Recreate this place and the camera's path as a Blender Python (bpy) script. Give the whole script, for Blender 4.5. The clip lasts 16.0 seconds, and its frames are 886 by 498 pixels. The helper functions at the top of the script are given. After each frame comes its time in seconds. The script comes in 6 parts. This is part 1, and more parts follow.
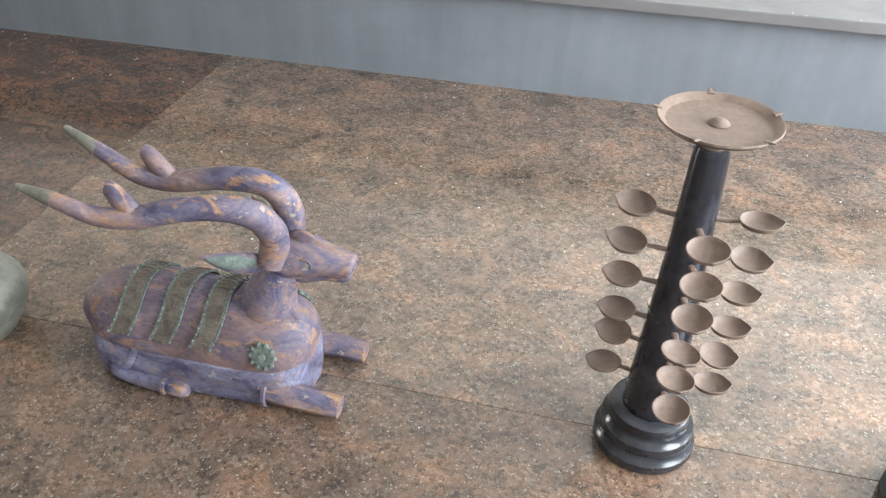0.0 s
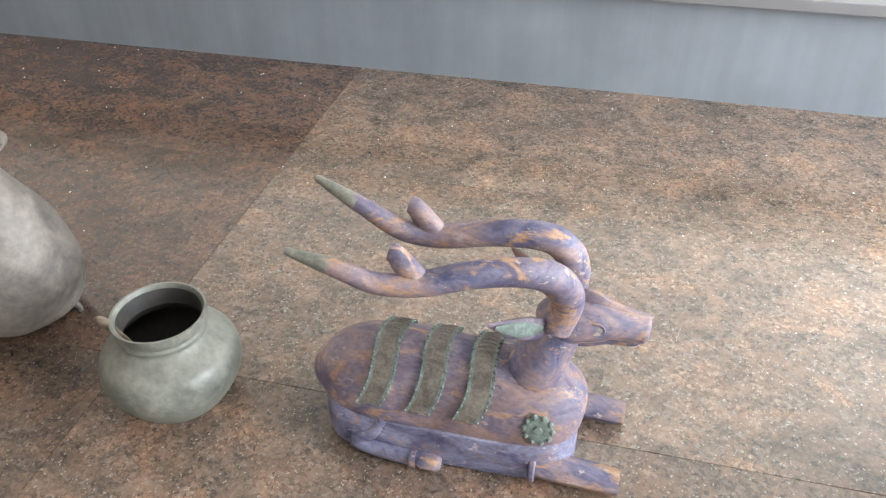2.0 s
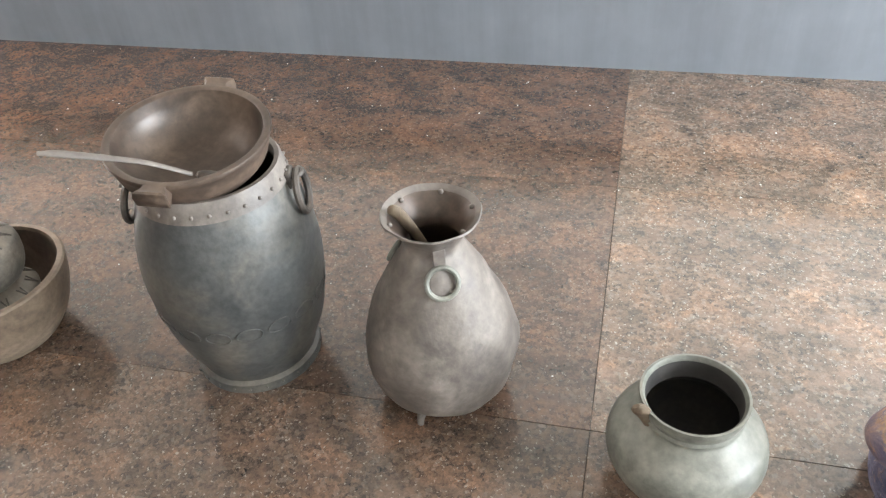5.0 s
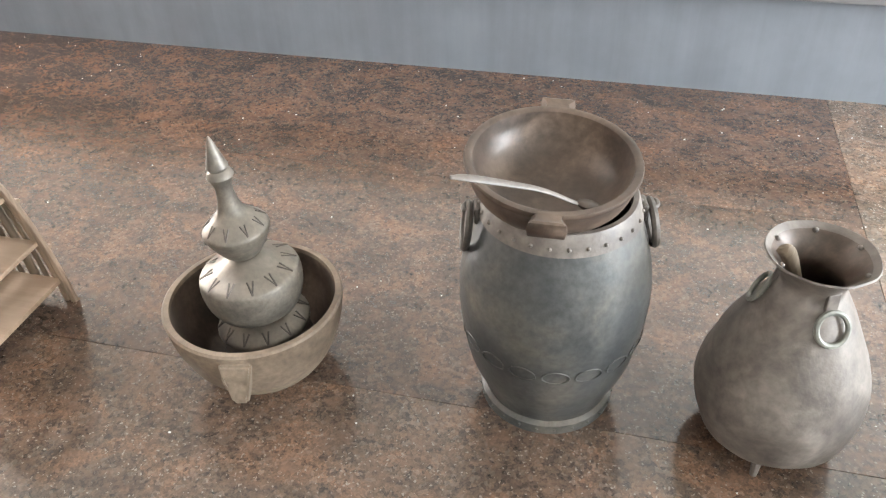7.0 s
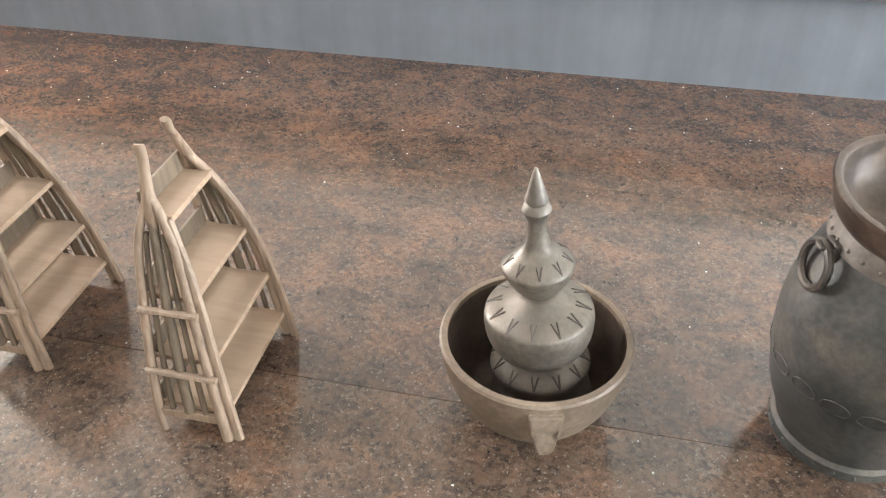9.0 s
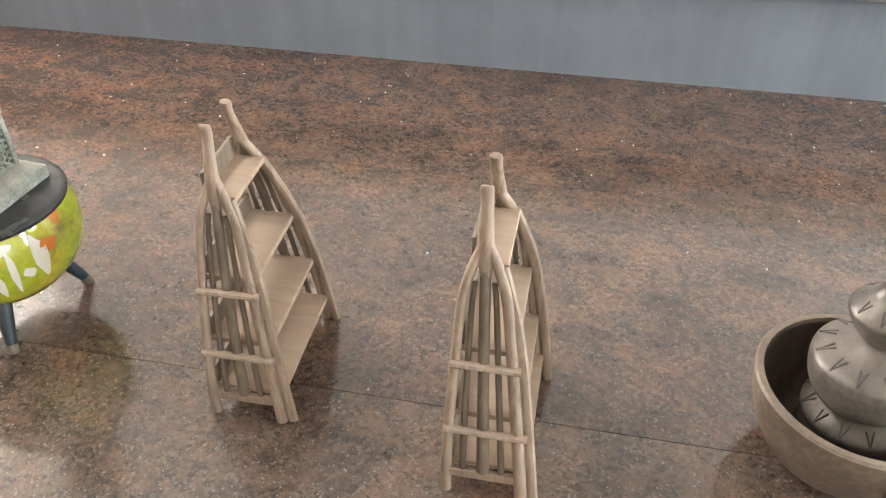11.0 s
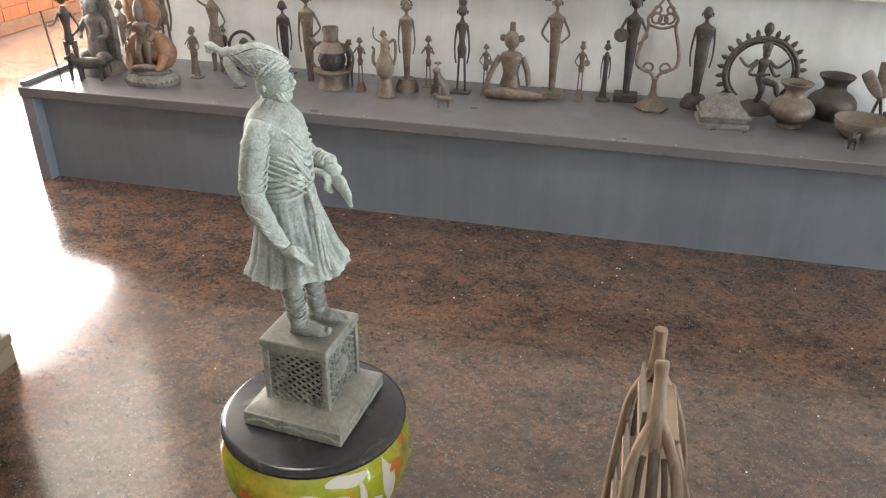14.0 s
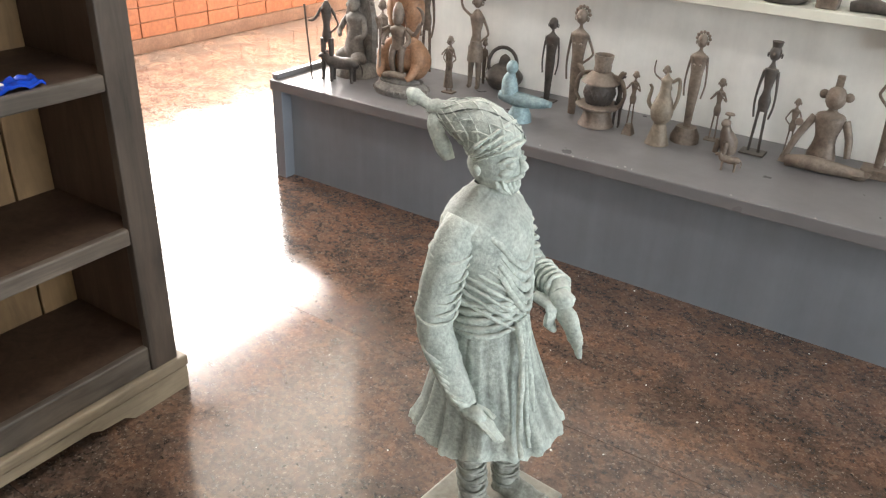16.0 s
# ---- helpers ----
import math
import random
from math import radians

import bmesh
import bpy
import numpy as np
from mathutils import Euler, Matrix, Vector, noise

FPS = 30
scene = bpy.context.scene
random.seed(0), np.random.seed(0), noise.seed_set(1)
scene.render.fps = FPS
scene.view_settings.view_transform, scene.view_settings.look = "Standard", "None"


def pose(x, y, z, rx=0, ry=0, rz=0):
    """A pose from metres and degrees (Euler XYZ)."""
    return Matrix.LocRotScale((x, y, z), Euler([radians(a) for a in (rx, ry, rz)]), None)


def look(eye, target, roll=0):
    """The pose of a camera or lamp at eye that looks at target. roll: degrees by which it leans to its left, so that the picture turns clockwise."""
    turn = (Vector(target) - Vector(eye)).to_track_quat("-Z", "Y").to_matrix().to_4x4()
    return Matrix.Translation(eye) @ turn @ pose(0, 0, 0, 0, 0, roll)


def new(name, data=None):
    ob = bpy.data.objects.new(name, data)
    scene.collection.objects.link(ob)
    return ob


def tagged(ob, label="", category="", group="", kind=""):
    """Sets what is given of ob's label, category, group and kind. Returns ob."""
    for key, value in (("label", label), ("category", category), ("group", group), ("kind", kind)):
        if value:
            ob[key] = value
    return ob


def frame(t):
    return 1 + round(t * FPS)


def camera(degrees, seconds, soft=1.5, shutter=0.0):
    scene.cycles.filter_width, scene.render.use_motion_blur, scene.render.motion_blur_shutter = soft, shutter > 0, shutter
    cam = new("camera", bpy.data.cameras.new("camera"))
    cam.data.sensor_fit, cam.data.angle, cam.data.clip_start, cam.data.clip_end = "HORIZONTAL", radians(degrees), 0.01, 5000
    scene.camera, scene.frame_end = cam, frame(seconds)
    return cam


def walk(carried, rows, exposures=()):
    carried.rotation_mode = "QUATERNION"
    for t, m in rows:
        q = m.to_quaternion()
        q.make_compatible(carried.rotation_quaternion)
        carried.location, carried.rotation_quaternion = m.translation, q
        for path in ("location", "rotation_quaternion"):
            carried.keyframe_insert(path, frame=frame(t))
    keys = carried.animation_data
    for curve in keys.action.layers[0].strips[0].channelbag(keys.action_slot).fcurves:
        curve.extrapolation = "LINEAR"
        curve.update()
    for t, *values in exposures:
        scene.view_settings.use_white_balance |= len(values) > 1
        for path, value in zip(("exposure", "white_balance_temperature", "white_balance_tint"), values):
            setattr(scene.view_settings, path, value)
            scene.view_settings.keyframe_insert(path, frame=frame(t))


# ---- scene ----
cam = camera(58.7, 16.0, 1.25)
METRES, EYE, TILT, LEAN, TURN = 5.6, 1.46, 0.0, 0.0, 13.0
ROWS = [
    (0.0, 0.0, 0.0, 0.0, 0.75, -35.78, -1.04),
    (0.5, -0.0303, 0.0019, 0.0001, 1.2, -36.14, -0.8),
    (1.0, -0.0544, 0.0079, -0.0009, 1.54, -36.37, -0.43),
    (1.5, -0.0803, 0.0288, 0.0001, 1.09, -36.57, 0.44),
    (2.0, -0.1042, 0.0447, -0.0011, 1.04, -36.69, 0.57),
    (2.5, -0.1366, 0.0525, 0.0008, 0.99, -36.8, 0.56),
    (3.0, -0.1708, 0.0531, 0.0018, 0.48, -36.96, 1.18),
    (3.5, -0.2024, 0.0616, 0.0028, 0.73, -37.44, 1.13),
    (4.0, -0.2359, 0.0824, 0.0045, 0.09, -38.26, 2.38),
    (4.5, -0.2643, 0.0933, 0.0065, 0.63, -38.68, 2.96),
    (5.0, -0.3027, 0.0989, 0.0071, 0.28, -38.7, 3.5),
    (7.5, -0.4764, 0.1189, 0.0061, 0.82, -37.54, 0.95),
    (8.0, -0.5077, 0.1197, 0.005, -0.33, -37.83, 1.27),
    (8.5, -0.5391, 0.1328, 0.0023, -0.22, -38.11, 0.73),
    (9.0, -0.5737, 0.1493, 0.0053, -0.34, -38.06, 0.69),
    (9.5, -0.6076, 0.158, 0.0033, -0.17, -38.1, 0.14),
    (12.0, -0.7676, 0.2007, 0.0021, -2.68, -37.8, 0.38),
    (12.5, -0.8024, 0.204, 0.0072, -2.67, -35.99, 0.68),
    (13.0, -0.8209, 0.2088, 0.0099, -2.82, -32.79, 0.39),
    (13.5, -0.833, 0.2157, 0.0116, -2.99, -29.73, 0.04),
    (14.0, -0.8462, 0.2294, 0.0115, 0.52, -28.06, -0.63),
    (14.5, -0.8551, 0.2544, 0.0085, 6.06, -27.65, 1.27),
    (15.0, -0.8609, 0.2774, 0.0056, 7.8, -27.25, 0.49),
    (15.5, -0.8647, 0.3089, 0.0021, 11.63, -27.12, -0.58),
    (16.0, -0.8605, 0.3298, -0.0008, 20.63, -27.87, -2.29),
]
walk(cam, [(t, pose(0, 0, EYE, TILT, LEAN, TURN) @ pose(METRES * x, METRES * y, METRES * z, 90 + pitch, roll, yaw)) for t, x, y, z, yaw, pitch, roll in ROWS],
     exposures=[(0.0, -0.97), (1.0, -0.82), (1.5, -0.68), (2.5, -0.55), (3.5, -0.3), (5.0, -0.12), (7.5, 0.12), (9.5, 0.08), (12.0, -0.05), (12.5, -0.02), (13.0, -0.05), (13.5, -0.4), (14.0, -0.78), (14.5, -0.76), (15.0, -0.6), (16.0, -0.72)])

# ---- light ----
world = bpy.data.worlds.new("sky")
scene.world = world
world.use_nodes = True
wn = world.node_tree
sky = wn.nodes.new("ShaderNodeTexSky")
sky.sky_type, sky.sun_disc = "NISHITA", False
sky.sun_elevation, sky.sun_rotation = radians(48), radians(250)
wn.links.new(sky.outputs[0], wn.nodes["Background"].inputs[0])
wn.nodes["Background"].inputs[1].default_value = 0.1


def area_light(name, m, width, height, watts, colour):
    data = bpy.data.lights.new(name, "AREA")
    data.shape, data.size, data.size_y, data.energy, data.color = "RECTANGLE", width, height, watts, colour
    ob = new(name, data)
    ob.matrix_world = m
    return ob


area_light("window_light_west", look((-9.97, 4.95, 1.65), (-5, 4.95, 1.3)), 3.9, 2.06, 1300, (1.0, 0.955, 0.91))
area_light("window_light_east", look((3.07, 1.0, 1.7), (-3, 1.3, 0.9)), 3.6, 1.6, 1080, (0.86, 0.935, 1.0))
# added fill lamp overhead, out of view; no known source stands there
area_light("ceiling_fill", look((-6.2, 1.7, 3.305), (-6.2, 1.7001, 0.0)), 0.8, 4.55, 400, (1.0, 0.985, 0.96))

# ---- materials ----


def mat(name, base=(0.5, 0.5, 0.5), rough=0.6, metal=0.0):
    m = bpy.data.materials.new(name)
    m.use_nodes = True
    b = m.node_tree.nodes["Principled BSDF"]
    b.inputs["Base Color"].default_value = (*base, 1)
    b.inputs["Roughness"].default_value = rough
    b.inputs["Metallic"].default_value = metal
    return m


def nd(m, kind, **inputs):
    n = m.node_tree.nodes.new("ShaderNode" + kind)
    for k, v in inputs.items():
        n.inputs[k.replace("_", " ")].default_value = v
    return n


def lk(m, a, b):
    m.node_tree.links.new(a, b)


def coords(m, space="Object", scale=(1, 1, 1)):
    if space == "World":
        out = nd(m, "NewGeometry").outputs["Position"]
    else:
        out = nd(m, "TexCoord").outputs[space]
    mp = nd(m, "Mapping", Scale=scale)
    lk(m, out, mp.inputs["Vector"])
    return mp.outputs[0]


def ramp(m, fac, stops):
    r = nd(m, "ValToRGB")
    e = r.color_ramp.elements
    while len(e) < len(stops):
        e.new(0.5)
    for i, (p, c) in enumerate(stops):
        e[i].position = p
        e[i].color = (*c, 1) if len(c) == 3 else c
    lk(m, fac, r.inputs[0])
    return r.outputs[0]


def noise_tex(m, vec, scale, detail=4, rough=0.55, distortion=0.0):
    n = nd(m, "TexNoise", Scale=scale, Detail=detail, Roughness=rough, Distortion=distortion)
    lk(m, vec, n.inputs["Vector"])
    return n.outputs["Fac"]


def mix(m, fac, a, b, mode="MIX"):
    n = m.node_tree.nodes.new("ShaderNodeMix")
    n.data_type, n.blend_type = "RGBA", mode
    for sock, v in ((n.inputs[0], fac), (n.inputs[6], a), (n.inputs[7], b)):
        if hasattr(v, "links"):
            lk(m, v, sock)
        else:
            sock.default_value = v if isinstance(v, float) else (*v, 1)
    return n.outputs[2]


def bump(m, height, strength=0.3, distance=0.002):
    n = nd(m, "Bump", Strength=strength, Distance=distance)
    lk(m, height, n.inputs["Height"])
    lk(m, n.outputs[0], m.node_tree.nodes["Principled BSDF"].inputs["Normal"])


def bsdf(m):
    return m.node_tree.nodes["Principled BSDF"]


def weathered(name, dark, mid, light, rough=(0.35, 0.7), metal=0.0, scale=9.0, fine=70.0, relief=0.25, dust=None, dust_amount=0.5):
    """A worn surface: broad stains, fine grain, uneven gloss, and dust on what faces up."""
    m = mat(name, mid, 0.5, metal)
    v = coords(m, "Object")
    broad = noise_tex(m, v, scale, 5, 0.6, 0.6)
    grain = noise_tex(m, v, fine, 3, 0.6)
    col = ramp(m, broad, [(0.3, dark), (0.5, mid), (0.72, light)])
    g = ramp(m, grain, [(0.3, (0.72, 0.72, 0.72)), (0.7, (1.15, 1.15, 1.15))])
    col = mix(m, 1.0, col, g, "MULTIPLY")
    if dust:
        sep = nd(m, "SeparateXYZ")
        lk(m, nd(m, "NewGeometry").outputs["Normal"], sep.inputs[0])
        up = ramp(m, sep.outputs[2], [(0.35, (0, 0, 0)), (0.95, (dust_amount,) * 3)])
        n2 = ramp(m, noise_tex(m, v, scale * 1.7, 4), [(0.3, (0.35,) * 3), (0.65, (1, 1, 1))])
        up = mix(m, 1.0, up, n2, "MULTIPLY")
        col = mix(m, up, col, dust)
    lk(m, col, bsdf(m).inputs["Base Color"])
    r = ramp(m, broad, [(0.3, (rough[0],) * 3), (0.7, (rough[1],) * 3)])
    lk(m, r, bsdf(m).inputs["Roughness"])
    bump(m, mix(m, 0.5, broad, grain), relief, 0.003)
    return m


def granite():
    """Polished brown granite: coloured crystals, drifting dark veins and pink clouds, pale flecks."""
    m = mat("granite", (0.2, 0.14, 0.11), 0.16)
    info = nd(m, "ObjectInfo")
    mul = nd(m, "Math")
    mul.operation = "MULTIPLY"
    mul.inputs[1].default_value = 37.0
    lk(m, info.outputs["Random"], mul.inputs[0])
    off = nd(m, "CombineXYZ")
    lk(m, mul.outputs[0], off.inputs[0])
    lk(m, mul.outputs[0], off.inputs[1])
    add = nd(m, "VectorMath")
    lk(m, nd(m, "NewGeometry").outputs["Position"], add.inputs[0])
    lk(m, off.outputs[0], add.inputs[1])
    even = add.outputs[0]
    flow = nd(m, "Mapping", Rotation=(0, 0, 0.6), Scale=(0.88, 1.15, 1.0))
    lk(m, even, flow.inputs["Vector"])
    drift = flow.outputs[0]
    # crystals in three sizes, each cell with a tone of its own
    def cells(scale, vec):
        v = nd(m, "TexVoronoi", Scale=scale)
        lk(m, vec, v.inputs["Vector"])
        c = nd(m, "SeparateColor")
        lk(m, v.outputs["Color"], c.inputs[0])
        return c.outputs
    warp = nd(m, "VectorMath")
    wob = nd(m, "TexNoise", Scale=90.0, Detail=3.0)
    lk(m, even, wob.inputs["Vector"])
    sc = nd(m, "VectorMath")
    sc.operation = "SCALE"
    sc.inputs["Scale"].default_value = 0.012
    lk(m, wob.outputs["Color"], sc.inputs[0])
    lk(m, even, warp.inputs[0])
    lk(m, sc.outputs[0], warp.inputs[1])
    big = cells(95.0, warp.outputs[0])
    small = cells(230.0, warp.outputs[0])
    col = ramp(m, big[0], [(0.05, (0.055, 0.045, 0.04)), (0.25, (0.12, 0.085, 0.066)), (0.5, (0.185, 0.128, 0.095)), (0.75, (0.235, 0.155, 0.112)), (0.92, (0.27, 0.215, 0.18))])
    fine = ramp(m, small[1], [(0.05, (0.06, 0.05, 0.045)), (0.35, (0.15, 0.105, 0.08)), (0.65, (0.2, 0.15, 0.12)), (0.9, (0.29, 0.2, 0.15))])
    col = mix(m, 0.42, col, fine)
    cloud = ramp(m, noise_tex(m, drift, 5.5, 7, 0.66, 0.7), [(0.33, (0.58, 0.59, 0.6)), (0.5, (1.0,) * 3), (0.63, (1.5, 1.27, 1.12))])
    col = mix(m, 1.0, col, cloud, "MULTIPLY")
    pink = ramp(m, noise_tex(m, drift, 15, 6, 0.7, 0.4), [(0.48, (0, 0, 0)), (0.66, (0.7,) * 3)])
    col = mix(m, pink, col, (0.265, 0.165, 0.122))
    vein = ramp(m, noise_tex(m, drift, 8.0, 8, 0.74, 1.1), [(0.5, (0, 0, 0)), (0.7, (0.42,) * 3)])
    col = mix(m, vein, col, (0.048, 0.041, 0.037))
    dots = ramp(m, noise_tex(m, even, 60, 5, 0.7), [(0.56, (0, 0, 0)), (0.68, (0.45,) * 3)])
    col = mix(m, dots, col, (0.05, 0.043, 0.04))
    broad = ramp(m, noise_tex(m, drift, 1.3, 4, 0.55), [(0.35, (0.85,) * 3), (0.65, (1.12,) * 3)])
    col = mix(m, 1.0, col, broad, "MULTIPLY")
    fleck = ramp(m, small[2], [(0.965, (0, 0, 0)), (0.98, (0.6,) * 3)])
    col = mix(m, fleck, col, (0.5, 0.44, 0.38))
    col = mix(m, 1.0, col, info.outputs["Color"], "MULTIPLY")
    lk(m, col, bsdf(m).inputs["Base Color"])
    smear = noise_tex(m, even, 2.6, 5, 0.6)
    lk(m, ramp(m, smear, [(0.3, (0.11,) * 3), (0.7, (0.19,) * 3)]), bsdf(m).inputs["Roughness"])
    bsdf(m).inputs["Specular IOR Level"].default_value = 0.9
    bump(m, noise_tex(m, even, 38, 5, 0.72), 0.03, 0.001)
    return m


def painted(name, base, rough=0.45, streak=0.12, vertical=True):
    m = mat(name, base, rough)
    v = coords(m, "World", (14, 14, 0.8) if vertical else (3, 3, 3))
    n = noise_tex(m, v, 1.0, 5, 0.6)
    col = ramp(m, n, [(0.3, tuple(c * (1 - streak) for c in base)), (0.7, tuple(c * (1 + streak) for c in base))])
    v2 = coords(m, "World")
    d = ramp(m, noise_tex(m, v2, 3.0, 5, 0.65), [(0.35, (0.9,) * 3), (0.65, (1.05,) * 3)])
    col = mix(m, 1.0, col, d, "MULTIPLY")
    lk(m, col, bsdf(m).inputs["Base Color"])
    lk(m, ramp(m, noise_tex(m, v2, 8, 4), [(0.3, (rough * 0.8,) * 3), (0.7, (min(1, rough * 1.25),) * 3)]), bsdf(m).inputs["Roughness"])
    bump(m, noise_tex(m, v2, 120, 3), 0.08, 0.001)
    return m


def wood(name, dark, light, scale=(30, 30, 2.5), rough=0.6, dust=None):
    m = mat(name, light, rough)
    v = coords(m, "Object", scale)
    n = noise_tex(m, v, 1.0, 6, 0.65, 0.7)
    col = ramp(m, n, [(0.3, dark), (0.68, light)])
    b = ramp(m, noise_tex(m, coords(m, "Object"), 6, 4), [(0.3, (0.75,) * 3), (0.7, (1.12,) * 3)])
    col = mix(m, 1.0, col, b, "MULTIPLY")
    if dust:
        sep = nd(m, "SeparateXYZ")
        lk(m, nd(m, "NewGeometry").outputs["Normal"], sep.inputs[0])
        col = mix(m, ramp(m, sep.outputs[2], [(0.5, (0, 0, 0)), (1.0, (0.45,) * 3)]), col, dust)
    lk(m, col, bsdf(m).inputs["Base Color"])
    bump(m, n, 0.25, 0.002)
    return m


def patchwork(name, brown, gold=0.9, warm=1.0):
    """Old blue paint worn to violet, ochre and bare wood."""
    m = mat(name, (0.1, 0.1, 0.25), 0.6)
    v = coords(m, "World", (0.6, 1.1, 1.1))
    a = noise_tex(m, v, 12, 6, 0.7, 0.8)
    b = noise_tex(m, v, 21, 5, 0.7, 0.5)
    c = noise_tex(m, v, 120, 3, 0.6)
    col = ramp(m, a, [(0.3, (0.025, 0.028, 0.075)), (0.41, (0.07, 0.074, 0.15)), (0.49, (0.14, 0.132, 0.2)), (0.57, (0.17 + 0.09 * warm, 0.185, 0.3 - 0.1 * warm)), (0.64, (0.24 + 0.12 * warm, 0.25, 0.36 - 0.13 * warm)), (0.74, (0.42, 0.41, 0.46))])
    ochre = ramp(m, b, [(0.54, (0, 0, 0)), (0.62, (gold,) * 3)])
    col = mix(m, ochre, col, (0.44, 0.25, 0.13))
    chips = ramp(m, noise_tex(m, v, 46, 4, 0.7, 0.4), [(0.62, (0, 0, 0)), (0.66, (0.8,) * 3)])
    col = mix(m, chips, col, (0.48, 0.4, 0.34))
    worn = ramp(m, noise_tex(m, v, 7, 5, 0.65, 0.6), [(0.5 - 0.25 * brown, (0, 0, 0)), (0.64, (brown,) * 3)])
    col = mix(m, worn, col, (0.17, 0.105, 0.095))
    dark = ramp(m, noise_tex(m, v, 30, 5, 0.7, 1.2), [(0.6, (0, 0, 0)), (0.7, (0.7,) * 3)])
    col = mix(m, dark, col, (0.035, 0.03, 0.035))
    col = mix(m, 1.0, col, ramp(m, c, [(0.3, (0.75,) * 3), (0.7, (1.12,) * 3)]), "MULTIPLY")
    lk(m, col, bsdf(m).inputs["Base Color"])
    bump(m, mix(m, 0.4, a, c), 0.3, 0.003)
    return m


GRANITE = granite()
GROUT = mat("dark_joint", (0.06, 0.048, 0.04), 0.9)
PLINTH = painted("grey_blue_paint", (0.185, 0.2, 0.225), 0.4, 0.07)
PLINTH_TOP = painted("grey_paint", (0.165, 0.158, 0.162), 0.34, 0.04, False)
WHITE = painted("white_wall_paint", (0.87, 0.86, 0.82), 0.8, 0.04)
CEILING = painted("ceiling_paint", (0.58, 0.57, 0.53), 0.9, 0.04, False)
TERRACOTTA = weathered("terracotta_cladding", (0.27, 0.082, 0.032), (0.32, 0.105, 0.043), (0.36, 0.135, 0.06), (0.5, 0.7), 0, 3.0, 40)
MORTAR = weathered("pale_mortar", (0.32, 0.16, 0.095), (0.37, 0.19, 0.115), (0.42, 0.23, 0.15), (0.8, 0.9), 0, 5, 60)
SKIRT = weathered("brown_skirting", (0.16, 0.075, 0.045), (0.2, 0.1, 0.06), (0.24, 0.13, 0.08), (0.4, 0.6))
BRASS_GREY = weathered("aged_grey_brass", (0.085, 0.088, 0.076), (0.17, 0.172, 0.147), (0.235, 0.235, 0.2), (0.4, 0.58), 0.08, 9, 60, 0.3, (0.29, 0.265, 0.225), 0.45)
COPPER_GREY = weathered("dull_beaten_copper", (0.07, 0.06, 0.055), (0.15, 0.128, 0.112), (0.24, 0.21, 0.184), (0.45, 0.65), 0.05, 8, 40, 0.9, (0.24, 0.195, 0.165), 0.35)
IRON = weathered("dark_iron_sheet", (0.035, 0.039, 0.043), (0.082, 0.084, 0.082), (0.155, 0.138, 0.115), (0.36, 0.55), 0.2, 5, 60, 0.35, (0.2, 0.16, 0.13), 0.4)
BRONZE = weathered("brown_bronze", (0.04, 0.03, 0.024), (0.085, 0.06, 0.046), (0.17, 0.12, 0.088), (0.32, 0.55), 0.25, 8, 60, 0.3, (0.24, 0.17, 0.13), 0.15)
BOWL = weathered("brass_bowl_with_patina", (0.11, 0.08, 0.056), (0.2, 0.15, 0.108), (0.29, 0.23, 0.17), (0.42, 0.65), 0.1, 7, 60, 0.25, (0.34, 0.25, 0.19), 0.3)
DOME = weathered("grey_brass_dome", (0.085, 0.075, 0.066), (0.17, 0.15, 0.125), (0.27, 0.235, 0.195), (0.34, 0.55), 0.3, 9, 80, 0.25, (0.32, 0.27, 0.225), 0.6)
BLACK_STONE = weathered("black_polished_stone", (0.012, 0.013, 0.017), (0.02, 0.022, 0.03), (0.04, 0.042, 0.05), (0.14, 0.3), 0, 9, 60, 0.1, (0.1, 0.1, 0.11), 0.4)
DISH = weathered("dusty_bronze_dish", (0.115, 0.08, 0.064), (0.18, 0.127, 0.1), (0.245, 0.18, 0.145), (0.55, 0.8), 0.0, 14, 90, 0.25, (0.27, 0.195, 0.155), 0.5)
# near-black lining: the shade deep inside the vessels is put into its colour
INNER_SHADE = weathered("shaded_inside", (0.012, 0.011, 0.01), (0.025, 0.022, 0.02), (0.055, 0.046, 0.038), (0.5, 0.8), 0.0, 10, 80, 0.3)
BLUE = patchwork("worn_blue_paint", 0.5)
BLUE_BROWN = patchwork("blue_paint_worn_to_brown", 0.75)
BLUE_DEEP = patchwork("deep_blue_paint", 0.12, 0.3, 0.1)
STRAP = weathered("dark_embossed_tin", (0.085, 0.07, 0.058), (0.15, 0.128, 0.108), (0.22, 0.19, 0.16), (0.4, 0.6), 0.25, 30, 150, 0.5)
TIN = weathered("grey_metal_strip", (0.12, 0.125, 0.105), (0.2, 0.195, 0.165), (0.27, 0.25, 0.21), (0.4, 0.6), 0.3, 30, 150, 0.4)
VERDIGRIS = weathered("verdigris_edge", (0.085, 0.1, 0.088), (0.135, 0.168, 0.15), (0.2, 0.24, 0.215), (0.6, 0.8), 0, 40, 150)
BAMBOO = wood("weathered_bamboo", (0.19, 0.13, 0.09), (0.42, 0.31, 0.225), (60, 60, 4), 0.6, (0.45, 0.34, 0.26))
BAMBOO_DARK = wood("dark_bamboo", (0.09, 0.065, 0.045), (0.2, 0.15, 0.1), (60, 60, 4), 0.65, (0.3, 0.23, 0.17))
SHELF_BOARD = wood("pale_shelf_wood", (0.3, 0.2, 0.135), (0.46, 0.33, 0.23), (4, 40, 40), 0.65, (0.47, 0.35, 0.26))
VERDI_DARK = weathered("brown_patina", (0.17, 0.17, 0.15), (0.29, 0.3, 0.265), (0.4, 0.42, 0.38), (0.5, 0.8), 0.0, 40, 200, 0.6)
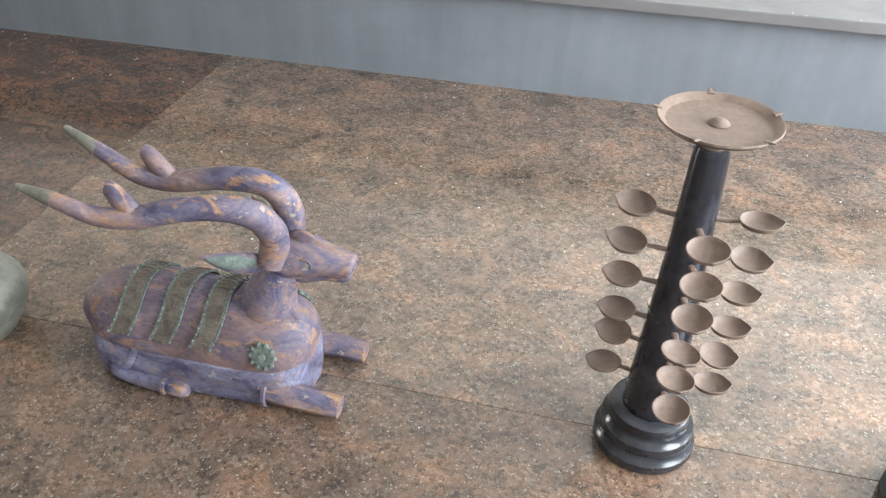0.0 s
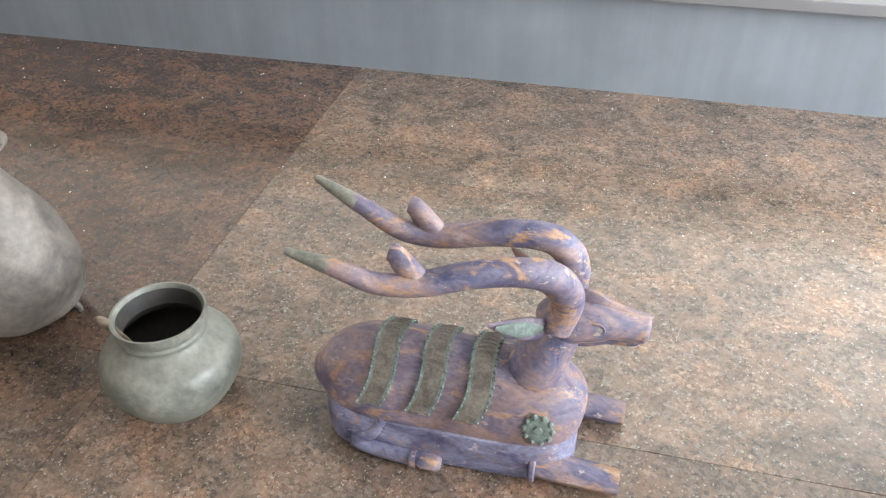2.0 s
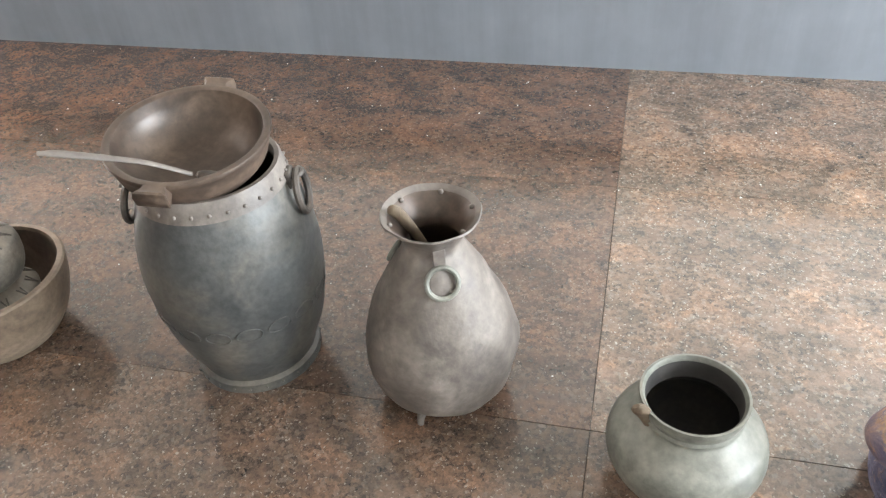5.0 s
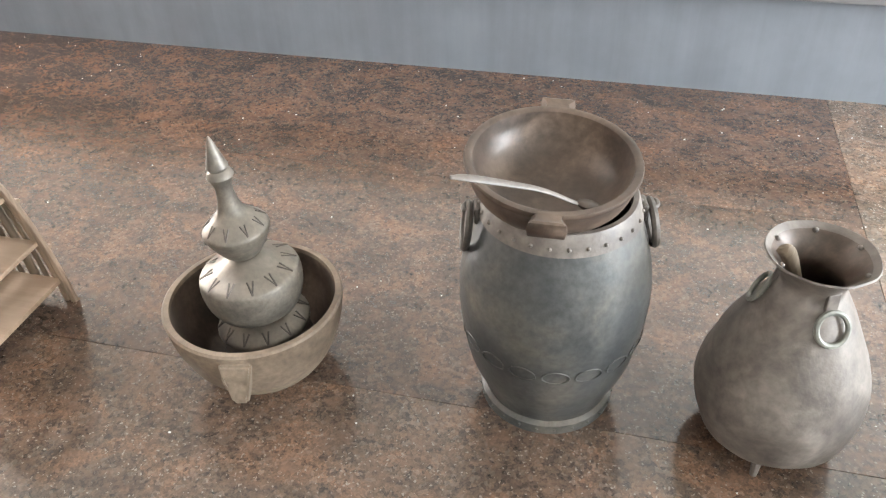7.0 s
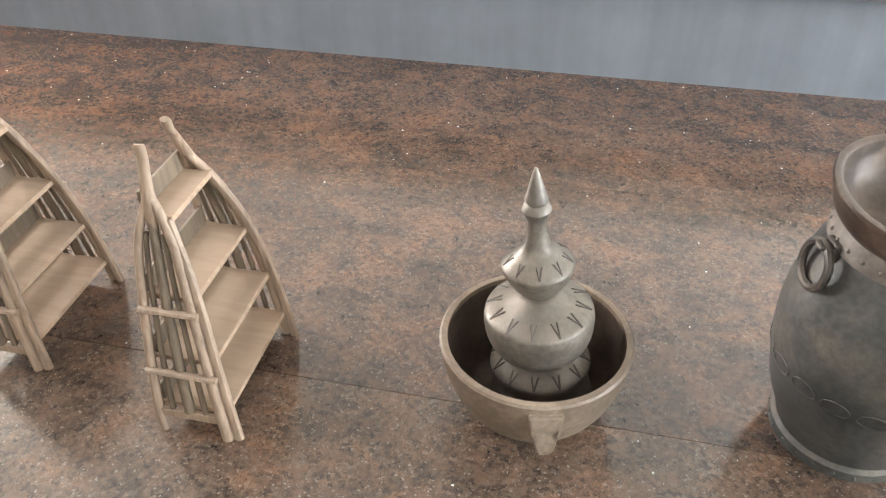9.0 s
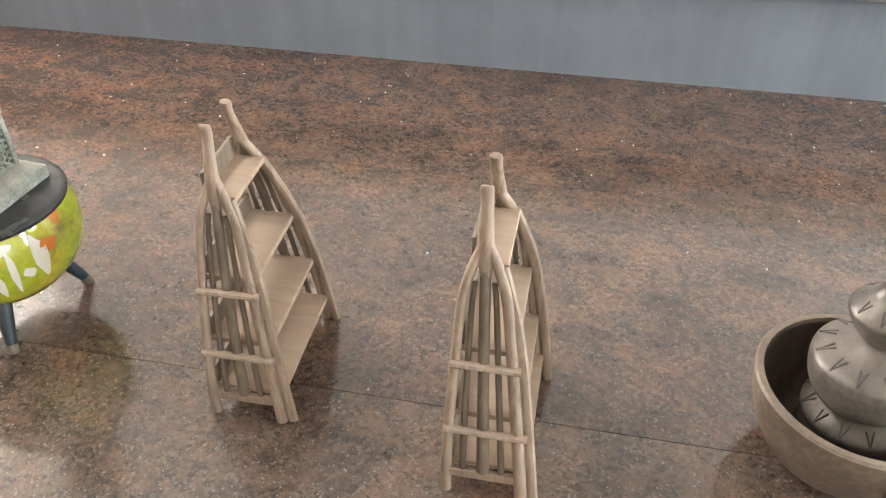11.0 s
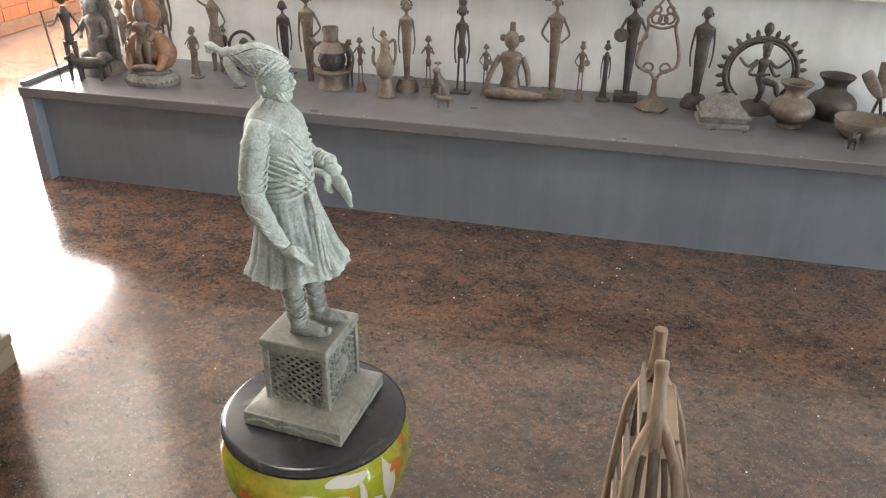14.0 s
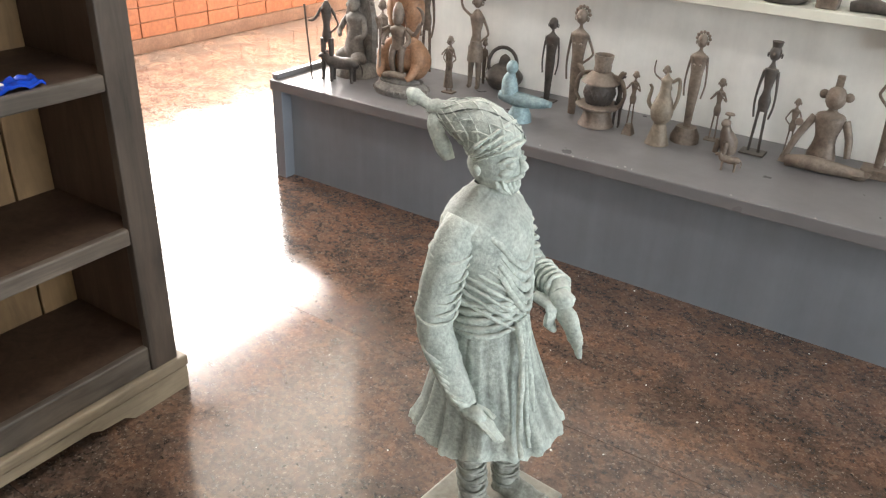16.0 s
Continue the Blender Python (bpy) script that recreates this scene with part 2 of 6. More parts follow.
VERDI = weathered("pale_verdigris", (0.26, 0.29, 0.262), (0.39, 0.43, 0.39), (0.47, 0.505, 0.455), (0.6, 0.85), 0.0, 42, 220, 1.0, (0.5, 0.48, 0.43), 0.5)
# pointiness puts crease shade into the colour and pales the worn ridges
wear_and_shade = ramp(VERDI, nd(VERDI, "NewGeometry").outputs["Pointiness"], [(0.42, (0.3,) * 3), (0.5, (0.92,) * 3), (0.58, (1.35,) * 3)])
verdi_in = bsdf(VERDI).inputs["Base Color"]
lk(VERDI, mix(VERDI, 1.0, verdi_in.links[0].from_socket, wear_and_shade, "MULTIPLY"), verdi_in)
PED = weathered("dusty_green_bronze", (0.16, 0.17, 0.145), (0.3, 0.31, 0.265), (0.42, 0.4, 0.34), (0.6, 0.85), 0.1, 22, 120, 0.5, (0.4, 0.35, 0.29), 0.6)
HOLLOW_SHADE = mat("hollow_shade", (0.012, 0.012, 0.012), 0.9)
LID = weathered("black_lacquer", (0.012, 0.012, 0.014), (0.02, 0.02, 0.024), (0.04, 0.038, 0.04), (0.16, 0.3), 0, 6, 80, 0.05, (0.08, 0.075, 0.07), 0.5)
OLD_WOOD = wood("dark_old_wood", (0.038, 0.029, 0.023), (0.098, 0.073, 0.055), (25, 25, 3), 0.5)
OLD_WOOD_H = wood("dark_old_wood_across", (0.06, 0.048, 0.038), (0.15, 0.12, 0.095), (25, 3, 25), 0.5)
FOOT_WOOD = wood("pale_worn_wood", (0.2, 0.15, 0.1), (0.36, 0.29, 0.2), (25, 3, 25), 0.6)
INNER_WOOD = wood("red_brown_wood", (0.045, 0.025, 0.016), (0.1, 0.058, 0.036), (25, 25, 3), 0.55)
BACK_WOOD = wood("light_back_boards", (0.13, 0.075, 0.032), (0.26, 0.155, 0.068), (25, 12, 2), 0.7)
FIG_DARK = weathered("dark_cast_bronze", (0.04, 0.035, 0.032), (0.08, 0.068, 0.06), (0.135, 0.112, 0.094), (0.4, 0.65), 0.3, 14, 90, 0.3, (0.2, 0.17, 0.14), 0.4)
FIG_BROWN = weathered("brown_cast_bronze", (0.1, 0.074, 0.057), (0.175, 0.135, 0.106), (0.25, 0.2, 0.16), (0.45, 0.7), 0.2, 14, 90, 0.3, (0.3, 0.25, 0.2), 0.4)
FIG_PALE = weathered("pale_brass", (0.13, 0.1, 0.072), (0.2, 0.16, 0.118), (0.27, 0.22, 0.165), (0.5, 0.7), 0.1, 14, 90, 0.3)
FIG_GREY = weathered("grey_stone", (0.11, 0.1, 0.09), (0.2, 0.18, 0.16), (0.28, 0.26, 0.23), (0.7, 0.9), 0, 16, 90, 0.5)
FIG_ORANGE = weathered("orange_painted_clay", (0.2, 0.1, 0.05), (0.31, 0.165, 0.09), (0.36, 0.22, 0.14), (0.5, 0.7), 0, 12, 90, 0.2)
FIG_BLUE = weathered("pale_blue_green_metal", (0.16, 0.24, 0.26), (0.26, 0.36, 0.38), (0.33, 0.42, 0.43), (0.5, 0.7), 0.2, 14, 90, 0.3)


def painted_drum():
    m = mat("lime_green_lacquer_with_orange_flowers", (0.4, 0.45, 0.05), 0.12)
    v = coords(m, "Object")
    n = noise_tex(m, v, 7.5, 3, 0.5, 0.6)
    col = ramp(m, noise_tex(m, v, 5, 4, 0.6, 0.8), [(0.3, (0.26, 0.34, 0.02)), (0.46, (0.4, 0.43, 0.03)), (0.6, (0.56, 0.46, 0.04)), (0.72, (0.52, 0.33, 0.04))])
    col = mix(m, ramp(m, n, [(0.57, (0, 0, 0)), (0.63, (1, 1, 1))]), col, (0.62, 0.22, 0.03))
    dk = noise_tex(m, v, 9, 4, 0.6, 1.0)
    col = mix(m, ramp(m, dk, [(0.56, (0, 0, 0)), (0.7, (0.8,) * 3)]), col, (0.16, 0.13, 0.03))
    col = mix(m, 1.0, col, ramp(m, noise_tex(m, v, 60, 3, 0.6), [(0.35, (0.86,) * 3), (0.65, (1.08,) * 3)]), "MULTIPLY")
    lk(m, col, bsdf(m).inputs["Base Color"])
    bsdf(m).inputs["Coat Weight"].default_value = 0.6
    return m


DRUM = painted_drum()
CREAM = mat("cream_paint", (0.7, 0.66, 0.55), 0.3)
GLASS_BLUE = mat("blue_plastic", (0.01, 0.06, 0.5), 0.25)
CLAY = weathered("orange_brown_glazed_clay", (0.2, 0.07, 0.03), (0.33, 0.13, 0.055), (0.42, 0.2, 0.1), (0.2, 0.4), 0, 8, 60)

# ---- mesh helpers ----


def finish(bm, name, material, smooth=40):
    me = bpy.data.meshes.new(name)
    bmesh.ops.recalc_face_normals(bm, faces=bm.faces)
    flat = bm.faces.layers.int.get("flat")
    for f in bm.faces:
        f.smooth = flat is None or f[flat] == 0
    bm.to_mesh(me)
    bm.free()
    kept = [p.use_smooth for p in me.polygons]
    me.set_sharp_from_angle(angle=radians(smooth))
    me.polygons.foreach_set("use_smooth", kept)
    if isinstance(material, (list, tuple)):
        for x in material:
            me.materials.append(x)
    else:
        me.materials.append(material)
    return me


def part(name, bm, material, parent=None, label="", smooth=40):
    ob = new(name, finish(bm, name, material, smooth))
    if parent:
        ob.parent = parent
    if label:
        ob["label"] = label
    return ob


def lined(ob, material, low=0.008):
    """Gives the faces that look towards the axis, the inside of a vessel, a darker material of their own."""
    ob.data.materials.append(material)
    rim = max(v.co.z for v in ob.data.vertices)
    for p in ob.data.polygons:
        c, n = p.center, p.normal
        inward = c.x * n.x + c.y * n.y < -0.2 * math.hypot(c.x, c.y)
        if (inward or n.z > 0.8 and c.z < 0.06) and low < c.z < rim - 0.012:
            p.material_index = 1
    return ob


def thing(name, label, category, x=0, y=0, z=0, rz=0, group="", kind=""):
    ob = new(name)
    ob.matrix_basis = pose(x, y, z, 0, 0, rz)
    ob.empty_display_size = 0.1
    return tagged(ob, label, category, group, kind)


def B():
    return bmesh.new()


def box(bm, x0, y0, z0, x1, y1, z1, bevel=0.0, m=None, mi=0):
    flat = bm.faces.layers.int["flat"] if "flat" in bm.faces.layers.int else bm.faces.layers.int.new("flat")
    vs = [bm.verts.new((x, y, z)) for x in (x0, x1) for y in (y0, y1) for z in (z0, z1)]
    fs = [bm.faces.new([vs[i] for i in f]) for f in ((0, 1, 3, 2), (4, 6, 7, 5), (0, 4, 5, 1), (2, 3, 7, 6), (0, 2, 6, 4), (1, 5, 7, 3))]
    for f in fs:
        f.material_index = mi
        f[flat] = 1
    if m is not None:
        bmesh.ops.transform(bm, matrix=m, verts=vs)
    if bevel:
        es = list({e for f in fs for e in f.edges})
        made = bmesh.ops.bevel(bm, geom=es, offset=bevel, segments=2, affect="EDGES", profile=0.5)
        for f in made["faces"]:
            f[flat] = 1
    return bm


def lathe(bm, profile, n=40, cx=0, cy=0, m=None, wob=0.0):
    """Turns (r, z) pairs round the z axis; r = 0 closes the end."""
    rows, made = [], []
    for k, (r, z) in enumerate(profile):
        if r <= 1e-6:
            v = bm.verts.new((cx, cy, z))
            rows.append([v])
            made.append(v)
            continue
        row = []
        for i in range(n):
            a = 2 * math.pi * i / n
            q = r
            if wob:
                q *= 1 + wob * noise.noise((math.cos(a) * 2.2, math.sin(a) * 2.2, z * 14))
            row.append(bm.verts.new((cx + q * math.cos(a), cy + q * math.sin(a), z)))
        rows.append(row)
        made += row
    for a, b in zip(rows, rows[1:]):
        for i in range(n):
            j = (i + 1) % n
            if len(a) == 1 and len(b) == 1:
                break
            if len(a) == 1:
                bm.faces.new((a[0], b[i], b[j]))
            elif len(b) == 1:
                bm.faces.new((a[i], a[j], b[0]))
            else:
                bm.faces.new((a[i], a[j], b[j], b[i]))
    if m is not None:
        bmesh.ops.transform(bm, matrix=m, verts=made)
    return bm


def smoothline(pts, steps=6):
    """Catmull-Rom through points of any width."""
    p = [np.array(q, float) for q in pts]
    p = [2 * p[0] - p[1]] + p + [2 * p[-1] - p[-2]]
    out = []
    for i in range(1, len(p) - 2):
        for s in range(steps):
            t = s / steps
            out.append(0.5 * (2 * p[i] + (p[i + 1] - p[i - 1]) * t + (2 * p[i - 1] - 5 * p[i] + 4 * p[i + 1] - p[i + 2]) * t * t + (3 * p[i] - p[i - 1] - 3 * p[i + 1] + p[i + 2]) * t ** 3))
    out.append(p[-2])
    return out


def tube(bm, pts, n=10, flat=1.0, steps=5, side=None):
    """A round limb through (x, y, z, radius); flat squeezes it along the second cross axis."""
    line = smoothline(pts, steps) if steps > 1 else [np.array(q, float) for q in pts]
    rows = []
    ref = Vector(side) if side else None
    for i, q in enumerate(line):
        a, b = line[max(i - 1, 0)], line[min(i + 1, len(line) - 1)]
        d = Vector((b - a)[:3])
        d = d.normalized() if d.length > 1e-9 else Vector((0, 0, 1))
        if ref is None or abs(ref.dot(d)) > 0.95:
            ref = Vector((1, 0, 0)) if abs(d.x) < 0.8 else Vector((0, 1, 0))
        u = (ref - d * ref.dot(d)).normalized()
        w = d.cross(u)
        ref = u
        r = max(float(q[3]), 0.0003)
        rows.append([bm.verts.new(Vector(q[:3]) + u * r * math.cos(2 * math.pi * k / n) + w * r * flat * math.sin(2 * math.pi * k / n)) for k in range(n)])
    for a, b in zip(rows, rows[1:]):
        for k in range(n):
            j = (k + 1) % n
            bm.faces.new((a[k], a[j], b[j], b[k]))
    bm.faces.new(rows[0][::-1])
    bm.faces.new(rows[-1])
    return bm


def ball(bm, x, y, z, rx, ry=None, rz=None, m=None, n=12):
    ry, rz = ry or rx, rz or rx
    t = Matrix.Translation((x, y, z)) @ (m or Matrix()) @ Matrix.Diagonal((rx, ry, rz, 1))
    bmesh.ops.create_uvsphere(bm, u_segments=n, v_segments=max(6, n * 2 // 3), radius=1, matrix=t)
    return bm


def ring(bm, R, r, m, n=28, k=8):
    rows = []
    for i in range(n):
        a = 2 * math.pi * i / n
        rows.append([bm.verts.new(m @ Vector(((R + r * math.cos(2 * math.pi * j / k)) * math.cos(a), (R + r * math.cos(2 * math.pi * j / k)) * math.sin(a), r * math.sin(2 * math.pi * j / k)))) for j in range(k)])
    for i in range(n):
        a, b = rows[i], rows[(i + 1) % n]
        for j in range(k):
            q = (j + 1) % k
            bm.faces.new((a[j], a[q], b[q], b[j]))
    return bm


def extrude(bm, outline, y0, y1, m=None):
    """A flat outline in x and z, given depth along y."""
    a = [bm.verts.new((x, y0, z)) for x, z in outline]
    b = [bm.verts.new((x, y1, z)) for x, z in outline]
    bm.faces.new(a)
    bm.faces.new(b[::-1])
    for i in range(len(a)):
        j = (i + 1) % len(a)
        bm.faces.new((a[i], b[i], b[j], a[j]))
    if m is not None:
        bmesh.ops.transform(bm, matrix=m, verts=a + b)
    return bm


def structure(name, bm, material, label):
    return tagged(part(name, bm, material), label, name.split("_")[0], kind="structure")

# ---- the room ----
# y range of the ceiling slot added for the unseen fill lamp
SLOT0, SLOT1 = 1.3, 2.1
EAST, WEST, SOUTH, NORTH, FAR, TOP = 3.0, -9.9, -3.0, 3.82, 7.5, 3.3
bm = B()
box(bm, WEST - 0.3, SOUTH - 0.3, -0.2, EAST + 0.3, FAR + 0.3, -0.006)
floor = structure("floor", bm, GROUT, "polished red-brown granite slab floor with thin dark joints")
bm = B()
for x0, y0, x1, y1 in ((WEST - 0.3, SOUTH - 0.3, EAST + 0.3, SLOT0), (WEST - 0.3, SLOT1, EAST + 0.3, FAR + 0.3), (WEST - 0.3, SLOT0, -8.5, SLOT1), (-3.9, SLOT0, EAST + 0.3, SLOT1)):
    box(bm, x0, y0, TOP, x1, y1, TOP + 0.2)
structure("ceiling", bm, CEILING, "off-white ceiling with an added slot for the fill lamp")


def wall_with_opening(name, label, along, a0, a1, c0, c1, o0, o1, z0, z1, material=WHITE):
    """A wall along x or y with one opening o0 to o1, z0 to z1."""
    bm = B()
    for s0, s1, h0, h1 in ((a0, o0, 0, TOP), (o1, a1, 0, TOP), (o0, o1, 0, z0), (o0, o1, z1, TOP)):
        if along == "x":
            box(bm, s0, c0, h0, s1, c1, h1)
        else:
            box(bm, c0, s0, h0, c1, s1, h1)
    return structure(name, bm, material, label)


bm = B()
box(bm, -7.7, NORTH, 0, EAST, NORTH + 0.15, TOP)
structure("wall_north", bm, WHITE, "white painted wall behind the display plinth")
wall_west = wall_with_opening("wall_west", "orange terracotta clad wall with pale joints", "y", SOUTH, FAR, WEST - 0.15, WEST, 3.0, 6.9, 0.62, 2.68, MORTAR)
wall_with_opening("wall_east", "white painted wall with a wide window", "y", SOUTH, FAR, EAST, EAST + 0.15, -0.8, 2.8, 0.9, 2.5)
bm = B()
box(bm, WEST, SOUTH - 0.15, 0, EAST, SOUTH, TOP)
structure("wall_south", bm, WHITE, "white painted wall behind the walk")
bm = B()
box(bm, WEST, FAR, 0, -7.55, FAR + 0.15, TOP)
structure("wall_far", bm, WHITE, "white painted wall closing the side bay")
bm = B()
box(bm, -7.7, NORTH + 0.15, 0, -7.55, FAR, TOP)
structure("wall_partition", bm, WHITE, "white painted return wall of the side bay")
bm = B()
box(bm, WEST, SOUTH, 0, WEST + 0.025, FAR, 0.1, 0.004)
structure("baseboard", bm, SKIRT, "brown skirting along the terracotta wall")

FRAME_PAINT = mat("grey_window_paint", (0.25, 0.25, 0.25), 0.4)
PANE = mat("window_glass", (1, 1, 1), 0.0)
bsdf(PANE).inputs["Transmission Weight"].default_value = 1.0


def window(name, label, along, c, a0, a1, z0, z1, bars, rails):
    w = tagged(new(name), label, "window", kind="structure")

    def piece(n, p0, p1, q0, q1, material, d=0.025):
        bm = B()
        if along == "x":
            box(bm, p0, c - d, q0, p1, c + d, q1, 0.003 if d > 0.01 else 0)
        else:
            box(bm, c - d, p0, q0, c + d, p1, q1, 0.003 if d > 0.01 else 0)
        return part(n, bm, material, w)
    piece("window_frame", a0, a1, z0, z0 + 0.05, FRAME_PAINT)
    piece("window_frame", a0, a1, z1 - 0.05, z1, FRAME_PAINT)
    piece("window_frame", a0, a0 + 0.05, z0 + 0.05, z1 - 0.05, FRAME_PAINT)
    piece("window_frame", a1 - 0.05, a1, z0 + 0.05, z1 - 0.05, FRAME_PAINT)
    for i in range(1, bars):
        x = a0 + (a1 - a0) * i / bars
        piece("mullion", x - 0.025, x + 0.025, z0 + 0.05, z1 - 0.05, FRAME_PAINT, 0.02)
    for i in range(1, rails):
        z = z0 + (z1 - z0) * i / rails
        piece("transom", a0 + 0.05, a1 - 0.05, z - 0.02, z + 0.02, FRAME_PAINT, 0.015)


window("window_1", "grey framed window in the terracotta wall", "y", WEST - 0.05, 3.0, 6.9, 0.62, 2.68, 4, 2)
window("window_2", "wide grey framed window", "y", EAST + 0.05, -0.8, 2.8, 0.9, 2.5, 4, 1)

# ---- the display plinth ----
plinth = thing("display_plinth", "long low grey-blue painted display plinth with a projecting top", "plinth", kind="structure")
bm = B()
box(bm, -7.62, 3.17, 0.415, EAST, NORTH, 0.46, 0.004)
part("top", bm, PLINTH_TOP, plinth, "dark grey painted plinth top")
bm = B()
box(bm, -7.56, 3.238, 0, EAST, 3.262, 0.415)
part("front_panel", bm, PLINTH, plinth)
bm = B()
box(bm, -7.618, 3.18, 0, -7.56, 3.9, 0.415, 0.003)
part("end_panel", bm, PLINTH, plinth)
bm = B()
box(bm, -7.62, 3.19, 0.46, -7.59, NORTH, 0.482, 0.003)
part("end_rail", bm, PLINTH_TOP, plinth)

# ---- upper shelf on the white wall ----
upper = thing("wall_shelf", "cream painted wall shelf above the plinth", "shelf")
bm = B()
box(bm, -7.2, 3.67, 0.945, EAST, NORTH, 0.98, 0.003)
part("board", bm, painted("cream_shelf_paint", (0.68, 0.66, 0.57), 0.5, 0.05, False), upper)
for x in (-6.8, -5.3, -3.8, -2.3, -0.8, 0.7, 2.2):
    bm = B()
    box(bm, x, 3.77, 0.86, x + 0.03, NORTH, 0.945, 0.003)
    part("bracket", bm, FRAME_PAINT, upper)

# ---- things on the floor ----


def lamp_tree():
    t = thing("oil_lamp_tree", "tall black stone oil lamp tree with small dusty bronze dishes", "oil lamp", 0.187, 1.352)
    bm = B()
    lathe(bm, [(0, 0), (0.112, 0), (0.117, 0.008), (0.117, 0.028), (0.108, 0.036), (0.104, 0.048), (0.108, 0.056), (0.106, 0.072), (0.094, 0.082), (0.09, 0.096), (0.093, 0.104), (0.09, 0.116), (0.082, 0.121), (0.07, 0.123), (0, 0.123)], 56)
    part("base", bm, BLACK_STONE, t, "stepped round black stone base")
    bm = B()
    lathe(bm, [(0, 0.12), (0.066, 0.122), (0.06, 0.2), (0.041, 0.55), (0.034, 0.765), (0.03, 0.785), (0, 0.787)], 16)
    part("column", bm, BLACK_STONE, t, "tapering faceted black column", 25)
    bm = B()
    lathe(bm, [(0, 0.785), (0.022, 0.785), (0.02, 0.81), (0.03, 0.828), (0.095, 0.832), (0.106, 0.842), (0.11, 0.8425), (0.111, 0.839), (0.098, 0.828), (0, 0.824)][::-1], 48)
    lathe(bm, [(0.0, 0.829), (0.096, 0.832)], 48)
    lathe(bm, [(0.02, 0.831), (0.012, 0.838), (0, 0.84)], 14)
    for a in (0.4, 1.7, 3.0, 4.3, 5.5):
        tube(bm, [(0.103 * math.cos(a), 0.103 * math.sin(a), 0.839, 0.008), (0.121 * math.cos(a), 0.121 * math.sin(a), 0.845, 0.002)], 8, 0.6, 2)
    part("top_plate", bm, DISH, t, "broad dusty bronze plate with small spouts")

    def dish(level, angle, reach, tilt):
        r = 0.037
        colr = 0.066 - 0.036 * (level - 0.12) / 0.66
        m = pose(0, 0, level, 0, 0, angle)
        bm = B()
        tube(bm, [(colr - 0.012, 0, -0.01, 0.008), (reach - r, 0, -0.004, 0.006)], 8, 0.6, 1)
        bmesh.ops.transform(bm, matrix=m, verts=bm.verts)
        arm = part("arm", bm, DISH, t)
        bm = B()
        lathe(bm, [(0, -0.008), (0.022, -0.007), (0.034, -0.001), (0.038, 0.006), (0.04, 0.0055), (0.036, -0.004), (0.022, -0.011), (0, -0.012)], 28)
        for v in bm.verts:
            if v.co.x > 0.03 and abs(v.co.y) < 0.013:
                v.co.x += 0.005 * (1 - abs(v.co.y) / 0.013)
                v.co.z += 0.003
        bmesh.ops.transform(bm, matrix=m @ pose(reach, 0, 0, tilt, tilt * 0.6, 0), verts=bm.verts)
        part("dish", bm, DISH, arm)
    rnd = random.Random(4)
    for k, z in enumerate((0.64, 0.553, 0.468, 0.383, 0.3, 0.22)):
        for angle in (180, 280, 358, 88):
            dish(z + rnd.uniform(-0.006, 0.006), angle + rnd.uniform(-5, 5), 0.115 + rnd.uniform(-0.004, 0.006), rnd.uniform(-10, 10))
    return t


lamp_tree()


def stone_foot():
    t = thing("stone_lamp_foot", "round black polished stone lamp foot on the floor", "lamp foot", 0.82, 1.30)
    bm = B()
    lathe(bm, [(0, 0), (0.112, 0), (0.117, 0.008), (0.117, 0.028), (0.108, 0.036), (0.104, 0.048), (0.108, 0.056), (0.106, 0.072), (0.094, 0.082), (0.09, 0.096), (0.082, 0.121), (0.07, 0.123), (0, 0.123)], 48)
    part("base", bm, BLACK_STONE, t)
    bm = B()
    lathe(bm, [(0, 0.12), (0.066, 0.122), (0.06, 0.2), (0.05, 0.38), (0.047, 0.39), (0, 0.395)], 12)
    part("stump", bm, BLACK_STONE, t, smooth=25)


stone_foot()


def spoon(parent, pts, material, name="spoon", label=""):
    bm = B()
    tube(bm, pts, 10, 0.55, 5)
    return part(name, bm, material, parent, label)


def round_pot():
    t = thing("round_pot", "squat grey-green brass pot holding a wooden spoon", "pot", -1.6, 1.272)
    t.scale = (1.05, 1.05, 1.0)
    bm = B()
    out = smoothline([(0.095, 0.0), (0.12, 0.03), (0.15, 0.085), (0.157, 0.125), (0.145, 0.165), (0.112, 0.195), (0.096, 0.212), (0.095, 0.222)], 5)
    prof = [(0, 0.004)] + [tuple(p) for p in out] + [(0.1, 0.228), (0.097, 0.236), (0.1, 0.243), (0.104, 0.262), (0.103, 0.268), (0.098, 0.268), (0.092, 0.258), (0.09, 0.22)]
    inn = smoothline([(0.088, 0.215), (0.102, 0.19), (0.132, 0.16), (0.147, 0.12), (0.115, 0.05), (0.08, 0.015)], 4)
    lathe(bm, prof + [tuple(p) for p in inn] + [(0, 0.012)], 56)
    lined(part("body", bm, BRASS_GREY, t), INNER_SHADE)
    spoon(t, [(0.02, 0.0, 0.02, 0.011), (-0.05, -0.03, 0.15, 0.012), (-0.087, -0.052, 0.243, 0.015), (-0.1, -0.06, 0.272, 0.018), (-0.108, -0.064, 0.283, 0.008)], BAMBOO_DARK, "spoon", "dark wooden spoon handle")
    return t


round_pot()


def ring_handle(parent, m, R, r, material, plate=True):
    bm = B()
    if plate:
        box(bm, -0.012, -0.022, -0.02, 0.004, 0.022, 0.022, 0.005)
        tube(bm, [(0, -0.014, 0.008, 0.006), (0.022, -0.01, 0.012, 0.006), (0.024, 0.01, 0.012, 0.006), (0, 0.014, 0.008, 0.006)], 8, 1, 3)
        bmesh.ops.transform(bm, matrix=m, verts=bm.verts)
        h = part("handle_lug", bm, material, parent)
    else:
        h = parent
    bm = B()
    ring(bm, R, r, m @ pose(0.02, 0, 0.012 - R, 0, 82, 0))
    part("ring", bm, material, h)


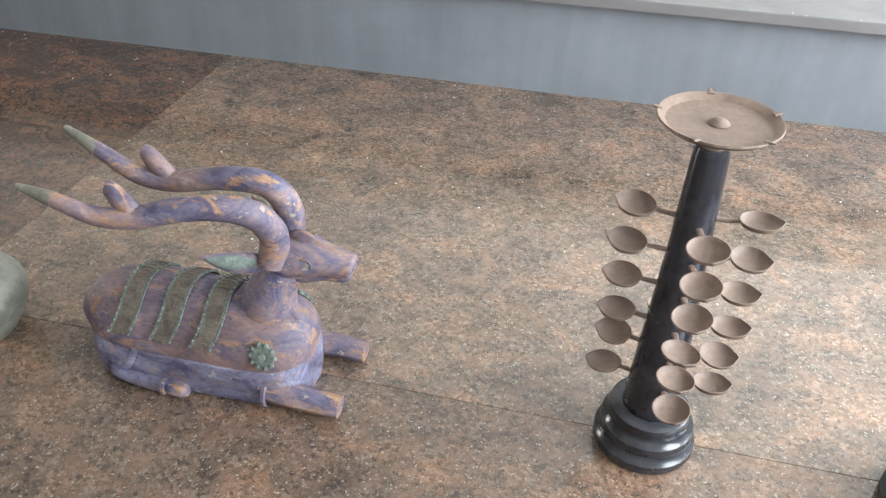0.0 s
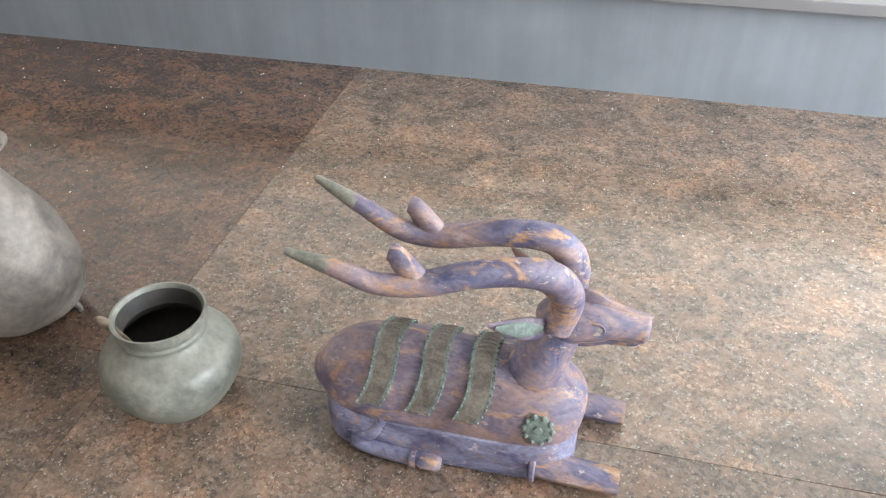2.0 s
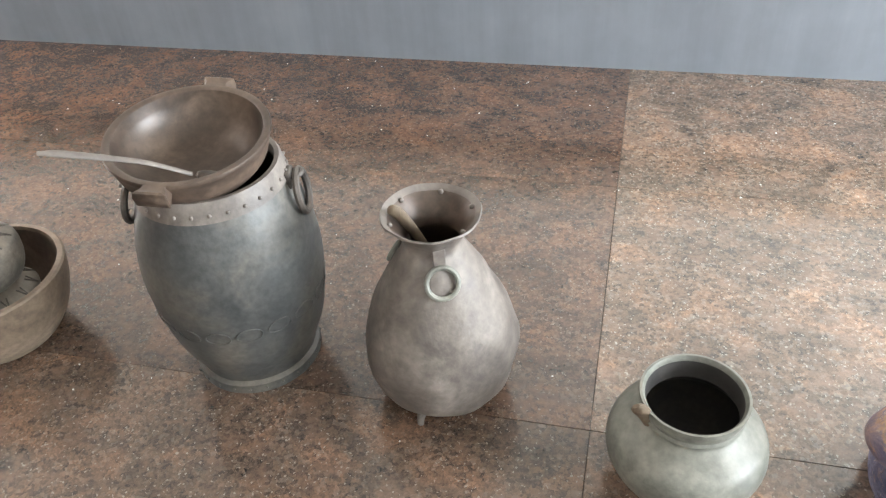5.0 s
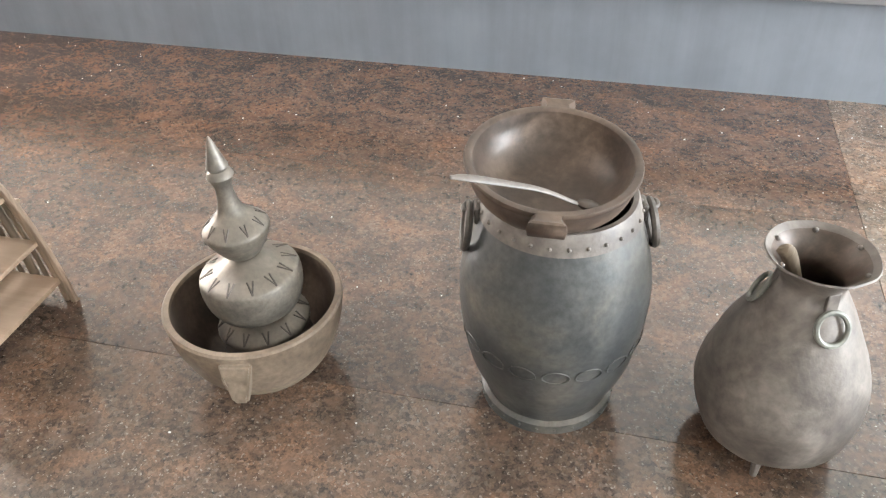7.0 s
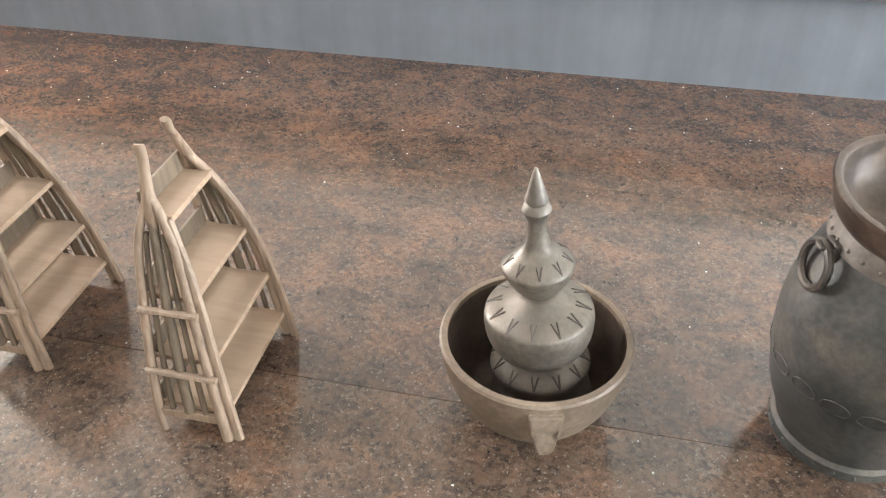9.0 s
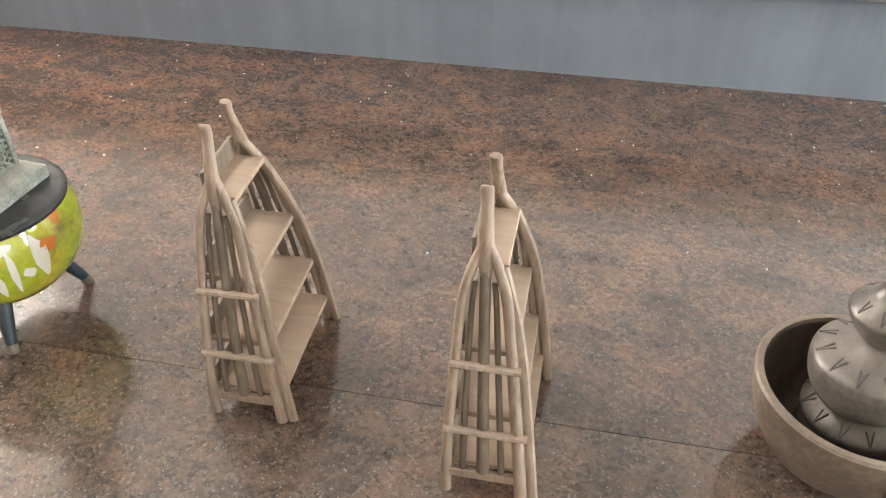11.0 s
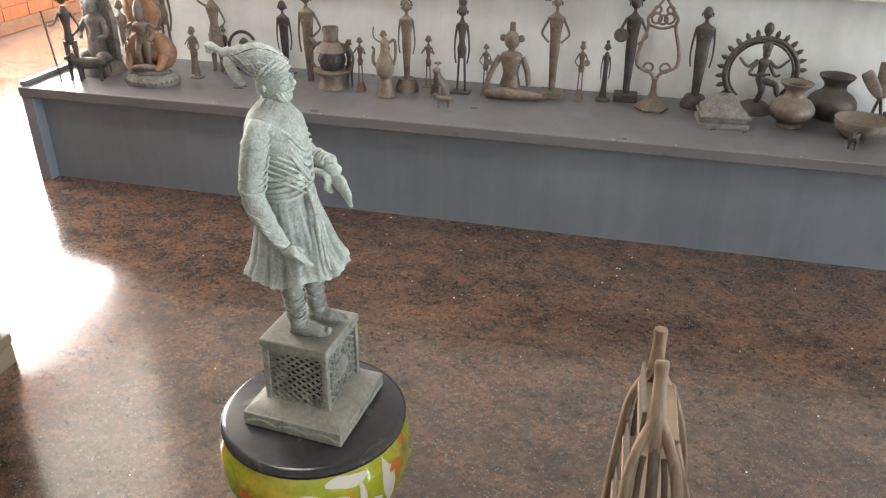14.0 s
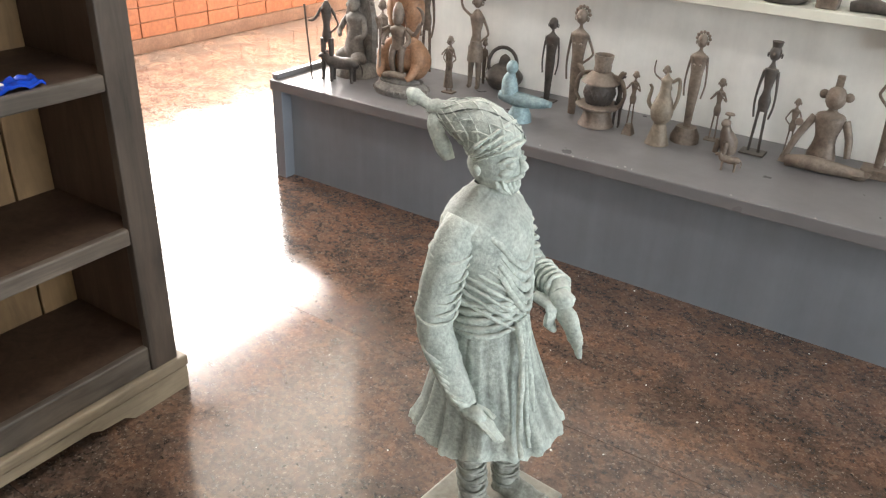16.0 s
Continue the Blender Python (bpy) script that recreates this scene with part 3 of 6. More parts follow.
def vase():
    t = thing("beaten_vase", "pear-shaped beaten copper vase with a flared mouth on three small feet", "vase", -2.166, 1.44)
    bm = B()
    out = smoothline([(0.0, 0.022), (0.09, 0.026), (0.15, 0.05), (0.176, 0.11), (0.18, 0.18), (0.162, 0.265), (0.118, 0.36), (0.078, 0.43), (0.064, 0.458), (0.07, 0.482), (0.092, 0.515), (0.108, 0.53)], 5)
    inn = smoothline([(0.106, 0.534), (0.088, 0.518), (0.064, 0.482), (0.059, 0.458), (0.073, 0.43), (0.11, 0.36), (0.155, 0.26), (0.172, 0.18), (0.14, 0.06), (0.0, 0.04)], 4)
    lathe(bm, [tuple(p) for p in out] + [tuple(p) for p in inn], 56, wob=0.04)
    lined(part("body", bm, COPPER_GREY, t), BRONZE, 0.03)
    for a in (258, 20, 140):
        bm = B()
        tube(bm, [(0.115, 0, 0.045, 0.014), (0.135, 0, 0.02, 0.01), (0.14, 0, 0.0, 0.008)], 8, 1, 3)
        bmesh.ops.transform(bm, matrix=pose(0, 0, 0, 0, 0, a), verts=bm.verts)
        part("foot", bm, COPPER_GREY, t)
    for az in (-66, 166):
        bm = B()
        box(bm, -0.004, -0.014, -0.03, 0.006, 0.014, 0.03, 0.003)
        m = pose(0, 0, 0.452, 0, 0, az) @ pose(0.068, 0, 0, 0, -6, 0)
        bmesh.ops.transform(bm, matrix=m, verts=bm.verts)
        s = part("strap", bm, COPPER_GREY, t)
        bm = B()
        ring(bm, 0.034, 0.006, pose(0, 0, 0.425, 0, 0, az) @ pose(0.093, 0, -0.014, 0, 62, 0))
        part("ring", bm, BRASS_GREY, s)
    spoon(t, [(0.0, 0.02, 0.36, 0.01), (-0.03, 0.005, 0.45, 0.012), (-0.06, -0.012, 0.52, 0.016), (-0.075, -0.022, 0.545, 0.017), (-0.082, -0.025, 0.552, 0.008)], BAMBOO_DARK, "spoon", "dark wooden spoon handle")
    for a in (30, 90, 150, 210, 330):
        bm = B()
        ball(bm, 0.09 * math.cos(radians(a)), 0.09 * math.sin(radians(a)), 0.522, 0.006, n=8)
        part("rivet", bm, COPPER_GREY, t)
    return t


vase()


def barrel():
    t = thing("barrel_jar", "tall dark iron barrel jar with riveted bands and two ring handles", "jar", -2.685, 1.475)
    bm = B()
    out = smoothline([(0.15, 0.03), (0.165, 0.075), (0.193, 0.15), (0.212, 0.27), (0.214, 0.36), (0.199, 0.45), (0.168, 0.545), (0.157, 0.578)], 5)
    inn = smoothline([(0.149, 0.578), (0.185, 0.45), (0.2, 0.3), (0.14, 0.04)], 4)
    lathe(bm, [(0, 0.01)] + [tuple(p) for p in out] + [tuple(p) for p in inn] + [(0, 0.03)], 64)
    lined(part("body", bm, IRON, t), INNER_SHADE, 0.02)
    bm = B()
    lathe(bm, [(0.162, 0.0), (0.162, 0.026), (0.153, 0.034), (0.148, 0.034), (0.148, 0.0), (0.162, 0.0)], 64)
    part("foot_band", bm, IRON, t)
    bm = B()
    lathe(bm, [(0.174, 0.54), (0.163, 0.58), (0.159, 0.586), (0.148, 0.585), (0.148, 0.55), (0.17, 0.536)], 64)
    part("rim_band", bm, COPPER_GREY, t, "riveted dull copper rim band")
    for k in range(28):
        bm = B()
        a = 2 * math.pi * k / 28
        ball(bm, 0.17 * math.cos(a), 0.17 * math.sin(a), 0.557, 0.0045, n=8)
        part("rivet", bm, COPPER_GREY, t)
    for k in range(24):
        bm = B()
        a = 2 * math.pi * k / 24
        ball(bm, 0.162 * math.cos(a), 0.162 * math.sin(a), 0.014, 0.004, n=6)
        part("rivet", bm, IRON, t)
    for a in (14, 194):
        ring_handle(t, pose(0, 0, 0.535, 0, 0, a) @ pose(0.179, 0, 0), 0.048, 0.009, FIG_DARK)
    for k in range(18):
        bm = B()
        a = 360 * k / 18
        ring(bm, 0.024, 0.0014, pose(0, 0, 0.24, 0, 0, a) @ pose(0.2085, 0, 0, 0, 98, 0) @ Matrix.Diagonal((0.8, 1.25, 1, 1)), 20, 5)
        part("engraved_loop", bm, IRON, t)
    b = thing("lugged_bowl", "worn brown bronze bowl with two lugs resting on the barrel jar", "bowl", -2.685, 1.43, 0.655, 0)
    b.matrix_basis = pose(-2.711, 1.475, 0.558, 6, 3, 0)
    b.scale = (1.02, 1.02, 1.01)
    bm = B()
    out = smoothline([(0.0, -0.012), (0.07, -0.004), (0.125, 0.018), (0.158, 0.05), (0.17, 0.085), (0.176, 0.1)], 5)
    inn = smoothline([(0.158, 0.1), (0.15, 0.075), (0.13, 0.045), (0.09, 0.02), (0.0, 0.01)], 5)
    lathe(bm, [tuple(p) for p in out] + [(0.178, 0.106), (0.176, 0.112), (0.166, 0.113), (0.16, 0.109)] + [tuple(p) for p in inn], 64)
    part("body", bm, BRONZE, b)
    for a in (95, 275):
        bm = B()
        o = [(0.16, 0.085), (0.185, 0.07), (0.2, 0.075), (0.207, 0.1), (0.203, 0.118), (0.19, 0.112), (0.178, 0.112), (0.165, 0.112)]
        extrude(bm, o, -0.028, 0.028)
        for v in bm.verts:
            if v.co.x > 0.195:
                v.co.y *= 1.35
            elif v.co.x > 0.175:
                v.co.y *= 0.7
        bmesh.ops.bevel(bm, geom=list(bm.edges), offset=0.004, segments=1, affect="EDGES")
        bmesh.ops.transform(bm, matrix=pose(0, 0, 0, 0, 0, a), verts=bm.verts)
        part("lug", bm, BRONZE, b)
    s = thing("ladle", "long pale metal ladle lying across the bronze bowl", "ladle", -2.705, 1.475, 0.668)
    bm = B()
    tube(bm, [(-0.15, -0.27, 0.095, 0.005), (-0.12, -0.25, 0.084, 0.0095), (-0.06, -0.205, 0.052, 0.0085), (0.0, -0.165, 0.02, 0.007), (0.06, -0.12, -0.03, 0.006)], 10, 0.5, 5)
    part("handle", bm, COPPER_GREY, s)
    bm = B()
    ball(bm, 0.085, -0.095, -0.05, 0.032, 0.02, 0.01, pose(0, 0, 0, 0, 25, 35))
    part("bowl", bm, BRONZE, s)


barrel()


def notch_ring(bm, R, z, depth, slope, count, r=0.0022):
    for k in range(count):
        a = 2 * math.pi * k / count
        for s in (-1, 1):
            b = a + s * 0.32 * math.pi / count
            p = [(R * math.cos(a), R * math.sin(a), z, r), ((R - depth) * math.cos(b), (R - depth) * math.sin(b), z + slope, r)]
            tube(bm, p, 5, 1, 1)


def dome_bowl():
    t = thing("wide_bowl", "wide shallow brown brass bowl with a small square spout lug", "bowl", -3.409, 1.392)
    bm = B()
    out = smoothline([(0.0, 0.0), (0.085, 0.003), (0.138, 0.026), (0.182, 0.085), (0.209, 0.16), (0.219, 0.222)], 5)
    inn = smoothline([(0.2, 0.224), (0.192, 0.15), (0.166, 0.09), (0.125, 0.046), (0.0, 0.028)], 5)
    lathe(bm, [tuple(p) for p in out] + [(0.22, 0.23), (0.215, 0.235), (0.202, 0.235)] + [tuple(p) for p in inn], 72)
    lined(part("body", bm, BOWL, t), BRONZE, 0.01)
    for a in (283, 100):
        bm = B()
        extrude(bm, [(0.195, 0.15), (0.198, 0.12), (0.212, 0.1), (0.234, 0.1), (0.243, 0.12), (0.24, 0.145), (0.232, 0.17), (0.231, 0.195), (0.225, 0.212), (0.205, 0.218)], -0.014, 0.014)
        for v in bm.verts:
            v.co.y *= (1.0 if v.co.x > 0.24 else 1.15) * (1 + 1.5 * max(0.0, (v.co.z - 0.1) / 0.12))
        bmesh.ops.bevel(bm, geom=list(bm.edges), offset=0.005, segments=2, affect="EDGES")
        bmesh.ops.transform(bm, matrix=pose(0, 0, 0, 0, 0, a), verts=bm.verts)
        part("lug", bm, BOWL, t)
    f = thing("tiered_finial", "grey brass temple finial of stacked bulbs standing in a wide bowl", "finial", -3.402, 1.405, 0.028)
    f.matrix_basis = pose(-3.387, 1.4, 0.03, 0, -4.5, 0)
    f.scale = (1.0, 1.0, 0.985)
    bm = B()
    o = smoothline([(0.125, 0.0), (0.115, 0.05), (0.106, 0.09), (0.116, 0.118), (0.112, 0.132), (0.09, 0.15), (0.066, 0.165)], 4)
    lathe(bm, [(0, 0)] + [tuple(p) for p in o] + [(0, 0.165)], 48)
    part("foot", bm, DOME, f)
    bm = B()
    o = smoothline([(0.066, 0.16), (0.1, 0.182), (0.117, 0.215), (0.123, 0.25), (0.122, 0.275), (0.113, 0.29), (0.075, 0.308), (0.04, 0.33)], 5)
    lathe(bm, [(0, 0.16)] + [tuple(p) for p in o] + [(0, 0.335)], 56)
    part("lower_bulb", bm, DOME, f)
    bm = B()
    o = smoothline([(0.036, 0.335), (0.05, 0.35), (0.067, 0.378), (0.078, 0.405), (0.075, 0.418), (0.055, 0.437), (0.036, 0.455), (0.026, 0.476), (0.021, 0.5), (0.02, 0.525), (0.026, 0.545)], 5)
    lathe(bm, [(0, 0.335)] + [tuple(p) for p in o] + [(0, 0.55)], 48)
    part("upper_bulb", bm, DOME, f)
    bm = B()
    lathe(bm, [(0, 0.54), (0.026, 0.542), (0.031, 0.552), (0.027, 0.563), (0.02, 0.568), (0.025, 0.576), (0.018, 0.6), (0.008, 0.635), (0.003, 0.65), (0, 0.652)], 32)
    part("spire", bm, DOME, f)
    bm = B()
    notch_ring(bm, 0.116, 0.2885, 0.034, 0.0165, 12)
    notch_ring(bm, 0.074, 0.4195, 0.022, 0.0205, 9, 0.0018)
    notch_ring(bm, 0.115, 0.13, 0.025, 0.022, 12)
    part("engraving", bm, FIG_DARK, f, "dark zigzag engraving")["kind"] = "stuff"


dome_bowl()


def tier_stand(x, y, rz, bulge):
    """A narrow tapering stand: two slatted ends lean together and hold four shelves."""
    t = thing("tiered_stand", "narrow tapering weathered wooden stand with slatted ends and four small shelves", "stand", x, y, 0, rz, "tiered wooden stands")
    half0, half1, H = 0.185, 0.038, 0.72
    W0, W1 = 0.082, 0.012

    def spread(s, k):
        return half0 + (half1 - half0) * k ** (bulge if s > 0 else 1.42)

    def at(s, u, z):
        k = z / H
        close = max(0.0, 1 - (max(0.0, z - 0.47) / 0.135) ** 2)
        return (u * close * (W0 + (0.018 - W0) * k ** 1.3) - 0.036 * k, s * spread(s, k), z)
    for s in (-1, 1):
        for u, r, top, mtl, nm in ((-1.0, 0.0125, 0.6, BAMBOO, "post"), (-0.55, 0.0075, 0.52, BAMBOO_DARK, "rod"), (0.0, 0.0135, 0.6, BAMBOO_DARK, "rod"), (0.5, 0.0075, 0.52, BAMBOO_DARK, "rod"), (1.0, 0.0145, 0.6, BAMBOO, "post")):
            bm = B()
            z0 = 0.0 if nm == "post" else 0.07
            n = 14
            pts = [(*at(s, u, z0 + (top - z0) * i / n), r * (1 - 0.25 * i / n)) for i in range(n + 1)]
            tube(bm, pts, 10, 0.9, 2)
            part(nm, bm, mtl, t)
        bm = B()
        pts = [(*at(s, 0.0, z), w) for z, w in ((0.53, 0.01), (0.56, 0.014), (0.59, 0.016), (0.615, 0.015), (0.65, 0.013), (0.68, 0.0122), (0.7, 0.0132), (0.706, 0.0115))]
        pts = [(p[0], p[1] + s * (0.008 if p[2] > 0.69 else 0.002), p[2], p[3]) for p in pts]
        tube(bm, pts, 12, 0.62, 3, (1, 0, 0))
        part("horn", bm, BAMBOO, t)
        bm = B()
        l, r = at(s, -1.05, 0.05), at(s, 1.05, 0.05)
        box(bm, l[0], l[1] - 0.006, 0.048, r[0], l[1] + 0.006, 0.072, 0.002)
        part("end_board", bm, BAMBOO, t)
        bm = B()
        pts = [(*at(s, 1.3, z), 0.0125) for z in (0.0, 0.2, 0.4, 0.55)]
        tube(bm, [(p[0], p[1] - s * 0.006, p[2], p[3]) for p in pts], 8, 0.8, 3)
        part("front_rail", bm, BAMBOO, t)
        for z in (0.185, 0.345):
            bm = B()
            l, r = at(s, -1.12, z), at(s, 1.3, z)
            tube(bm, [(l[0], l[1] + s * 0.009, l[2], 0.0105), (r[0], r[1] + s * 0.009, r[2], 0.0105)], 8, 0.7, 1)
            part("crossbar", bm, BAMBOO, t)
    for z in (0.078, 0.212, 0.368, 0.55):
        bm = B()
        k = z / H
        w, d, e = W0 + (W1 - W0) * k ** 1.2, spread(-1, k), spread(1, k)
        box(bm, -w - 0.036 * k, -d + 0.008, z - 0.008, w * 1.15 + 0.006 - 0.036 * k, e - 0.008, z + 0.006, 0.002)
        part("shelf", bm, SHELF_BOARD, t)
        bm = B()
        box(bm, -w * 0.95 - 0.036 * k, -d + 0.012, z + 0.006, -w * 0.95 + 0.008 - 0.036 * k, e - 0.012, z + 0.055, 0.002)
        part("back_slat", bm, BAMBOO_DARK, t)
    return t


tier_stand(-4.17, 1.32, 0, 2.6)
tier_stand(-4.752, 1.425, 1, 1.85)


def stag():
    t = thing("reclining_stag", "reclining stag carving in worn blue and ochre paint with swept-back antlers", "carving")
    C = 1.33
    bm = B()
    tube(bm, [(-1.2, C, 0.1, 0.04), (-1.185, C, 0.115, 0.085), (-1.13, C, 0.128, 0.114), (-1.04, C, 0.132, 0.124), (-0.92, C, 0.13, 0.122), (-0.8, C, 0.13, 0.122), (-0.71, C, 0.128, 0.115), (-0.65, C, 0.12, 0.085), (-0.628, C, 0.115, 0.04)], 28, 1.05, 6, (0, 1, 0))
    for v in bm.verts:
        v.co.z = max(v.co.z, 0.012)
    part("body", bm, BLUE_BROWN, t)
    bm = B()
    tube(bm, [(-1.205, C, 0.06, 0.045), (-1.19, C, 0.06, 0.09), (-1.14, C, 0.06, 0.122), (-1.0, C, 0.06, 0.129), (-0.85, C, 0.06, 0.129), (-0.72, C, 0.06, 0.124), (-0.65, C, 0.06, 0.095), (-0.63, C, 0.06, 0.05)], 24, 0.48, 5, (0, 1, 0))
    for v in bm.verts:
        q = (v.co.z - 0.06) / 0.06
        v.co.z = 0.062 + 0.062 * max(-1.0, min(1.0, q * 3.0))
    part("belly", bm, BLUE_DEEP, t)
    bm = B()
    tube(bm, [(-1.17, C, 0.14, 0.03), (-1.205, C, 0.145, 0.024), (-1.225, C, 0.135, 0.018), (-1.235, C, 0.12, 0.008)], 10, 0.9, 4)
    part("tail", bm, BLUE, t)
    for s in (-1, 1):
        bm = B()
        tube(bm, [(-0.72, C + s * 0.095, 0.045, 0.036), (-0.64, C + s * 0.1, 0.04, 0.034), (-0.56, C + s * 0.1, 0.034, 0.032), (-0.53, C + s * 0.1, 0.032, 0.03)], 10, 0.85, 3, (0, 1, 0))
        part("foreleg", bm, BLUE, t)
        bm = B()
        lathe(bm, [(0.037, -0.008), (0.041, -0.004), (0.041, 0.004), (0.037, 0.008)], 16, m=pose(-0.715, C + s * 0.1, 0.042, 0, 90, 0))
        part("knee_band", bm, BLUE, t)
        bm = B()
        tube(bm, [(-1.05, C + s * 0.118, 0.118, 0.012), (-1.075, C + s * 0.124, 0.07, 0.014), (-1.115, C + s * 0.126, 0.04, 0.02), (-1.03, C + s * 0.13, 0.024, 0.022), (-0.93, C + s * 0.132, 0.022, 0.021)], 12, 0.75, 4)
        part("hind_leg", bm, BLUE_DEEP, t)
        bm = B()
        tube(bm, [(-0.985, C + s * 0.132, 0.024, 0.024), (-0.972, C + s * 0.132, 0.024, 0.025)], 12, 0.9, 1)
        tube(bm, [(-0.962, C + s * 0.132, 0.023, 0.022), (-0.93, C + s * 0.132, 0.022, 0.023), (-0.915, C + s * 0.132, 0.021, 0.016)], 12, 0.9, 3)
        part("hoof", bm, BLUE, t)
    bm = B()
    tube(bm, [(-0.745, C, 0.16, 0.078), (-0.735, C, 0.225, 0.07), (-0.72, C + 0.005, 0.285, 0.058), (-0.7, C + 0.012, 0.33, 0.052), (-0.688, C + 0.015, 0.37, 0.045)], 22, 1.0, 5)
    part("neck", bm, BLUE, t)
    bm = B()
    ring(bm, 0.082, 0.011, pose(-0.742, C, 0.195, 0, 8, 0))
    ring(bm, 0.086, 0.006, pose(-0.742, C, 0.176, 0, 8, 0))
    part("collar", bm, TIN, t, "dull metal collar")
    bm = B()
    tube(bm, [(-0.735, C + 0.022, 0.355, 0.035), (-0.69, C + 0.022, 0.372, 0.06), (-0.64, C + 0.022, 0.38, 0.057), (-0.58, C + 0.022, 0.376, 0.042), (-0.54, C + 0.022, 0.37, 0.037), (-0.524, C + 0.022, 0.368, 0.035), (-0.518, C + 0.022, 0.367, 0.026)], 18, 0.9, 5)
    for v in bm.verts:
        if v.co.x > -0.6 and v.co.z < 0.37:
            v.co.z = 0.37 + (v.co.z - 0.37) * 0.72
    part("head", bm, BLUE, t)
    bm = B()
    tube(bm, [(-0.705, C + 0.022, 0.345, 0.02), (-0.65, C + 0.022, 0.338, 0.034), (-0.6, C + 0.022, 0.342, 0.024), (-0.545, C + 0.022, 0.345, 0.022), (-0.53, C + 0.022, 0.346, 0.012)], 12, 0.9, 4, (0, 1, 0))
    part("jaw", bm, BLUE, t)
    bm = B()
    for s in (-1, 1):
        ball(bm, -0.521, C + 0.022 + s * 0.016, 0.375, 0.006, 0.007, 0.005, n=8)
    part("nostrils", bm, BLACK_STONE, t)
    for s in (-1, 1):
        bm = B()
        ring(bm, 0.015, 0.0035, pose(-0.62, C + 0.022 + s * 0.046, 0.388, 90, 0, 0), 18, 6)
        part("eyelid", bm, BLUE_BROWN, t)
    bm = B()
    tube(bm, [(-0.665, C + 0.022, 0.425, 0.01), (-0.64, C + 0.022, 0.428, 0.014), (-0.6, C + 0.022, 0.412, 0.01), (-0.56, C + 0.022, 0.402, 0.005)], 10, 1.6, 4, (0, 1, 0))
    part("brow_ridge", bm, BLUE_BROWN, t)
    for s in (-1, 1):
        bm = B()
        ball(bm, -0.62, C + 0.022 + s * 0.044, 0.388, 0.014, 0.007, 0.011)
        part("eye", bm, TIN, t)
        bm = B()
        tube(bm, [(-0.70, C + 0.022 + s * 0.045, 0.375, 0.012), (-0.735, C + 0.022 + s * 0.07, 0.39, 0.027), (-0.775, C + 0.022 + s * 0.1, 0.407, 0.026), (-0.824, C + 0.022 + s * 0.13, 0.432, 0.004)], 14, 0.4, 5, (0, 0, 1))
        ear = part("ear", bm, BLUE_BROWN, t)
        bm = B()
        tube(bm, [(-0.722, C + 0.022 + s * 0.068, 0.388, 0.01), (-0.745, C + 0.022 + s * 0.084, 0.398, 0.019), (-0.775, C + 0.022 + s * 0.107, 0.411, 0.019), (-0.81, C + 0.022 + s * 0.13, 0.428, 0.005)], 12, 0.42, 4, (0, 0, 1))
        part("ear_hollow", bm, VERDIGRIS, ear, "grey-green metal inside of the ear")
        if s < 0:
            beam = [(-0.7, 1.3, 0.385, 0.033), (-0.687, 1.305, 0.43, 0.034), (-0.685, 1.295, 0.48, 0.034), (-0.714, 1.275, 0.528, 0.033), (-0.772, 1.25, 0.55, 0.03), (-0.861, 1.225, 0.546, 0.028), (-0.946, 1.21, 0.522, 0.027), (-1.026, 1.19, 0.522, 0.023), (-1.084, 1.18, 0.545, 0.02), (-1.13, 1.18, 0.559, 0.017)]
            tip = [(-1.12, 1.18, 0.557, 0.019), (-1.135, 1.18, 0.56, 0.0175), (-1.2, 1.185, 0.571, 0.009), (-1.208, 1.185, 0.572, 0.006)]
            tine = [(-0.955, 1.21, 0.528, 0.025), (-0.985, 1.215, 0.558, 0.024), (-1.0, 1.219, 0.574, 0.021), (-1.012, 1.221, 0.578, 0.019)]
        else:
            beam = [(-0.695, 1.375, 0.385, 0.033), (-0.682, 1.385, 0.43, 0.033), (-0.682, 1.388, 0.478, 0.033), (-0.703, 1.386, 0.52, 0.032), (-0.748, 1.38, 0.545, 0.03), (-0.842, 1.374, 0.542, 0.028), (-0.953, 1.368, 0.52, 0.026), (-1.034, 1.36, 0.53, 0.023), (-1.1, 1.356, 0.57, 0.019), (-1.133, 1.36, 0.586, 0.017)]
            tip = [(-1.125, 1.358, 0.582, 0.019), (-1.14, 1.361, 0.588, 0.0175), (-1.21, 1.382, 0.61, 0.009), (-1.218, 1.384, 0.613, 0.006)]
            tine = [(-0.96, 1.368, 0.526, 0.025), (-0.99, 1.37, 0.562, 0.024), (-1.005, 1.372, 0.58, 0.021), (-1.017, 1.373, 0.585, 0.019)]
        bm = B()
        tube(bm, beam, 16, 0.95, 5)
        a = part("antler", bm, BLUE, t)
        bm = B()
        tube(bm, tip, 12, 0.9, 3)
        part("tip", bm, TIN, a, "grey metal antler tip")
        bm = B()
        tube(bm, tine, 10, 0.8, 3)
        part("tine", bm, BLUE_BROWN, a, "sawn-off antler stub")

    def strap_bend(a):
        return 0.045 * math.cos(a) - 0.02 - 0.01 * math.cos(3.2 * a)
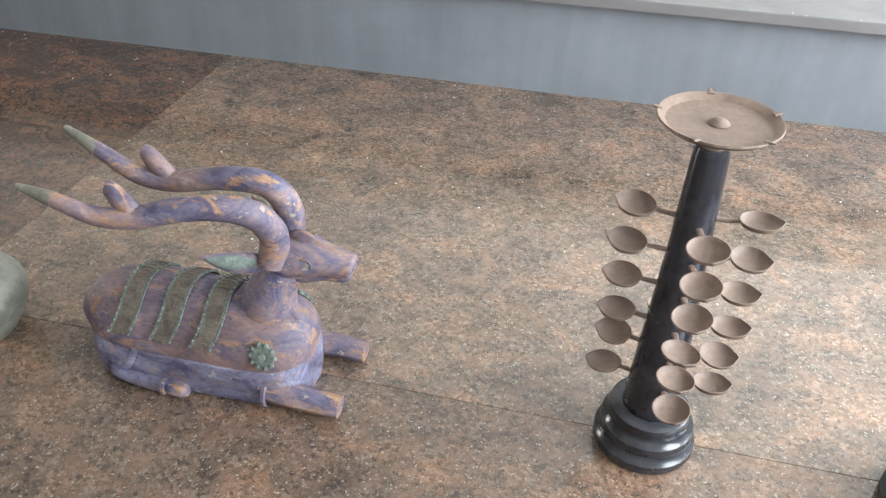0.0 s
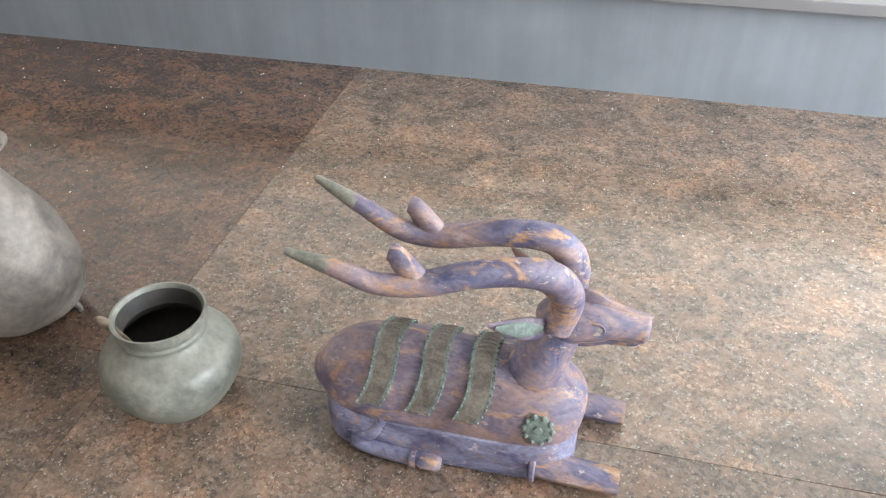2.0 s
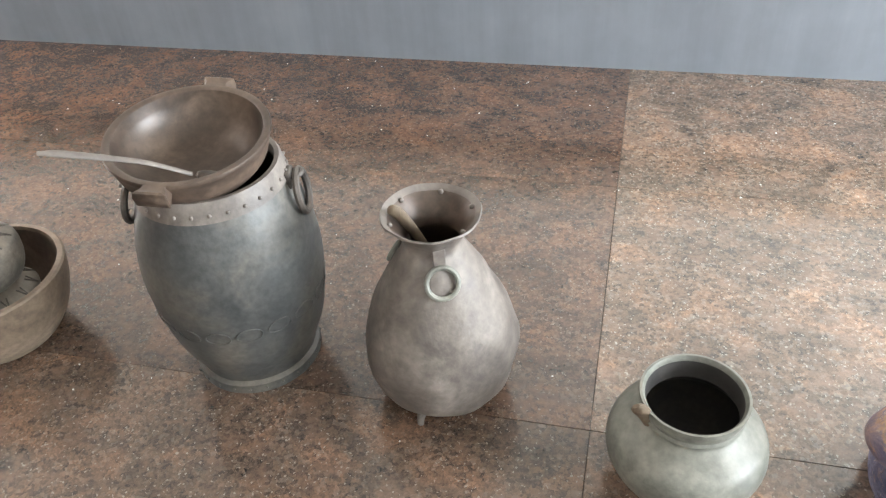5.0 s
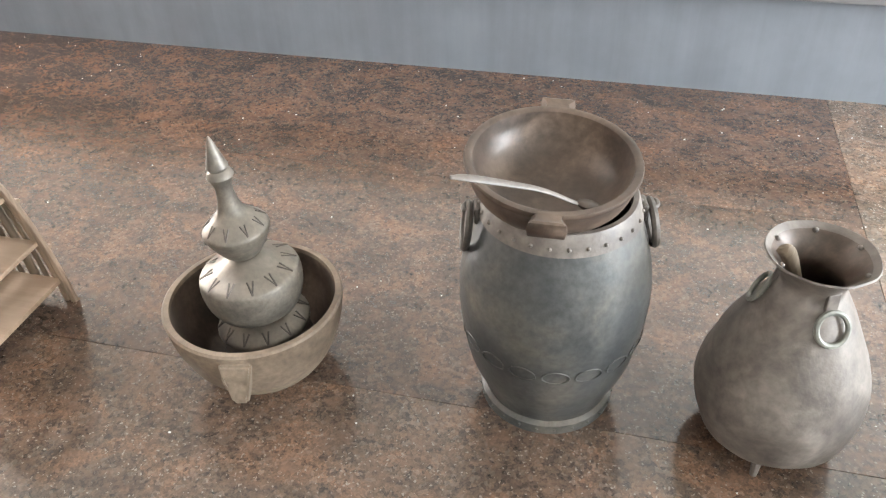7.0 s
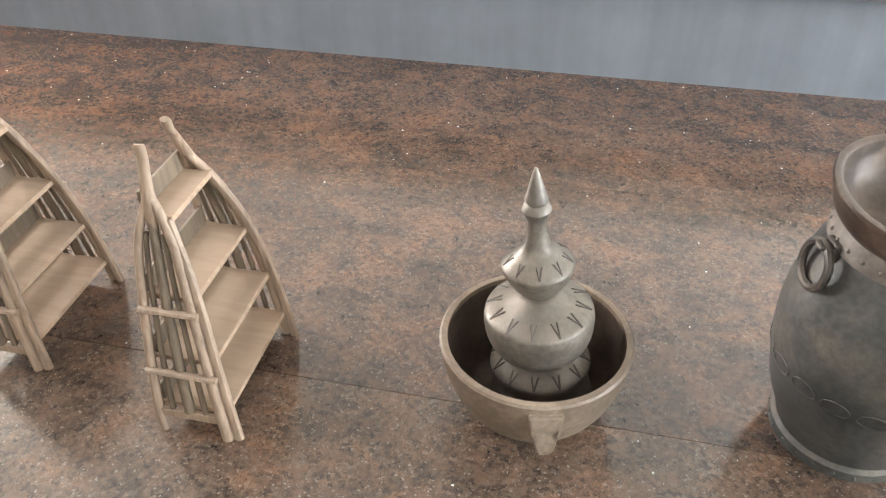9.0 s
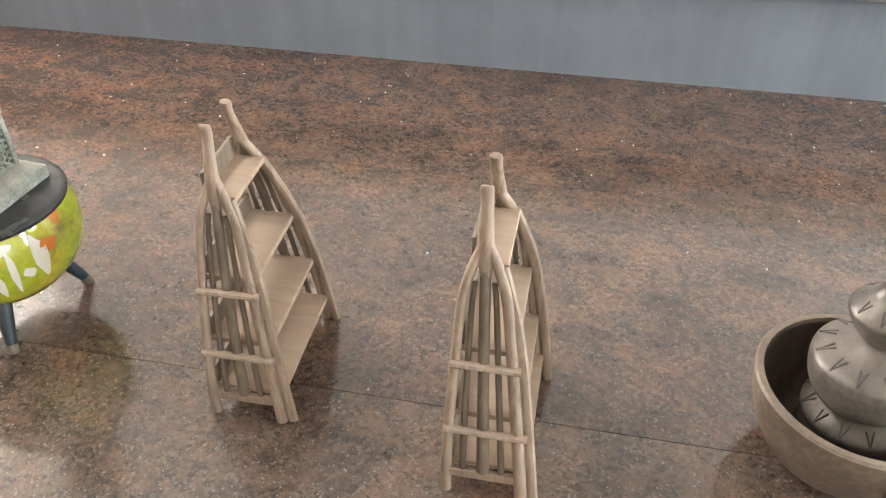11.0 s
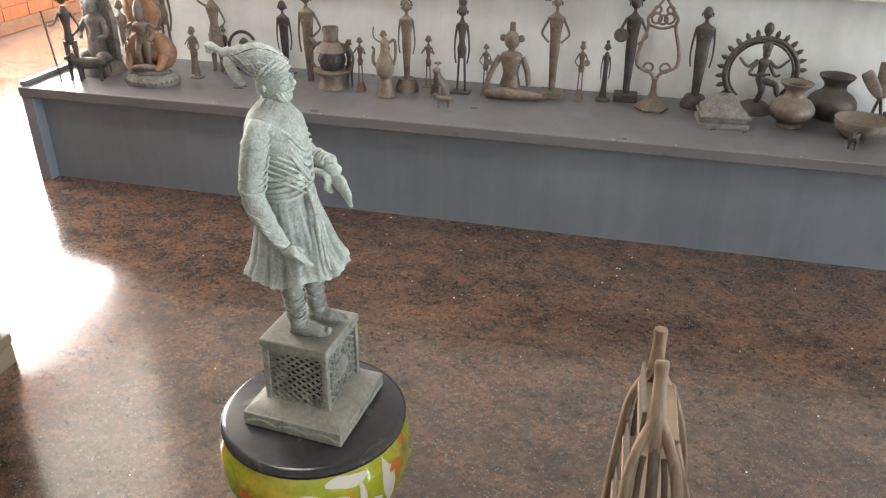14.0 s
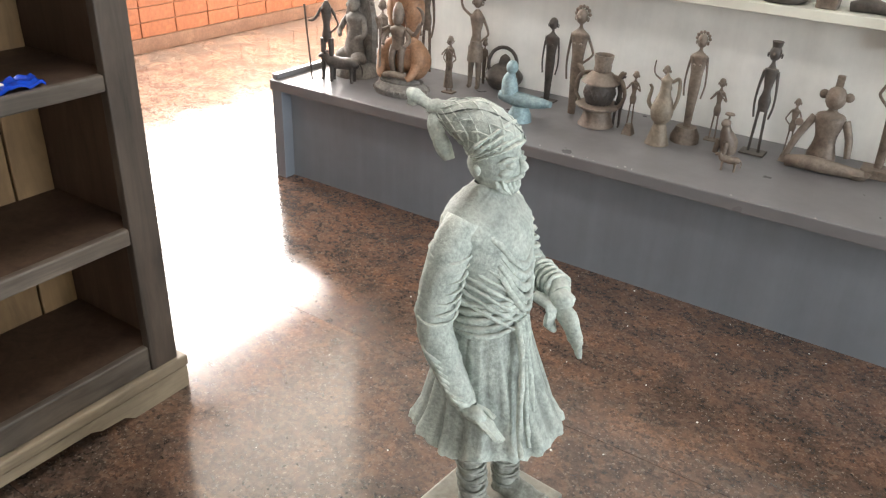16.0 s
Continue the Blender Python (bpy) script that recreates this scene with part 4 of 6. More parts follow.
    for k, x in enumerate((-1.075, -0.965, -0.86)):
        bm = B()
        for side, w, mi in ((0, 0.02, 0), (-1, 0.0035, 1), (1, 0.0035, 1)):
            line = []
            for i in range(25):
                a = radians(-76 + 152 * i / 24)
                xx = x + side * 0.024 + strap_bend(a)
                line.append((xx, C + 0.128 * math.sin(a), 0.135 + 0.128 * math.cos(a)))
            prev = None
            for p in line:
                d = Vector((0, p[1] - C, p[2] - 0.135)).normalized() * 0.003
                q = [bm.verts.new((p[0] - w, p[1], p[2])), bm.verts.new((p[0] - w, p[1] + d.y, p[2] + d.z)), bm.verts.new((p[0] + w, p[1] + d.y, p[2] + d.z)), bm.verts.new((p[0] + w, p[1], p[2]))]
                if prev:
                    for j in range(3):
                        f = bm.faces.new((prev[j], prev[j + 1], q[j + 1], q[j]))
                        f.material_index = mi
                prev = q
        for i in range(22):
            a = radians(-75 + 150 * i / 21)
            for side in (-1, 1):
                xx = x + side * 0.0265 + strap_bend(a)
                n0 = len(bm.faces)
                ball(bm, xx, C + 0.1315 * math.sin(a), 0.135 + 0.1315 * math.cos(a), 0.0036, n=6)
                bm.faces.ensure_lookup_table()
                for f in bm.faces[n0:]:
                    f.material_index = 1
        for i in range(24):
            a = radians(-74 + 148 * i / 23)
            xx = x + strap_bend(a)
            for s in (-1, 1):
                p = [(xx, C + 0.132 * math.sin(a), 0.135 + 0.132 * math.cos(a), 0.0012), (xx + s * 0.017, C + 0.132 * math.sin(a - 0.05), 0.135 + 0.132 * math.cos(a - 0.05), 0.0012)]
                tube(bm, p, 4, 1, 1)
        part("back_strap", bm, [STRAP, VERDIGRIS], t, "embossed grey metal strap with verdigris edges")
    for s in (-1, 1):
        bm = B()
        m = pose(-0.71, C + s * 0.112, 0.168, -s * 72, 0, 0)
        lathe(bm, [(0.03, -0.004), (0.03, 0.004), (0.022, 0.007), (0.01, 0.005), (0.008, 0.01), (0, 0.011)], 20, m=m)
        flower = part("rosette", bm, VERDIGRIS, t, "verdigris flower rosette")
        for k in range(10):
            a = 2 * math.pi * k / 10
            p = m @ Vector((0.03 * math.cos(a), 0.03 * math.sin(a), 0.003))
            bm = B()
            ball(bm, p.x, p.y, p.z, 0.007, n=6)
            part("petal", bm, VERDIGRIS, flower)
    return t


stag()

# ---- the stool, its pedestal and statue ----
SX, SY = -5.5, 1.475


def drum_radius(z):
    p = [(0.118, 0.11), (0.138, 0.15), (0.172, 0.182), (0.215, 0.206), (0.262, 0.217), (0.31, 0.214), (0.35, 0.2), (0.37, 0.19)]
    return float(np.interp(z, [q[0] for q in p], [q[1] for q in p]))


def drum_stool():
    t = thing("drum_stool", "lime green lacquered drum stool with orange flowers and a black lid", "stool", SX, SY)
    bm = B()
    lathe(bm, [(0, 0.116)] + [(drum_radius(z), z) for z in np.linspace(0.118, 0.358, 22)] + [(0, 0.358)], 64)
    part("drum", bm, DRUM, t)
    bm = B()
    lathe(bm, [(0, 0.352), (0.198, 0.352), (0.205, 0.358), (0.206, 0.366), (0.2, 0.374), (0.19, 0.377), (0, 0.377)], 64)
    part("lid", bm, LID, t, "glossy black round lid")
    for a in (-66, 52, 172):
        bm = B()
        tube(bm, [(0.095, 0, 0.15, 0.022), (0.14, 0, 0.075, 0.018), (0.168, 0, 0.02, 0.014)], 14, 1, 3)
        bmesh.ops.transform(bm, matrix=pose(0, 0, 0, 0, 0, a), verts=bm.verts)
        leg = part("leg", bm, weathered("blue_black_leg_paint", (0.012, 0.022, 0.03), (0.02, 0.035, 0.05), (0.05, 0.06, 0.06), (0.3, 0.5)) if a == -66 else bpy.data.materials["blue_black_leg_paint"], t, "dark blue-black tapering leg")
        bm = B()
        tube(bm, [(0.166, 0, 0.024, 0.0155), (0.175, 0, 0.0, 0.0145)], 14, 1, 1)
        for v in bm.verts:
            v.co.z = max(v.co.z, 0.0)
        bmesh.ops.transform(bm, matrix=pose(0, 0, 0, 0, 0, a), verts=bm.verts)
        part("ferrule", bm, FIG_PALE, leg, "brass foot cap")

    def patch(material, name, cells, label):
        bm = B()
        for a0, a1, z0, z1, n in cells:
            prev = None
            for i in range(n + 1):
                s = i / n
                a = radians(a0 + (a1 - a0) * s)
                w = math.sin(math.pi * min(1, max(0.0, s * 0.96 + 0.02))) ** 0.5
                zm = (z0 + z1) / 2 + 0.1 * (z1 - z0) * math.sin(7 * s)
                row = []
                for j in range(6):
                    z = zm + (z1 - z0) / 2 * w * (j / 2.5 - 1)
                    r = drum_radius(z) + 0.0018
                    row.append(bm.verts.new((r * math.cos(a), r * math.sin(a), z)))
                if prev:
                    for j in range(5):
                        bm.faces.new((prev[j], row[j], row[j + 1], prev[j + 1]))
                prev = row
        part(name, bm, material, t, label)
    patch(CREAM, "paint_splash", [(-84, -50, 0.262, 0.318, 16), (-62, -54, 0.235, 0.3, 6), (-54, -49, 0.2, 0.28, 6), (-44, -39.5, 0.205, 0.335, 6), (-63, -37, 0.322, 0.35, 12), (-37, -29, 0.24, 0.27, 6), (-28, -18, 0.225, 0.34, 8)], "cream paint splash with drips")
    orange = mat("orange_flower_paint", (0.62, 0.19, 0.03), 0.25)
    patch(orange, "flower", [(-92, -78, 0.225, 0.275, 8), (-88, -82, 0.205, 0.295, 6)], "orange painted flower")
    patch(orange, "flower", [(-116, -104, 0.26, 0.3, 8)], "orange painted flower")
    patch(orange, "flower", [(-22, -10, 0.285, 0.32, 8)], "orange painted flower")


drum_stool()


def pedestal():
    Z = 0.377
    t = thing("lattice_pedestal", "square green bronze pedestal with pierced lattice sides on the drum stool", "pedestal", -5.501, 1.489, Z, -5.5)
    w, d = 0.116, 0.114
    bm = B()
    box(bm, -w, -d, 0.0, w, d, 0.034, 0.003)
    part("base", bm, PED, t)
    bm = B()
    v0 = [(-w + 0.004, -d + 0.004), (w - 0.004, -d + 0.004), (w - 0.004, d - 0.004), (-w + 0.004, d - 0.004)]
    k = (w - 0.034) / (w - 0.004)
    lo = [bm.verts.new((x, y, 0.034)) for x, y in v0]
    hi = [bm.verts.new((x * k, y * k, 0.056)) for x, y in v0]
    bm.faces.new(hi)
    for i in range(4):
        bm.faces.new((lo[i], lo[(i + 1) % 4], hi[(i + 1) % 4], hi[i]))
    bmesh.ops.bevel(bm, geom=list(bm.edges), offset=0.003, segments=2, affect="EDGES")
    part("moulding", bm, PED, t)
    bm = B()
    for face in range(4):
        m = pose(0, 0, 0, 0, 0, 90 * face)
        e, l = ((d, w) if face % 2 == 0 else (w, d))
        for i in range(3):
            c = (i - 1) * l * 0.62
            pts = [(c + l * 0.3 * (s / 6 - 1), -e - 0.001, 0.012 + 0.01 * math.sin(math.pi * s / 12), 0.0025) for s in range(13)]
            n0 = len(bm.verts)
            tube(bm, pts, 6, 1, 1)
            bm.verts.ensure_lookup_table()
            bmesh.ops.transform(bm, matrix=m, verts=bm.verts[n0:])
    part("scrollwork", bm, PED, t)
    bw, bd = 0.068, 0.071
    # a solid black block paints the shade behind the lattice holes
    bm = B()
    box(bm, -bw + 0.03, -bd + 0.03, 0.054, bw - 0.03, bd - 0.03, 0.186)
    part("core", bm, HOLLOW_SHADE, t, "black block that stands for the shade inside the lattice")
    for sx in (-1, 1):
        for sy in (-1, 1):
            bm = B()
            box(bm, sx * bw - 0.007, sy * bd - 0.007, 0.05, sx * bw + 0.007, sy * bd + 0.007, 0.186, 0.002)
            part("corner_post", bm, PED, t)
    for face in range(4):
        m = pose(0, 0, 0, 0, 0, 90 * face)
        half, e = (bw, bd) if face % 2 == 0 else (bd, bw)
        half -= 0.006
        bm = B()
        z0, z1 = 0.058, 0.182
        box(bm, -half, -e - 0.003, z0 - 0.006, half, -e + 0.003, z0 + 0.003)
        box(bm, -half, -e - 0.003, z1 - 0.003, half, -e + 0.003, z1 + 0.006)
        step, slope = 0.0225, 0.75
        for s in (-1, 1):
            c = -0.3
            while c < 0.3:
                # bar z = z0 + slope * s * (x - c), clipped to the panel
                pts = []
                for x in np.linspace(-half, half, 41):
                    z = z0 + slope * s * (x - c)
                    if z0 <= z <= z1:
                        pts.append((x, z))
                if len(pts) > 2:
                    (xa, za), (xb, zb) = pts[0], pts[-1]
                    tube(bm, [(xa, -e, za, 0.0031), (xb, -e, zb, 0.0031)], 6, 0.9, 1)
                c += step
        if face in (1, 3):
            lathe(bm, [(0.026, -0.004), (0.026, 0.004), (0.018, 0.009), (0, 0.01)], 24, m=pose(0.0, -e, 0.12, 90, 0, 0))
            for k in range(8):
                a = math.pi * k / 4
                ring(bm, 0.013, 0.003, pose(0.04 * math.cos(a), -e - 0.002, 0.12 + 0.042 * math.sin(a), 90, 0, 0), 14, 6)
        bmesh.ops.transform(bm, matrix=m, verts=bm.verts)
        part("lattice_panel", bm, PED, t)
    bm = B()
    box(bm, -0.078, -0.081, 0.19, 0.078, 0.081, 0.21, 0.004)
    box(bm, -0.074, -0.077, 0.182, 0.074, 0.077, 0.19, 0.002)
    part("cap", bm, PED, t)


pedestal()


def roughen(bm, amount, size):
    for v in bm.verts:
        n = v.co * size
        v.co += v.normal * amount * noise.noise(n) if v.normal.length else Vector()


def statue():
    bm = B()
    # feet and bound legs
    for s in (-1, 1):
        y = s * 0.028
        fx = 0.004 + 0.012 * s
        tube(bm, [(fx - 0.024, y, 0.012, 0.011), (fx, y, 0.016, 0.018), (fx + 0.03, y, 0.012, 0.016), (fx + 0.052, y, 0.009, 0.012), (fx + 0.062, y, 0.016, 0.006)], 12, 0.8, 4)
        tube(bm, [(fx - 0.006, y, 0.014, 0.018), (fx - 0.007, y, 0.04, 0.0165), (fx - 0.007, y, 0.1, 0.02), (0, y, 0.19, 0.026)], 14, 1, 4)
        for k in range(9):
            ring(bm, 0.0185 + 0.0003 * k, 0.0026, pose(fx - 0.006, y, 0.03 + 0.0105 * k, 10 * (-1) ** k, 8, 0), 18, 6)
    # pleated skirt with an embroidered hem
    rows, n = [], 128
    for z, rx, ry, rip in ((0.149, 0.09, 0.086, 1.0), (0.153, 0.104, 0.098, 1.0), (0.162, 0.103, 0.097, 1.0), (0.169, 0.098, 0.093, 0.95), (0.19, 0.088, 0.084, 0.85), (0.235, 0.074, 0.073, 0.7), (0.27, 0.065, 0.066, 0.55), (0.3, 0.057, 0.061, 0.4), (0.325, 0.051, 0.057, 0.25), (0.345, 0.048, 0.055, 0.1)):
        row = []
        for i in range(n):
            a = 2 * math.pi * i / n
            w = math.sin(14 * a + 0.6 * math.sin(3 * a))
            f = 1 + rip * (0.034 * w + 0.035 * math.sin(5 * a + 1.0) + 0.02 * math.sin(31 * a))
            row.append(bm.verts.new((rx * f * math.cos(a) - 0.004, ry * f * math.sin(a), z + rip * (0.006 * math.sin(5 * a + 0.7) + 0.002 * w))))
        rows.append(row)
    for a, b in zip(rows, rows[1:]):
        for i in range(n):
            bm.faces.new((a[i], a[(i + 1) % n], b[(i + 1) % n], b[i]))
    bm.faces.new(rows[0][::-1])
    # torso
    rows, n = [], 36
    for z, rx, ry, cx in ((0.33, 0.048, 0.054, 0), (0.36, 0.047, 0.053, 0), (0.4, 0.05, 0.056, 0.002), (0.435, 0.053, 0.066, 0.001), (0.462, 0.05, 0.07, -0.003), (0.48, 0.043, 0.06, -0.006), (0.494, 0.033, 0.042, -0.006), (0.507, 0.026, 0.029, -0.002), (0.52, 0.022, 0.022, 0.004)):
        rows.append([bm.verts.new((cx + rx * math.cos(2 * math.pi * i / n), ry * math.sin(2 * math.pi * i / n), z)) for i in range(n)])
    for a, b in zip(rows, rows[1:]):
        for i in range(n):
            bm.faces.new((a[i], a[(i + 1) % n], b[(i + 1) % n], b[i]))
    # the shawl: folds hang in a V from both shoulders, others run down to the hip
    for k in range(5):
        d = 0.016 * k
        tube(bm, [(-0.012, 0.05 - 0.004 * k, 0.478, 0.004), (0.03, 0.042 - 0.004 * k, 0.462 - d * 0.4, 0.0055), (0.05, 0.016, 0.425 - d, 0.006), (0.053, -0.004, 0.412 - d, 0.006), (0.048, -0.028, 0.428 - d * 0.8, 0.0055), (0.03, -0.046, 0.46 - d * 0.4, 0.005), (-0.01, -0.052, 0.478, 0.004)], 8, 0.8, 4)
    for k in range(7):
        z = 0.43 - 0.013 * k
        tube(bm, [(0.05, 0.012, z - 0.05, 0.003), (0.045, -0.028, z - 0.022, 0.0034), (0.024, -0.0525, z + 0.004, 0.0034), (-0.015, -0.057, z + 0.022, 0.003)], 8, 0.8, 4)
    for k in range(5):
        tube(bm, [(0.049 * math.cos(a), 0.056 * math.sin(a), 0.328 + 0.008 * k + 0.007 * math.sin(a + k * 0.7), 0.0044) for a in np.linspace(0, 2 * math.pi, 25)], 8, 0.9, 1)
    for k in range(4):
        tube(bm, [(0.05, 0.006 - 0.008 * k, 0.335, 0.005), (0.058 + 0.002 * k, 0.004 - 0.012 * k, 0.28, 0.005), (0.074, 0.002 - 0.02 * k, 0.2, 0.004), (0.084, -0.024 * k, 0.168, 0.003)], 6, 0.8, 3)
    # the arm at the side, elbow back and hand at the hip
    tube(bm, [(-0.006, -0.046, 0.474, 0.024), (-0.013, -0.068, 0.446, 0.0248), (-0.027, -0.079, 0.39, 0.0235), (-0.032, -0.081, 0.345, 0.0228), (-0.02, -0.084, 0.3, 0.021), (0.004, -0.088, 0.256, 0.0175), (0.016, -0.089, 0.238, 0.013)], 16, 1, 5)
    for k in range(7):
        ring(bm, 0.0238 - 0.0009 * k, 0.0028, pose(-0.025 + 0.0052 * k, -0.083 - 0.0006 * k, 0.31 - 0.0095 * k, 0, 35, 0), 18, 6)
    for k in range(7):
        ring(bm, 0.0252, 0.0018, pose(-0.013 - 0.0027 * k, -0.068 - 0.002 * k, 0.446 - 0.014 * k, 14 + 4 * (k % 2), 12, 0), 18, 6)
    ball(bm, 0.026, -0.09, 0.228, 0.018, 0.009, 0.013)
    for k in range(4):
        tube(bm, [(0.034, -0.096 + 0.005 * k, 0.226, 0.0042), (0.05, -0.096 + 0.005 * k, 0.215 - 0.002 * k, 0.004), (0.062, -0.095 + 0.005 * k, 0.203 - 0.003 * k, 0.003)], 6, 1, 3)
    tube(bm, [(0.026, -0.083, 0.236, 0.0045), (0.042, -0.08, 0.231, 0.004), (0.05, -0.08, 0.225, 0.003)], 6, 1, 3)
    # the bent arm that holds the sash end
    tube(bm, [(-0.006, 0.046, 0.474, 0.024), (0.0, 0.07, 0.43, 0.023), (0.008, 0.078, 0.385, 0.022), (0.035, 0.075, 0.358, 0.021), (0.066, 0.058, 0.355, 0.018), (0.082, 0.044, 0.352, 0.014)], 14, 1, 5)
    for k in range(5):
        ring(bm, 0.023, 0.0028, pose(0.003 + 0.002 * k, 0.066 + 0.003 * k, 0.44 - 0.014 * k, -14, 0, 0), 18, 6)
        ring(bm, 0.0205 - 0.0006 * k, 0.0028, pose(0.04 + 0.008 * k, 0.072 - 0.0045 * k, 0.358 - 0.0005 * k, 0, 90, -30), 18, 6)
    ball(bm, 0.086, 0.038, 0.35, 0.016, 0.014, 0.014)
    tube(bm, [(0.08, 0.038, 0.345, 0.013), (0.096, 0.038, 0.318, 0.014), (0.108, 0.036, 0.29, 0.0095), (0.113, 0.035, 0.268, 0.003)], 10, 0.55, 4)
    tube(bm, [(0.05, 0.03, 0.352, 0.008), (0.074, 0.03, 0.337, 0.013), (0.07, 0.034, 0.312, 0.011), (0.078, 0.034, 0.3, 0.004)], 10, 0.6, 4)
    # shield on the back
    tube(bm, [(-0.03, 0.004, 0.5, 0.02), (-0.042, 0.004, 0.47, 0.044), (-0.046, 0.004, 0.42, 0.05), (-0.042, 0.004, 0.37, 0.04)], 16, 0.2, 4, (0, 1, 0))
    # head, beard, moustache, brow and nose
    ball(bm, 0.012, 0, 0.55, 0.0365, 0.031, 0.044, n=24)
    tube(bm, [(0.02, 0, 0.535, 0.023), (0.027, 0, 0.521, 0.018), (0.034, 0, 0.511, 0.012), (0.039, 0, 0.504, 0.005)], 16, 1, 4)
    for k in range(9):
        a = radians(-64 + 16 * k)
        tube(bm, [(0.012 + 0.03 * math.cos(a), 0.03 * math.sin(a), 0.532, 0.0025), (0.018 + 0.024 * math.cos(a), 0.023 * math.sin(a), 0.519, 0.0028), (0.028 + 0.013 * math.cos(a), 0.011 * math.sin(a), 0.508, 0.0018)], 6, 1, 3)
    tube(bm, [(0.042, 0, 0.566, 0.004), (0.047, 0, 0.556, 0.0055), (0.0505, 0, 0.547, 0.0065), (0.046, 0, 0.541, 0.005)], 10, 0.9, 3)
    for s in (-1, 1):
        ball(bm, 0.041, s * 0.014, 0.554, 0.0045, 0.008, 0.0045, n=10)
        tube(bm, [(0.045, s * 0.005, 0.563, 0.0035), (0.04, s * 0.018, 0.564, 0.003), (0.03, s * 0.026, 0.559, 0.002)], 6, 1, 3)
        tube(bm, [(0.047, s * 0.001, 0.534, 0.004), (0.043, s * 0.012, 0.532, 0.0036), (0.035, s * 0.021, 0.53, 0.002)], 6, 1, 3)
        ball(bm, 0.002, s * 0.032, 0.545, 0.006, 0.0033, 0.0085, n=10)
        ball(bm, 0.034, s * 0.018, 0.543, 0.011, 0.009, 0.009, n=10)
    # netted cap leaning back to a knotted tuft
    cap = [(0.016, 0, 0.568, 0.0365), (0.008, 0, 0.582, 0.0385), (-0.006, 0, 0.598, 0.036), (-0.024, 0, 0.606, 0.0345), (-0.046, 0, 0.611, 0.026), (-0.066, 0, 0.616, 0.0155), (-0.084, 0, 0.62, 0.011)]
    tube(bm, cap, 24, 0.88, 5)
    line = smoothline(cap[:6], 5)
    for turn in (1, -1):
        for k in range(12):
            pts = []
            for i, q in enumerate(line):
                d = Vector((line[min(i + 1, len(line) - 1)] - line[max(i - 1, 0)])[:3]).normalized()
                u = Vector((0, 1, 0))
                w = d.cross(u)
                a = 2 * math.pi * k / 12 + turn * 0.085 * i
                p = Vector(q[:3]) + (u * 0.88 * math.cos(a) + w * math.sin(a)) * q[3] * 1.01
                pts.append((*p, 0.0011))
            tube(bm, pts, 5, 1, 1)
    for k in range(4):
        q = line[k * 2]
        ring(bm, q[3] * 0.95, 0.0026, pose(q[0], 0, q[2], 0, -26 - 6 * k, 0), 28, 6)
    tube(bm, [(-0.08, 0, 0.619, 0.0095), (-0.095, 0, 0.627, 0.011), (-0.11, 0.001, 0.636, 0.0125), (-0.118, 0.002, 0.637, 0.006)], 12, 0.7, 4)
    for p in ((-0.108, -0.006, 0.626), (-0.114, 0.006, 0.629)):
        ball(bm, *p, 0.008, 0.006, 0.007, n=10)
    tube(bm, [(-0.07, -0.004, 0.616, 0.0095), (-0.07, -0.012, 0.598, 0.0115), (-0.056, -0.016, 0.565, 0.011), (-0.048, -0.016, 0.548, 0.008)], 10, 0.6, 4)
    for v in bm.verts:
        if v.co.z > 0.497:
            v.co.x, v.co.y, v.co.z = v.co.x * 0.93, v.co.y * 0.95, 0.497 + (v.co.z - 0.497) * 0.83
    for v in bm.verts:
        if v.co.z > 0.2:
            v.co.z = 0.2 + (v.co.z - 0.2) * 0.965
    bm.normal_update()
    roughen(bm, 0.0026, 80)
    roughen(bm, 0.0014, 230)
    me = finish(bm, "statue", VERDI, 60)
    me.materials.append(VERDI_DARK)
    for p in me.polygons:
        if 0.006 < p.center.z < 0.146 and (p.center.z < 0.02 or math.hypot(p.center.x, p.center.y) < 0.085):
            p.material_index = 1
    ob = new("statue", me)
    ob.matrix_basis = pose(-5.496, 1.484, 0.587, 0, 0, 0) @ pose(0, 0, 0, 0, -4.8, 2)
    tagged(ob, "pale verdigris bronze statue in a pleated tunic and netted cap", "statue")


statue()

# ---- the wooden shelf unit ----


